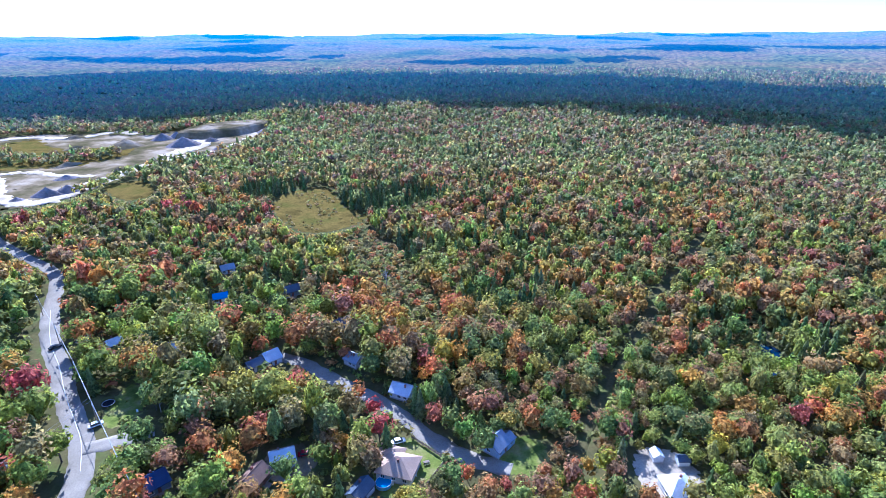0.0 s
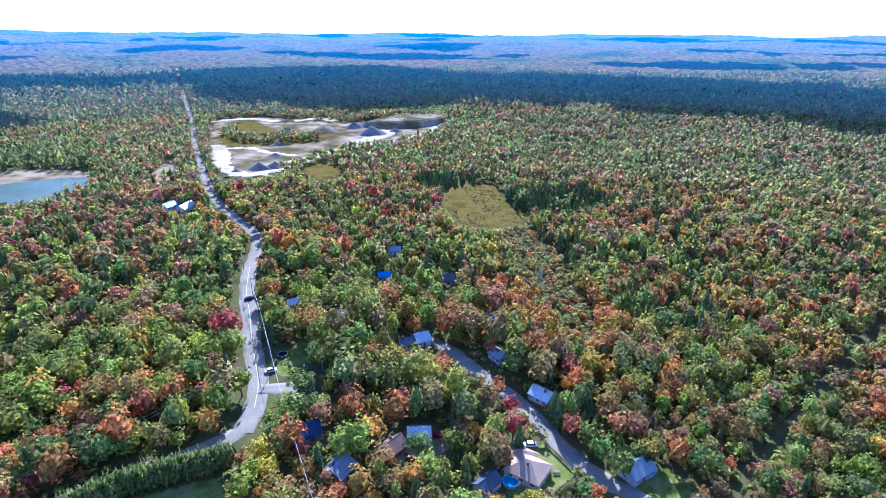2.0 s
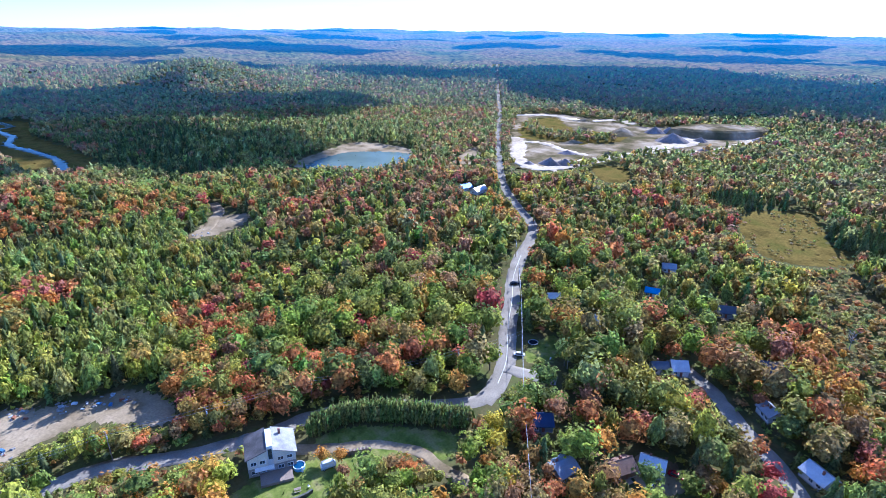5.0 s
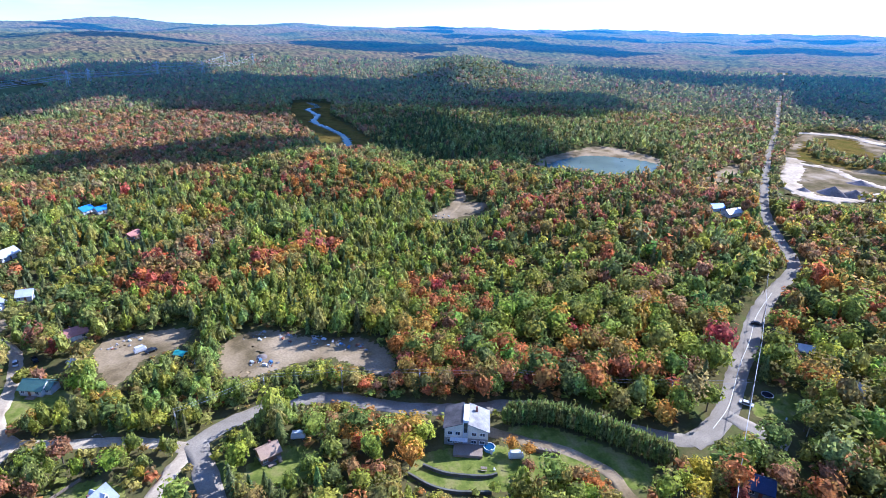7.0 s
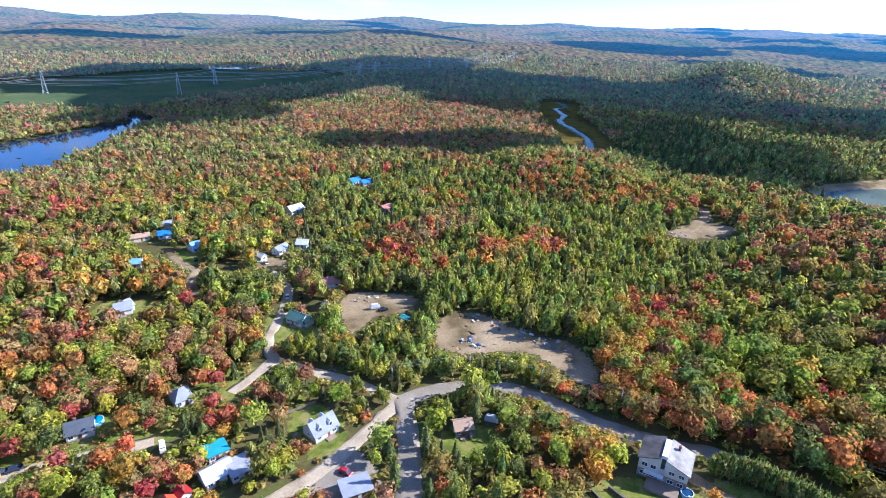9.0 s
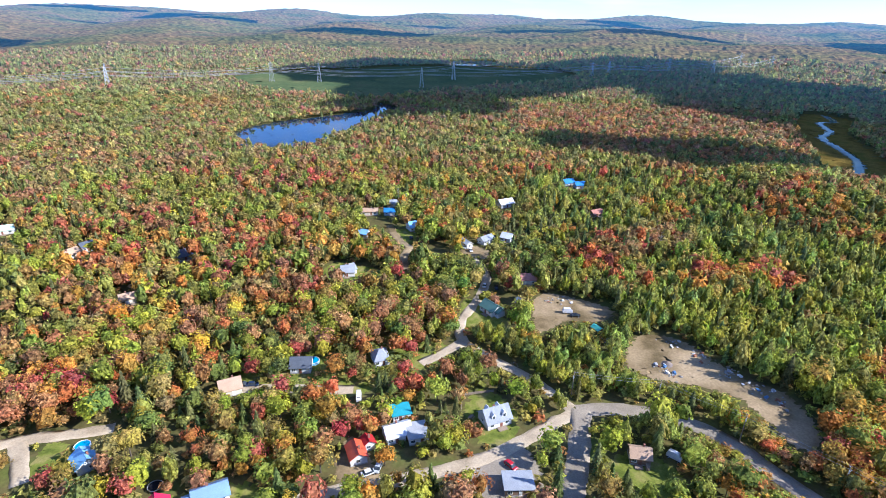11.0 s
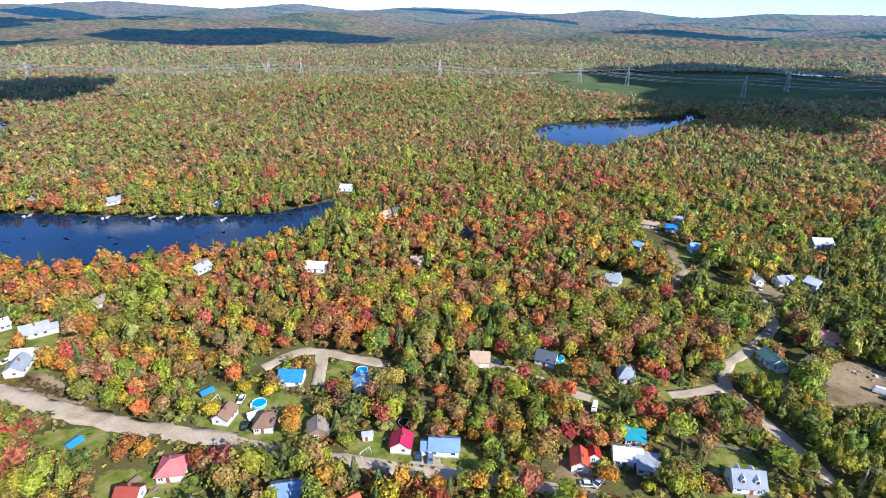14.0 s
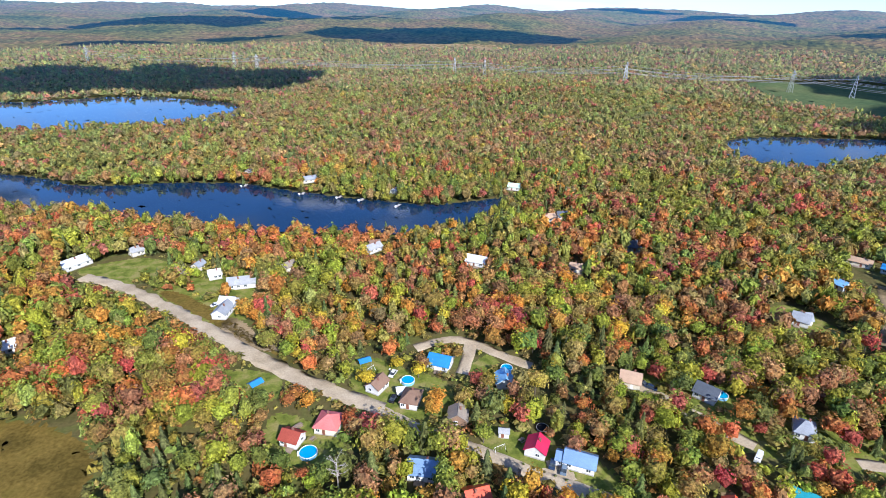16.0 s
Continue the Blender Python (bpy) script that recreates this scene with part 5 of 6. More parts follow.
def pool(x, y, r, high=1.2, deep=False):
    p = thing("swimming_pool", at(x, y), "round above-ground swimming pool with blue water on a lawn", "pool", "garden pools")
    bm = bmesh.new()
    n = 24
    for q, z in ((r, 0), (r, high), (r - 0.16, high), (r - 0.16, 0.3)):
        for k in range(n):
            bm.verts.new((q * math.cos(k * 2 * math.pi / n), q * math.sin(k * 2 * math.pi / n), z))
    bm.verts.ensure_lookup_table()
    for j in range(3):
        for k in range(n):
            bm.faces.new([bm.verts[i] for i in (j * n + k, j * n + (k + 1) % n, (j + 1) * n + (k + 1) % n, (j + 1) * n + k)])
    part("pool_wall", bm, M_POOLWALL, p)
    bm = bmesh.new()
    bmesh.ops.create_circle(bm, cap_ends=True, segments=n, radius=r - 0.12)
    part("water", bm, M_DEEPPOOL if deep else M_POOL, p, "dark blue pool water" if deep else "bright blue pool water", pose(0, 0, high - 0.16))
    rim = bmesh.new()
    for k in range(n):
        a0, a1 = k * 2 * math.pi / n, (k + 1) * 2 * math.pi / n
        rod((r * math.cos(a0), r * math.sin(a0), high), (r * math.cos(a1), r * math.sin(a1), high), 0.09, bm=rim)
    part("rim", rim, M_TRIM, p)
    part("ladder", box(0.6, 0.5, high + 0.5, r + 0.2, 0, 0, 0.03), M_TRIM, p)
    free_disc(x, y, r + 1.5, r + 0.6)


for px, py, pr in ((-17, 119, 2.3), (26, -125, 2.7), (-7, -155, 2.4), (-44, -157, 2.2), (-117.5, 50.5, 1.7), (-114, -131, 2.2)):
    pool(px, py, pr, deep=pr == 1.7)


def trampoline(x, y):
    p = thing("trampoline", at(x, y), "round garden trampoline with black mat", "trampoline", "garden trampolines")
    bm, mat = bmesh.new(), bmesh.new()
    for k in range(16):
        a0, a1 = k * math.pi / 8, (k + 1) * math.pi / 8
        rod((2 * math.cos(a0), 2 * math.sin(a0), 0.85), (2 * math.cos(a1), 2 * math.sin(a1), 0.85), 0.09, bm=bm)
    part("frame", bm, M_STEEL, p)
    bmesh.ops.create_circle(mat, cap_ends=True, segments=16, radius=1.85)
    part("mat", mat, M_NET, p, m=pose(0, 0, 0.84))
    for k in range(4):
        a = k * math.pi / 2 + 0.4
        part("leg", rod((1.9 * math.cos(a), 1.9 * math.sin(a), 0), (1.9 * math.cos(a), 1.9 * math.sin(a), 0.85), 0.05), M_STEEL, p)
    free_disc(x, y, 3, 2)


trampoline(-47, -125)
trampoline(-116, 156)

CAR_PAINT = {"white": (0.75, 0.75, 0.74), "red": (0.42, 0.02, 0.03), "dark blue": (0.03, 0.05, 0.10), "grey-blue": (0.18, 0.24, 0.30), "black": (0.02, 0.02, 0.022), "silver": (0.5, 0.52, 0.54)}
M_CAR = {k: paint("car_" + k.replace(" ", "_"), v, 0.25, 0.2, 0.05) for k, v in CAR_PAINT.items()}


def car(x, y, turn, colour, van=False):
    high = 1.5 if van else 0.85
    c = thing("van" if van else "car", at(x, y, turn, 0.1), colour + (" van" if van else " car") + " parked on bare ground", "van" if van else "car", "parked vehicles")
    part("body", box(4.5, 1.8, high - 0.3, 0, 0, 0.35, 0.12), M_CAR[colour], c)
    k = 1.0 if van else 0.62
    cab = solid([(-1.9 if van else -1.6, sy * 0.85, high) for sy in (-1, 1)] + [(1.5 if not van else 1.9, sy * 0.85, high) for sy in (-1, 1)]
                + [(-1.8 if van else -1.2, sy * 0.72, high + k) for sy in (-1, 1)] + [(0.7 if not van else 1.3, sy * 0.72, high + k) for sy in (-1, 1)],
                [(0, 1, 3, 2), (4, 5, 7, 6), (0, 2, 6, 4), (1, 3, 7, 5), (0, 1, 5, 4), (2, 3, 7, 6)])
    part("cabin", cab, M_CAR[colour] if van else M_GLASS, c)
    part("roof", box(2.9 if van else 1.8, 1.38, 0.06, -0.25, 0, high + k, 0.02), M_CAR[colour], c)
    part("windscreen", box(0.06, 1.25, 0.45, 1.68 if van else 1.16, 0, high + 0.1), M_GLASS, c, m=pose(0, 0, 0))
    for sx in (-1.4, 1.4):
        for sy in (-0.85, 0.85):
            w = part("wheel", rod((sx, sy - 0.1, 0.23), (sx, sy + 0.1, 0.23), 0.33, sides=12), M_TYRE, c)
            part("rim", rod((sx, sy - 0.12, 0.23), (sx, sy + 0.12, 0.23), 0.18, sides=8), M_STEEL, w)
    free_disc(x, y, 3.2, 2.2)


for row in ((-14, 136, 20, "white"), (-45, -110, 60, "dark blue"), (-47.5, -107.5, 60, "grey-blue"), (-108, -46, 70, "red"), (-206, -107, 20, "white"), (-207, -101, 30, "black"),
            (-138, -6, 80, "white", True), (-112, 57, 75, "white", True), (-86, -78, 20, "silver"), (-83, -79, 150, "white"), (-92, -139, 130, "dark blue"), (-90, -142, 130, "black"),
            (-204, -64, 120, "white", True), (-203, -60, 120, "black"), (-107, -103, 40, "white", True), (-45, 122, 100, "white"), (-42, 131, 10, "red"), (-114, 145, 40, "white"), (-2, -160, 60, "white"), (-1, -146, 60, "black"),
            (-242, -139, 20, "silver"), (-240, -134, 40, "white"), (-236, -172, 40, "black"), (-158, 192, 53, "black"), (72, -221, 30, "white"), (20, -140, 70, "silver")):
    car(*row)


# ---- lines, pit, rocks, hedges ----
def crossarm_pole(x, y, turn, high=10.0):
    p = thing("utility_pole", at(x, y, turn), "weathered wooden utility pole with crossarm beside the road", "utility pole", "roadside poles")
    part("pole", rod((0, 0, 0), (0, 0, high), 0.16, 0.11, 8), M_WOOD, p)
    arm = part("crossarm", box(2.4, 0.12, 0.14, 0, 0, high - 0.9, 0.01), M_WOOD, p)
    for q in (-1.05, -0.35, 1.05):
        part("insulator", rod((q, 0, high - 0.76), (q, 0, high - 0.52), 0.05, 0.04, 6), M_TRIM, arm)
    part("transformer", rod((0.3, 0, high - 2.6), (0.3, 0, high - 1.6), 0.22, sides=8), M_STEEL, p)


def wire(name, a, b, sag, r, label, group):
    """A hanging wire of a few straight lengths."""
    a, b = Vector(a), Vector(b)
    bm, n = bmesh.new(), 12
    side = Vector((a.y - b.y, b.x - a.x, 0)).normalized() * r
    rings = []
    for k in range(n + 1):
        q = a.lerp(b, k / n) - Vector((0, 0, sag * 4 * (k / n) * (1 - k / n)))
        rings.append([bm.verts.new(q + o) for o in (side, Vector((0, 0, r)), -side, Vector((0, 0, -r)))])
    for p, q in zip(rings, rings[1:]):
        for i in range(4):
            bm.faces.new((p[i], p[(i + 1) % 4], q[(i + 1) % 4], q[i]))
    bm.faces.new(rings[0])
    bm.faces.new(rings[-1][::-1])
    ob = part(name, bm, M_WIRE, None)
    tagged(ob, label, "cable", group)
    return ob


ROAD_POLES = [(-204, 244), (-181, 219), (-158, 195), (-135, 170), (-114, 146), (-91, 120), (-66, 93), (-40, 65)]
for k, (px, py) in enumerate(ROAD_POLES):
    crossarm_pole(px, py, -45)
for (ax, ay), (bx, by) in zip(ROAD_POLES, ROAD_POLES[1:]):
    for q in (-1.05, -0.35, 1.05):
        ox, oy = q * 0.707, -q * 0.707
        wire("power_line", (ax + ox, ay + oy, 9.55), (bx + ox, by + oy, 9.55), 0.5, 0.045, "bare overhead power wire along the road", "roadside wires")
SIDE_POLES = [(-114, 146), (-121, 118), (-129, 93), (-141, 68), (-149, 36), (-157, 10), (-160, -16), (-148, -42)]
for px, py in SIDE_POLES[1:]:
    crossarm_pole(px, py, 10, 11.0)
for (ax, ay), (bx, by) in zip(SIDE_POLES, SIDE_POLES[1:]):
    for q in (-0.9, 0.9):
        wire("power_line", (ax + q, ay, 10.5), (bx + q, by, 10.5), 0.6, 0.03, "thin overhead wire along the side road", "roadside wires")


def pylon(x, y, turn, high=34.0):
    """A lattice mast of the high-voltage line."""
    p = thing("transmission_tower", at(x, y, turn), "grey lattice steel transmission tower above the woods", "power pylon", "pylons of the power line")
    mast = bmesh.new()
    for sx in (-1, 1):
        for sy in (-1, 1):
            rod((sx * 3.2, sy * 3.2, 0), (sx * 0.7, sy * 0.7, high), 0.26, 0.18, 4, mast)
    for k in range(6):
        z0, z1 = high * k / 6, high * (k + 1) / 6
        w0, w1 = 3.2 - 2.5 * k / 6, 3.2 - 2.5 * (k + 1) / 6
        for s in (-1, 1):
            rod((-w0, s * w0, z0), (w1, s * w1, z1), 0.12, sides=4, bm=mast)
            rod((s * w0, w0, z0), (s * w1, -w1, z1), 0.12, sides=4, bm=mast)
    part("mast", mast, M_STEEL, p)
    for z, w in ((high * 0.72, 9), (high * 0.9, 6.5)):
        arm = bmesh.new()
        for s in (-1, 1):
            rod((0, 0, z + 1.2), (s * w, 0, z), 0.18, sides=4, bm=arm)
            rod((0, 0, z - 0.8), (s * w, 0, z), 0.18, sides=4, bm=arm)
        a = part("crossarm", arm, M_STEEL, p)
        for s in (-1, 1):
            part("insulator", rod((s * w, 0, z - 2.2), (s * w, 0, z), 0.16, sides=6), M_TRIM, a)


LINE_A = [(-1560, -60), (-1380, -163), (-1159, -330), (-939, -567), (-749, -738), (-477, -938), (-236, -1006), (180, -1130), (520, -1240)]
LINE_B = [(-1590, -130), (-1350, -250), (-1120, -352), (-811, -555), (-693, -800), (-431, -850), (-189, -1053), (230, -1180)]
for line in (LINE_A, LINE_B):
    for k, (px, py) in enumerate(line):
        nx, ny = line[min(k + 1, len(line) - 1)]
        if k == len(line) - 1:
            nx, ny = 2 * px - line[k - 1][0], 2 * py - line[k - 1][1]
        pylon(px, py, math.degrees(math.atan2(ny - py, nx - px)) + 90)
    for (ax, ay), (bx, by) in zip(line, line[1:]):
        d = Vector((bx - ax, by - ay, 0)).normalized()
        for w, z in ((-9, 22.3), (9, 22.3), (6.5, 28.4)):
            o = Vector((-d.y, d.x, 0)) * w
            wire("transmission_line", Vector((ax, ay, float(land(ax, ay)) + z)) + o, Vector((bx, by, float(land(bx, by)) + z)) + o, 7, 0.2, "pale high-voltage cable sagging between towers", "cables of the power line")


def mound(name, x, y, rx, ry, high, turn, material, label, flat=0.0, seed=1, category="heap"):
    """A heap or bank of loose earth; flat: how much of the top is levelled."""
    n, m = 28, 9
    c, s = math.cos(radians(turn)), math.sin(radians(turn))
    verts, faces = [], []
    top = 0
    for j in range(m + 1):
        q = j / m
        for k in range(n):
            a = 2 * math.pi * k / n
            w = 1 + 0.16 * noise.noise((math.cos(a) * 2 + seed, math.sin(a) * 2, seed * 3.1))
            u, v = q * rx * w * math.cos(a), q * ry * w * math.sin(a)
            px, py = x + u * c - v * s, y + u * s + v * c
            z = high * min(1.0, (1 - q) / (1 - flat)) * (1 + 0.12 * noise.noise((px / 4, py / 4, seed)))
            verts.append((px, py, float(land(px, py)) + z - 0.4 * q + 0.25))
    faces += [(j * n + k, j * n + (k + 1) % n, (j + 1) * n + (k + 1) % n, (j + 1) * n + k) for j in range(m) for k in range(n)]
    return tagged(new(name, link_mesh(name, verts, faces, material)), label, category, "heaps in the gravel pit")


for row in ((-312, 418, 13, 8, 6.5, 20, M_PITDARK), (-302, 428, 12, 8, 6, 40, M_PITDARK), (-326, 404, 7, 5, 3, 10, M_PITDARK), (-290, 616, 20, 15, 10, 30, M_PITDARK), (-268, 640, 9, 8, 5, 0, M_PITDARK),
            (-240, 590, 9, 7, 5, 0, M_PITDARK), (-228, 596, 7, 6, 4, 0, M_PITDARK), (-352, 610, 26, 16, 9, 70, M_PITSAND), (-330, 650, 14, 10, 8, 30, M_PITDARK), (-318, 662, 12, 9, 7, 30, M_PITDARK),
            (-296, 442, 8, 5, 2.5, 0, M_PITDARK), (-330, 470, 12, 6, 3.5, 40, M_PITDARK), (-360, 520, 16, 6, 4, 60, M_PITSAND), (-300, 500, 10, 5, 3, 20, M_PITSAND), (-400, 600, 18, 8, 4, 50, M_PITSAND),
            (-215, 690, 16, 12, 8, 0, M_PITDARK), (-440, 660, 14, 8, 4, 30, M_PITSAND)):
    mound("gravel_mound", *row[:6], row[6], "cone-shaped heap of dark gravel in the pit" if row[6] is M_PITDARK else "pale sand heap in the pit", seed=int(abs(row[0])))
mound("pit_terrace", -272, 694, 62, 30, 9, 42, M_PITSAND, "raised gravel terrace with a steep cut face", 0.86, 5, "bank")

# the green island and grassy shoulder in the pit
island = [(-470, 590), (-440, 560), (-395, 545), (-345, 590), (-330, 560), (-360, 520), (-420, 520), (-455, 545)]
patch("pit_grass", [(-424, 500), (-500, 610), (-480, 650), (-440, 610), (-405, 600), (-350, 610), (-330, 570), (-350, 520), (-390, 510)], 5.0, 0.5, M_DRYGRASS, "rough grass left in the pit", "grass", clear=False)
w = window([p[0] for p in island], [p[1] for p in island], 4)
hit = inside(cx[w], cy[w], island)
rooted[w] &= ~hit
seen[w] &= ~hit

# lawns
patch("lawn", [(98, -262), (80, -264), (40, -262), (36, -240), (50, -214), (66, -204), (82, -216), (104, -242)], 1.2, 0.04, M_GRASS, "sunny grass among the white cottages", "lawn", clear=False)
patch("lawn", [(-150, -92), (-128, -96), (-96, -112), (-84, -128), (-92, -150), (-120, -140), (-150, -112)], 1.2, 0.04, M_GRASS, "rough grass along the lane", "lawn", clear=False)
for name, poly, label in (
        ("lawn", [(-121, 30), (-119, 52), (-112, 64), (-112, 76), (-101, 74), (-100, 56), (-103, 42), (-112, 24)], "terraced green lawn below the tall house"),
        ("lawn", [(-113, 146), (-116, 164), (-109, 167), (-103, 153), (-105, 145)], "small green lawn beside the junction"),
        ("lawn", [(-31, -129), (-46, -120), (-62, -106), (-57, -97), (-38, -111), (-27, -121)], "mown lawn round the bright-roofed cottages"),
        ("lawn", [(10, -174), (-12, -160), (-22, -150), (-17, -133), (1, -141), (13, -155)], "bright green lawn with garden clutter"),
        ("lawn", [(38, -145), (24, -138), (15, -127), (18, -117), (31, -118), (40, -130)], "green lawn round pool and shed"),
        ("lawn", [(58, -171), (40, -166), (38, -153), (53, -154)], "small grassy plot by the gravel road"),
        ("lawn", [(-10, 138), (1, 128), (-7, 115), (-14, 113), (-20, 120), (-18, 128)], "fenced lawn beside the tan house"),
        ("lawn", [(-243, -189), (-247, -176), (-230, -168), (-228, -176)], "village lawn between sandy drives"),
        ("lawn", [(147, -267), (120, -279), (98, -261), (113, -248), (128, -252)], "open grass by the white long house"),
        ("lawn", [(-41, -168), (-41, -158), (-33, -154), (-30, -160)], "oval of lawn inside the gravel loop"),
        ("lawn", [(-191, -108), (-184, -84), (-167, -76), (-168, -98)], "dry grass plot beside the green-roofed house"),
        ("lawn", [(18, 137), (31, 136), (30, 123), (17, 124)], "shaded grass beside the pale blue house"),
        ("lawn", [(-132, -2), (-122, -2), (-120, -14), (-127, -22), (-136, -14)], "worn grass round the brown hut"),
        ("lawn", [(-191, -150), (-172, -158), (-168, -180), (-188, -184)], "grass round a white cottage"),
        ("lawn", [(-136, -70), (-122, -70), (-112, -58), (-118, -50), (-132, -56)], "grass round the dormered house")):
    patch(name, poly, 0.9, 0.04, M_GRASS, label, "lawn", open_view=False)
for sx, sy in ((-48, -116), (-40, -119), (-52, -103), (22, -128), (30, -124), (-6, 124), (-114, 44), (-108, 64), (4, -158), (-4, -150), (-110, 156)):
    free_disc(sx, sy, 4, 3)
for sx, sy, sr in ((-118, 62, 6), (-104, 100, 4), (58, 122, 7), (24, 126, 6), (-44, 126, 6), (-140, 196, 5), (-46, 172, 5), (-232, -150, 9), (-245, -205, 7), (80, -240, 8), (60, -232, 7), (-200, -92, 6), (-92, -76, 5), (-124, -44, 5)):
    free_disc(sx, sy, sr, sr * 0.6)


def boulder_mesh(seed):
    bm = bmesh.new()
    bmesh.ops.create_icosphere(bm, subdivisions=1, radius=1)
    for v in bm.verts:
        v.co *= 0.75 + 0.45 * noise.noise(v.co * 1.3 + Vector((seed * 7.3, 0, 0)))
        v.co.z = max(v.co.z * 0.8, -0.3)
    me = bpy.data.meshes.new("boulder")
    bm.to_mesh(me)
    bm.free()
    me.materials.append(M_ROCK)
    return me


M_SCRAP = [paint("scrap_" + k, v, 0.5) for k, v in (("white", (0.7, 0.7, 0.68)), ("blue", (0.08, 0.18, 0.34)), ("rust", (0.26, 0.10, 0.05)), ("grey", (0.4, 0.4, 0.4)))]
BOULDERS = [boulder_mesh(s) for s in range(5)]
g5 = np.random.default_rng(55)
for ox, oy, spread, count in ((-205, -20, 1.8, 12), (-201, -9, 2.2, 26), (-195, 3, 2.4, 24), (-190, 13, 2.2, 18), (-186, 20, 2.0, 12), (-184, -20, 1.6, 12), (-181, -14, 1.5, 10), (-207, -32, 1.6, 10), (-192, -42, 2.2, 16), (-214, -70, 2.0, 12), (-210, -76, 2.0, 8), (-331, 97, 2.5, 10)):
    for k in range(count):
        x, y = ox + g5.normal() * spread, oy + g5.normal() * spread
        s = g5.uniform(0.35, 1.0)
        if g5.random() < 0.72:
            b = new("boulder", BOULDERS[g5.integers(5)])
            b.matrix_basis = at(x, y, g5.uniform(0, 360), 0.1) @ Matrix.Diagonal((s, s * g5.uniform(0.7, 1.2), s * 0.8, 1))
            tagged(b, "pale rough boulder lying in the sandy clearing", "boulder", "boulders in the clearings")
        else:
            bm = bmesh.new()
            box(s * 1.8, s * g5.uniform(0.6, 1.2), s * g5.uniform(0.4, 1.0), 0, 0, 0, 0.06, bm)
            box(s * 0.9, s * 0.5, s * 0.5, s * 0.4, s * 0.5, 0.05, 0.05, bm, 35)
            b = part("scrap_metal", bm, M_SCRAP[g5.choice(4, p=[0.35, 0.12, 0.23, 0.30])], None)
            b.matrix_basis = at(x, y, g5.uniform(0, 360), 0.02)
            tagged(b, "discarded scrap metal and boards on bare sand", "scrap", "scrap in the clearings")
mound("ash_mound", -188, -18, 2.6, 2.6, 0.9, 0, M_PITDARK, "round dark heap of ash and brush", 0.1, 3)
M_TARP = paint("green_tarp", (0.08, 0.42, 0.34), 0.5)


def shelter(x, y, turn, material, label):
    s = thing("tarp_shelter", at(x, y, turn), label, "shelter", "tarp shelters")
    part("cover", roof_slabs(4.5, 3.4, 0.9, 0.15, 0.06), material, s, m=pose(0, 0, 1.9))
    for sx in (-2.1, 2.1):
        for sy in (-1.6, 1.6):
            part("post", rod((sx, sy, 0), (sx, sy, 1.95), 0.05), M_STEEL, s)
    free_disc(x, y, 3.2, 2.4)


shelter(-196, -48, 60, M_TARP, "green tarp shelter in the sandy clearing")
shelter(8, -168, 20, M_ROOF["blue"], "small blue garden tent on a lawn")
shelter(46, -160, 40, M_ROOF["blue"], "blue tarp shelter beside the gravel road")


def fence(points, label):
    f = thing("fence", pose(0, 0, 0), label, "fence", "garden fences")
    for (ax, ay), (bx, by) in zip(points, points[1:]):
        n = max(1, int(math.hypot(bx - ax, by - ay) / 2.2))
        for k in range(n + 1):
            x, y = ax + (bx - ax) * k / n, ay + (by - ay) * k / n
            part("post", box(0.14, 0.14, 1.5, x, y, 0), M_WOOD, f)
        t = math.degrees(math.atan2(by - ay, bx - ax))
        for z in (0.35, 0.7, 1.05):
            part("rail", box(math.hypot(bx - ax, by - ay), 0.05, 0.28, (ax + bx) / 2, (ay + by) / 2, z, 0, None, t), M_WOOD, f)


fence([(-10, 138), (1, 128), (-7, 115)], "weathered wooden board fence round a lawn")
fence([(-136, -66), (-128, -74), (-120, -70)], "low wooden fence beside the dormered house")


M_BLOCK = paint("mossy_block", (0.15, 0.145, 0.125), 0.9, wear=0.35)


def retaining_wall(points, label):
    c = along(points, 1.5)
    verts, faces = [], []
    for k in range(len(c)):
        d = c[min(k + 1, len(c) - 1)] - c[max(k - 1, 0)]
        d = np.array([-d[1], d[0]]) / np.linalg.norm(d) * 0.3
        for s, z in ((-1, 0), (-1, 1.1), (1, 1.1), (1, 0)):
            verts.append((*(c[k] + s * d), float(land(*c[k])) + z))
    for k in range(len(c) - 1):
        faces += [(4 * k + i, 4 * k + (i + 1) % 4, 4 * k + 4 + (i + 1) % 4, 4 * k + 4 + i) for i in range(4)]
    faces += [(0, 1, 2, 3), (4 * len(c) - 1, 4 * len(c) - 2, 4 * len(c) - 3, 4 * len(c) - 4)]
    tagged(new("retaining_wall", link_mesh("retaining_wall", verts, faces, M_BLOCK)), label, "wall", "retaining walls")
    for q in c[::2]:
        free_disc(*q, 1.6, 1.2)


retaining_wall([(-116, 29), (-111, 35), (-107, 45), (-107, 49)], "curved grey block wall holding the lawn terrace")
retaining_wall([(-114, 24), (-108, 29), (-104, 35), (-101, 45)], "lower curved grey block wall of the terrace")

# the clipped cedar hedge along the side road
hedge = thing("hedge", pose(0, 0, 0), "tall dense green cedar hedge along the side road", "hedge")
g6 = np.random.default_rng(66)
for q in along([(-127, 60), (-125, 71), (-118, 82), (-108, 91), (-97, 100)], 0.8):
    hedge_parts = []
    for k in range(5):
        x, y = q[0] + (k - 2) * 0.62 + g6.normal() * 0.25, q[1] - (k - 2) * 0.62 + g6.normal() * 0.25
        hedge_parts.append(grown(BROAD[1][g6.integers(6)], x, y, float(land(x, y)) - 0.5, g6.uniform(0.9, 1.35), g6.uniform(8.7, 9.5) - 0.35 * abs(k - 2), 2, tint_of(DARK, g6) * 1.1, g6.uniform(0, 6), g6))
    new("cedar", mesh_from("cedar", hedge_parts, M_LEAF)).parent = hedge
    free_disc(q[0], q[1], 3.0, 1.6)
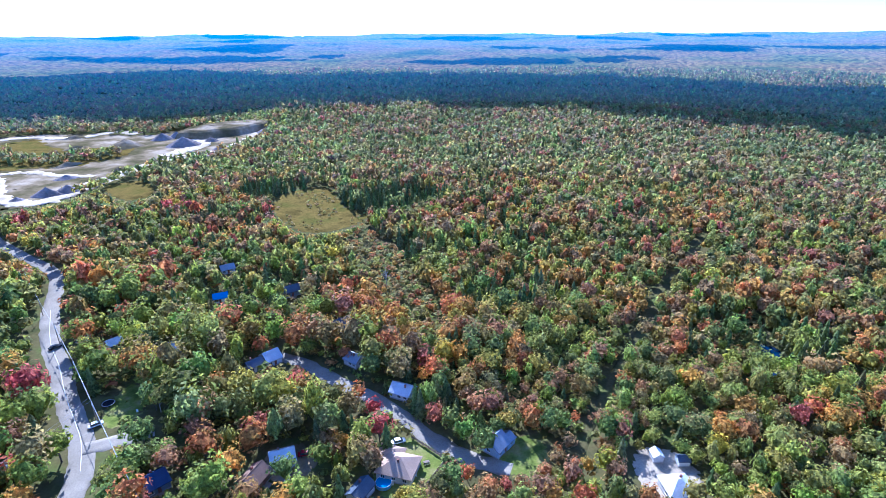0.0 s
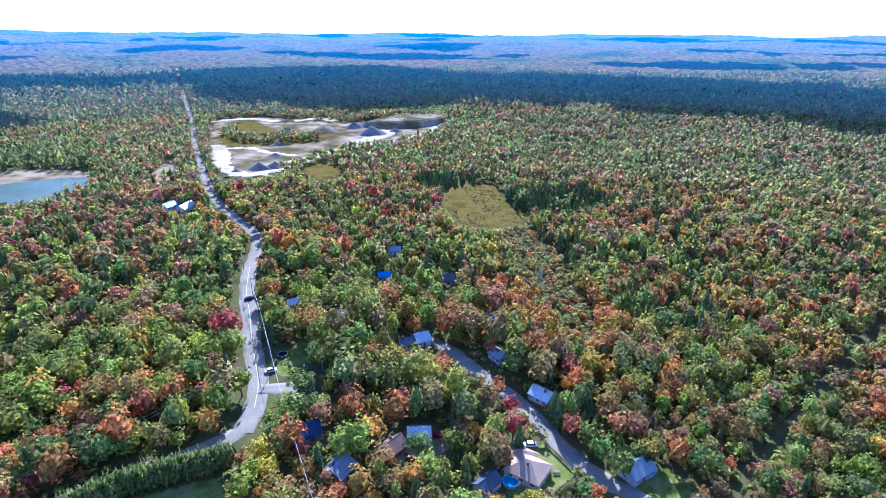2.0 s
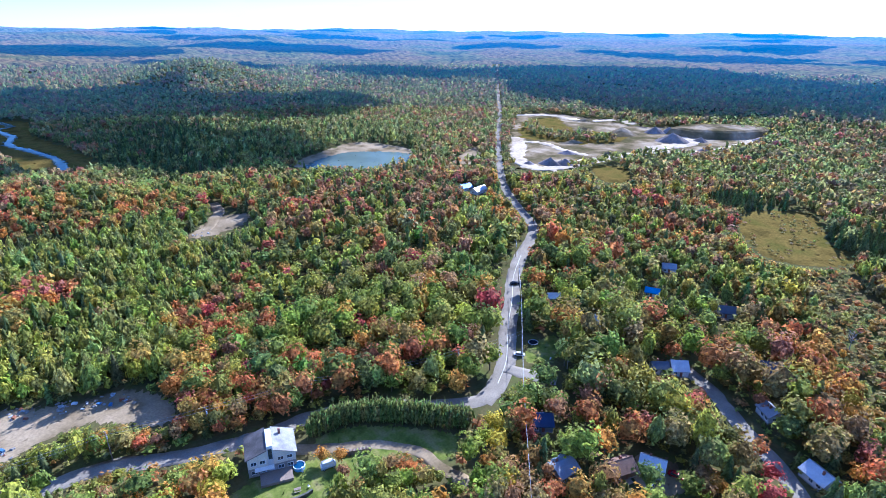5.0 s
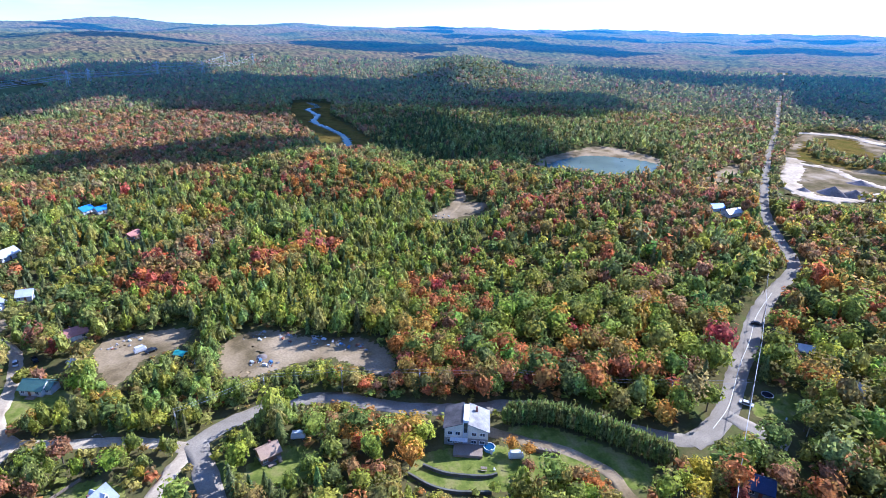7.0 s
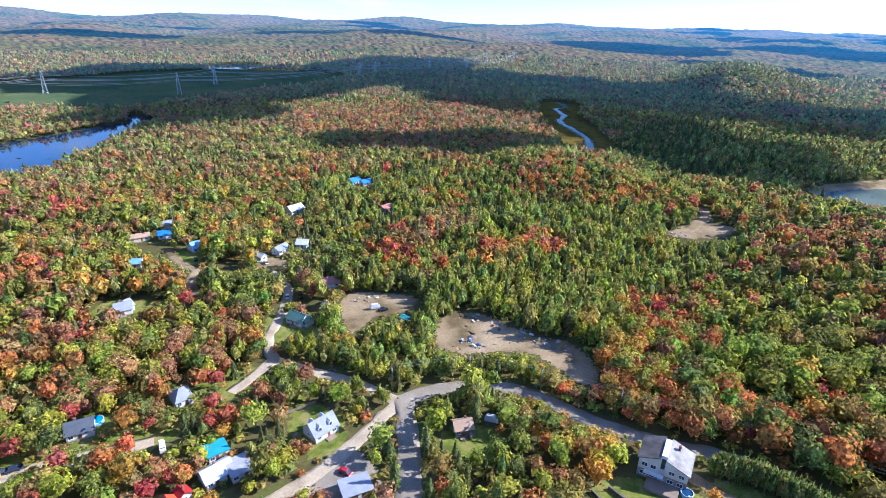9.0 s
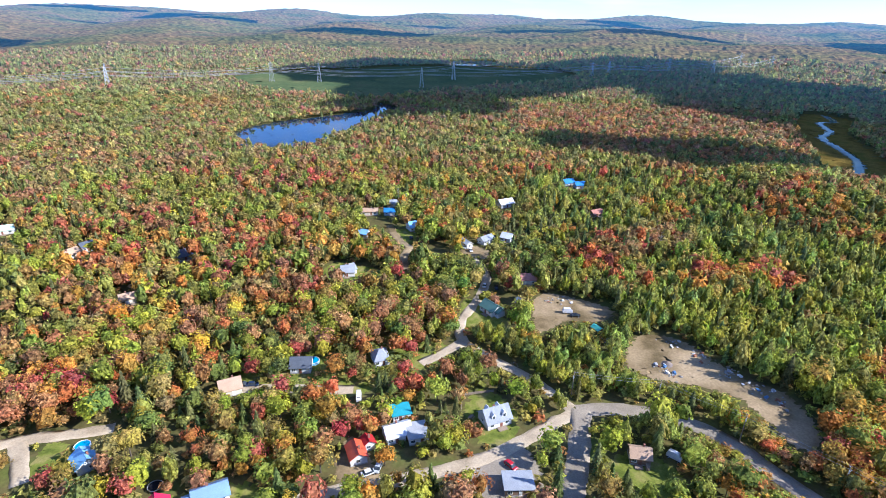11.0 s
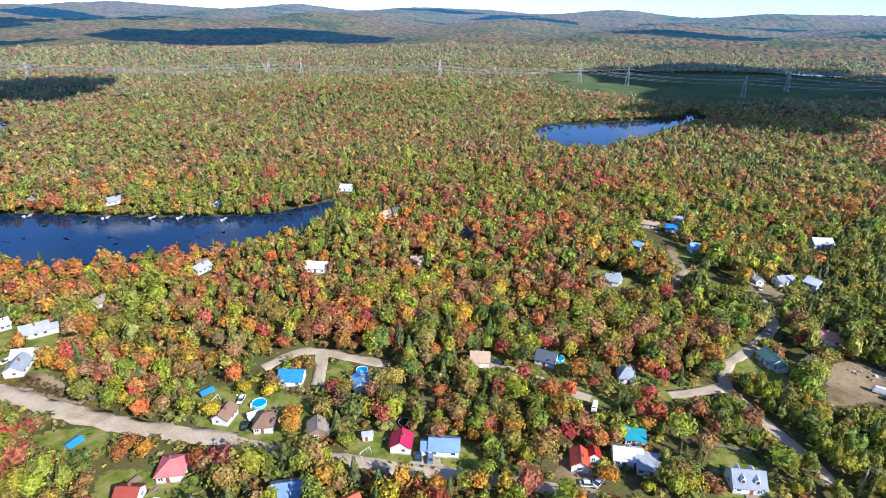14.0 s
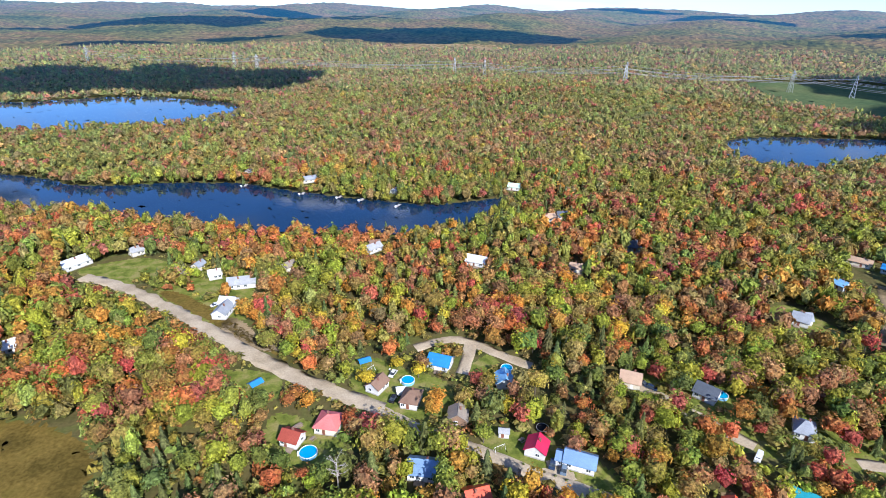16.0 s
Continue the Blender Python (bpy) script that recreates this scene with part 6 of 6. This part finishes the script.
patch("lawn", [(-125, 60), (-123, 71), (-116, 80), (-106, 89), (-97, 95), (-91, 86), (-104, 77), (-115, 66), (-120, 57)], 0.9, 0.03, M_GRASS, "long grass below the cedar hedge", "lawn")


# ---- distance ----
M_FAR = distant("hazed_forest")
FAR_R = 1665 * (4930 / 1665) ** (np.arange(71) / 70)
FAR_A = np.radians(np.arange(-60, 235, 0.3))
fx, fy = np.outer(FAR_R, -np.sin(FAR_A)), np.outer(FAR_R, np.cos(FAR_A))
g7 = np.random.default_rng(77)
fz = land(fx, fy) + 6.0 + g7.normal(size=fx.shape) * 1.5
pond_cut = inside(fx, fy, [(-1320, -840), (-1430, -725), (-1270, -620), (-1150, -744)])
way = np.array((-1147, 1238)) - np.array((-806, 875))
way = way / np.linalg.norm(way)
off = np.abs((fx + 806) * way[1] - (fy - 875) * way[0])
fz = np.where(pond_cut | ((off < 14) & (fy > 900) & (fx < 0) & (np.hypot(fx, fy) < 1900)), land(fx, fy) - 3, fz)
ids = np.arange(fx.size).reshape(fx.shape)
ff = np.stack([ids[:-1, :-1], ids[1:, :-1], ids[1:, 1:], ids[:-1, 1:]], -1).reshape(-1, 4)
tagged(new("backdrop", link_mesh("backdrop", np.stack([fx, fy, fz], -1).reshape(-1, 3), ff, M_FAR)), "forested hills to the horizon, blue haze painted as glow", "hills", kind="structure")


# fair-weather cumulus, drifting over the country; only their shade reaches the woods in view
M_CLOUD = surface("cloud_vapour", [(0.3, (0.78, 0.78, 0.8)), (0.7, (0.84, 0.84, 0.84))], 0.004, 0.02, 1.0, 0.2, fine_mix=0.1)


def cloud(gx, gy, rx, ry, turn, seed, base=760.0):
    """A flat-based cumulus whose shade falls on (gx, gy): a cluster of billows."""
    g = np.random.default_rng(seed)
    x, y = gx + TO_SUN.x / TO_SUN.z * base, gy + TO_SUN.y / TO_SUN.z * base
    v0, f0 = ico(2 if math.hypot(gx, gy) < 2000 else 1)
    verts, faces = [], []
    c, s = math.cos(radians(turn)), math.sin(radians(turn))
    for k in range(26):
        a, q = g.uniform(0, 6.28), math.sqrt(g.random()) * 0.8
        u, w = rx * q * math.cos(a), ry * q * math.sin(a)
        r = min(rx, ry) * g.uniform(0.35, 0.6)
        mid = np.array([x + u * c - w * s, y + u * s + w * c, base])
        lump = v0 * np.array([r * 1.15, r * 1.15, r * 0.45]) * (1 + 0.18 * g.normal(size=(len(v0), 1)))
        lump[:, 2] = np.maximum(lump[:, 2], -r * 0.08)
        faces.append(f0 + sum(len(q) for q in verts))
        verts.append(lump + mid)
    tagged(new("cloud", link_mesh("cloud", np.concatenate(verts), np.concatenate(faces), M_CLOUD, True)), "white fair-weather cumulus cloud with a flat base", "cloud", kind="structure")


g8 = np.random.default_rng(88)
for k in range(46):              # beyond, the same clouds go on to the horizon
    a, q = radians(g8.uniform(-58, 215)), g8.uniform(2450, 4700)
    CLOUDS.append((-math.sin(a) * q, math.cos(a) * q, g8.uniform(180, 620), g8.uniform(70, 210), math.degrees(a) + g8.uniform(-25, 25)))
for k, row in enumerate(CLOUDS):
    cloud(*row, seed=100 + k)


# ---- small things ----
ribbon("road_marking", MAIN[9:-1], 0.22, 0.17, M_LINE, "worn pale centre line on the asphalt", "road marking", clear=False, wobble=0.0)
for name, poly, material, label in (
        ("yard", [(-118, -46), (-108, -36), (-97, -36), (-92, -44), (-98, -54), (-110, -54)], M_ASPHALT, "grey parking yard under trees"),
        ("yard", [(-246, -140), (-247, -126), (-236, -122), (-234, -136)], M_SAND, "sandy yard between white cottages"),
        ("yard", [(-54, 132), (-44, 136), (-38, 130), (-41, 121), (-50, 122)], M_SAND, "sandy yard beside a white cottage"),
        ("yard", [(58, 130), (70, 131), (74, 122), (70, 112), (57, 112)], M_GRAVEL, "pale gravel yard by the white house"),
        ("yard", [(-92, -92), (-84, -76), (-78, -74), (-76, -84), (-84, -92)], M_SAND, "sandy drive before the red-roofed cottage"),
        ("yard", [(-46, -113), (-50, -106), (-47, -101), (-42, -107)], M_GRAVEL, "gravel driveway with two cars"),
        ("verge", [(100, -236), (70, -206), (48, -185), (34, -172), (40, -180), (62, -206), (88, -234)], M_DRYGRASS, "dry bare verge along the gravel road"),
        ("verge", [(62, -210), (48, -192), (40, -182), (50, -184), (66, -200)], M_SAND, "sandy shoulder of the gravel road")):
    patch(name, poly, 0.9, 0.055, material, label, "yard", open_view=False)


def bare_tree(x, y, high, seed, label):
    """A leafless tree: trunk and forking limbs."""
    g = np.random.default_rng(seed)
    t = thing("bare_tree", at(x, y, g.uniform(0, 360)), label, "tree", "leafless trees")
    part("trunk", rod((0, 0, -0.1), (0, 0, high * 0.9), high * 0.02, high * 0.004, 7), M_DEADWOOD, t)
    for k in range(16):
        a, z = g.uniform(0, 6.28), high * g.uniform(0.3, 0.8)
        reach = high * g.uniform(0.16, 0.32)
        tip = Vector((reach * math.cos(a), reach * math.sin(a), z + reach * g.uniform(0.6, 1.2)))
        bm = rod((0, 0, z), tip, high * 0.007, high * 0.003, 4)
        for j in range(4):
            q = Vector((0, 0, z)).lerp(tip, g.uniform(0.4, 0.95))
            rod(q, q + Vector(g.normal(size=3)) * high * 0.05 + Vector((0, 0, high * 0.04)), high * 0.003, high * 0.0015, 3, bm)
        part("limb", bm, M_DEADWOOD, t)


M_DEADWOOD = paint("bleached_wood", (0.42, 0.38, 0.34), 0.9)
for k, (x, y, high) in enumerate(((17, -111, 13), (-141, 186, 10), (-122, 176, 9), (-28, 250, 9), (-172, 104, 12), (92, -245, 10), (-96, 152, 9), (-300, -52, 9), (-306, -46, 9), (-295, -60, 8))):
    bare_tree(x, y, high, 300 + k, "leafless grey tree with bleached forking limbs")
    free_disc(x, y, 2.2, 0.1)


def dock(x, y, turn):
    d = thing("dock", pose(x, y, LAKE_Z, 0, 0, turn), "pale wooden boat dock at the lake shore", "dock", "docks on the lake")
    for k in range(5):
        part("plank", box(1.0, 1.9, 0.08, k * 1.05, 0, 0.35), M_DEADWOOD, d)
    for sx in (-0.3, 4.4):
        for sy in (-0.9, 0.9):
            part("post", rod((sx, sy, -0.6), (sx, sy, 0.7), 0.07), M_WOOD, d)


def boat(x, y, turn):
    b = thing("boat", pose(x, y, LAKE_Z + 0.05, 0, 0, turn), "small white boat moored at the shore", "boat", "boats on the lake")
    v = [(-2, -0.8, 0.6), (1.2, -0.8, 0.6), (2.4, 0, 0.7), (1.2, 0.8, 0.6), (-2, 0.8, 0.6), (-1.8, -0.5, 0), (1.0, -0.5, 0), (1.9, 0, 0.05), (1.0, 0.5, 0), (-1.8, 0.5, 0)]
    part("hull", solid(v, [(0, 1, 6, 5), (1, 2, 7, 6), (2, 3, 8, 7), (3, 4, 9, 8), (4, 0, 5, 9), (5, 6, 7, 8, 9)]), M_TRIM, b)
    for q in (-1.0, 0.3):
        part("bench", box(0.3, 1.3, 0.06, q, 0, 0.4), M_WOOD, b)


for x, y, turn in ((44, -377, 80), (18, -366, 70), (-21, -343, 60), (87, -401, 85), (3, -358, 70)):
    dock(x, y, turn)
    boat(x + 3, y + 4.5, turn + 20)


def wood_pile(x, y, turn, long, seed):
    g = np.random.default_rng(seed)
    p = thing("wood_pile", at(x, y, turn), "stacked split firewood logs on grass", "wood pile", "stacks of firewood")
    for j in range(4):
        for k in range(int(long / 0.42)):
            q = -long / 2 + 0.42 * k + 0.2 * (j % 2)
            part("log", rod((q, -0.5, 0.2 + j * 0.34), (q + g.normal() * 0.03, 0.5, 0.2 + j * 0.34), 0.19 * g.uniform(0.85, 1.1), sides=6), M_WOOD, p)


for row in ((-112, 66, 60, 6, 1), (-110.5, 69, 60, 5, 2), (-130, -12, 20, 4, 3), (-34, -108, 60, 3, 4), (30, -137, 40, 3, 5)):
    wood_pile(*row)


def picnic_table(x, y, turn):
    t = thing("picnic_table", at(x, y, turn), "weathered wooden picnic table on a lawn", "table", "garden tables")
    for k in range(4):
        part("board", box(1.9, 0.18, 0.05, 0, -0.3 + 0.2 * k, 0.74), M_WOOD, t)
    for s in (-1, 1):
        part("bench", box(1.9, 0.26, 0.05, 0, s * 0.75, 0.44), M_WOOD, t)
        part("leg", box(0.09, 1.5, 0.09, s * 0.7, 0, 0.38), M_WOOD, t)
        part("brace", rod((s * 0.7, -0.6, 0), (s * 0.7, 0.2, 0.74), 0.05), M_WOOD, t)


def swing_set(x, y, turn):
    s = thing("swing_set", at(x, y, turn), "white metal garden swing frame on a lawn", "swing", "garden swings")
    part("top_bar", rod((-1.8, 0, 2.1), (1.8, 0, 2.1), 0.06), M_TRIM, s)
    for sx in (-1.8, 1.8):
        for sy in (-0.9, 0.9):
            part("leg", rod((sx, sy, 0), (sx, 0, 2.1), 0.05), M_TRIM, s)
    for q in (-0.7, 0.7):
        w = part("seat", box(0.5, 0.22, 0.05, q, 0, 0.5), M_WOOD, s)
        for d in (-0.2, 0.2):
            part("rope", rod((q + d, 0, 0.52), (q + d, 0, 2.08), 0.02, sides=4), M_WIRE, w)


def garden_chair(x, y, turn):
    c = thing("garden_chair", at(x, y, turn), "white plastic garden chair on grass", "chair", "garden chairs")
    part("seat", box(0.55, 0.5, 0.06, 0, 0, 0.42, 0.02), M_TRIM, c)
    part("backrest", box(0.55, 0.06, 0.55, 0, 0.25, 0.45, 0.02), M_TRIM, c)
    for sx in (-0.22, 0.22):
        for sy in (-0.2, 0.2):
            part("leg", box(0.05, 0.05, 0.42, sx, sy, 0), M_TRIM, c)


for row in ((-39, -121, 30), (2, -160, 10), (25, -131, 50), (-110, 46, 70), (-5, 127, 20), (-120, -66, 0)):
    picnic_table(*row)
for row in ((-31, -118, 20), (6, -163, 50), (-54, -112, 70)):
    swing_set(*row)
for row in ((-44, -122, 20), (-42.5, -121.5, 60), (0, -156, 10), (1.2, -155, 80), (4, -152, 130), (24, -134, 20), (-109, 49, 100), (-8, 122, 10), (-104, 152, 30), (8, -160, 60), (-1, -163, 20), (-14, -141, 40)):
    garden_chair(*row)
for k in range(5):
    sx, sy = -36.5 - 2.6 * k, -111.5 + 1.9 * k
    shrub = new("shrub", mesh_from("shrub", [grown(BROAD[1][k], sx, sy, 0.0, 0.55, 1.0, 0, tint_of(DARK, g6), k, g6)], M_LEAF))
    tagged(shrub, "small clipped round shrub in a lawn row", "shrub", "row of lawn shrubs")
for k in range(18):
    a = k * math.pi / 9
    s = new("stone", BOULDERS[k % 5])
    s.matrix_basis = at(-153 + 3.2 * math.cos(a), -67 + 1.9 * math.sin(a), k * 40, 0.05) @ Matrix.Diagonal((0.32, 0.32, 0.25, 1))
    tagged(s, "pale edging stone of a round flower bed", "stone", "stones of the flower bed")
free_disc(-153, -67, 4.5, 3.5)


def mast(x, y, high):
    m = thing("antenna_mast", at(x, y), "thin grey steel antenna mast beside a house", "antenna", "antenna masts")
    part("pole", rod((0, 0, 0), (0, 0, high), 0.14, 0.08, 6), M_STEEL, m)
    for k in range(3):
        part("crossbar", rod((-0.9, 0, high - 0.4 - 0.6 * k), (0.9, 0, high - 0.4 - 0.6 * k), 0.05), M_STEEL, m)


mast(-272, -208, 16)
mast(-270, -200, 14)

# a straight trail cut through the southern woods, and a sheet imitating dark shade
ribbon("forest_trail", [(40, 128), (63, 169), (84, 201), (111, 244), (136, 276), (165, 318)], 3.4, 0.03, M_FLOOR, "straight shaded trail cut through the woods", "trail", open_view=False, verge=1.6)
patch("forest_pool", [(129, 190), (135, 188), (132, 178), (126, 170), (120, 171), (123, 180)], 1.5, 0.05, M_WATER, "dark water sheet standing in for a shaded gap among spruces", "pond", open_view=False)

# ---- woods, planted last so that they leave the houses free ----
# trees that stand apart beside the houses: x, y, crown radius, tint
SOLITARY = [(-119, 27, 4.4, YELLOW), (-124, 31, 4.0, LIME), (-129, 20, 4.0, GREEN), (-131, 9, 3.4, ORANGE), (-126, 12, 3.0, RED), (-97, 50, 3.2, GREEN), (-91, 65, 3.4, GREEN),
            (-87, 73, 3.2, OLIVE), (-105, 58, 2.2, MAROON), (-89, 104, 3.8, YELLOW), (-98, 153, 4.8, DARK), (-76, -91, 4.6, OLIVE), (-67, -106, 2.6, ORANGE), (-59, -94, 3.2, GREEN),
            (-64, -90, 3.0, DARK), (-27, -122, 3.2, GREEN), (-15, -140, 3.6, ORANGE), (-62, -130, 3.2, RED), (-50, -142, 4.4, OLIVE), (-85, -117, 4.4, LIME), (-103, -88, 3.2, LIME),
            (-89, -95, 3.2, CRIMSON), (-121, -80, 4.6, GREEN), (-46, -130, 3.2, GREEN), (-33, -144, 3.4, OLIVE), (-76, 136, 4.2, MAROON), (-61, 123, 4.4, ORANGE), (-23, 149, 3.0, CRIMSON),
            (-7, 167, 2.8, ORANGE), (-31, 133, 3.0, ORANGE), (-45, 120, 4.0, DARK), (-39, 112, 4.4, GREEN), (-92, 134, 5.2, DARK), (-87, 98, 3.2, LIME), (-87, 105, 3.0, YELLOW)]
# trees that stand out by their colour: x, y, crown radius, tint
STANDOUT = [(-20, 137, 4.2, CRIMSON), (-72, 186, 3.6, RED), (-13, -136, 3.6, ORANGE), (8, -154, 3.4, YELLOW), (-57, -166, 3.4, CRIMSON), (-4, -162, 2.8, YELLOW), (-11, -157, 2.8, YELLOW), (-63, -108, 2.2, ORANGE),
            (-124, -127, 3.4, ORANGE), (-88, -77, 3.2, ORANGE), (-145, -73, 3.8, MAROON), (-187, -147, 4.2, CRIMSON), (-153, 51, 3.0, RED), (-82, 98, 4.0, YELLOW), (-116, 25, 4.2, ORANGE)]
STANDOUT += SOLITARY
STANDOUT += [(-115, 57, 2.4, ORANGE), (-111, 61, 2.4, ORANGE), (-91, -160, 3.2, RED), (-33, -263, 4.0, RED), (91, -172, 3.6, CRIMSON), (3, -198, 3.4, ORANGE), (86, 133, 4.4, ORANGE), (82, 128, 3.6, YELLOW), (7, 120, 2.6, RED),
             (-75, 214, 3.4, ORANGE), (121, 145, 4.0, RED), (124, 140, 4.0, ORANGE), (-143, 144, 5.4, LIME), (-115, 129, 5.0, GREEN), (13, -223, 3.4, ORANGE), (27, -145, 3.0, ORANGE), (-37, -133, 3.0, YELLOW)]
for sx, sy, sr, st in STANDOUT:
    free_disc(sx, sy, sr * 1.1, 0.1)
specimens = [(sx, sy, float(land(sx, sy)), sr, sr * 2.4, 0, st, math.hypot(sx, sy)) for sx, sy, sr, st in STANDOUT]
single_trees(grow_all(plant()) + specimens)
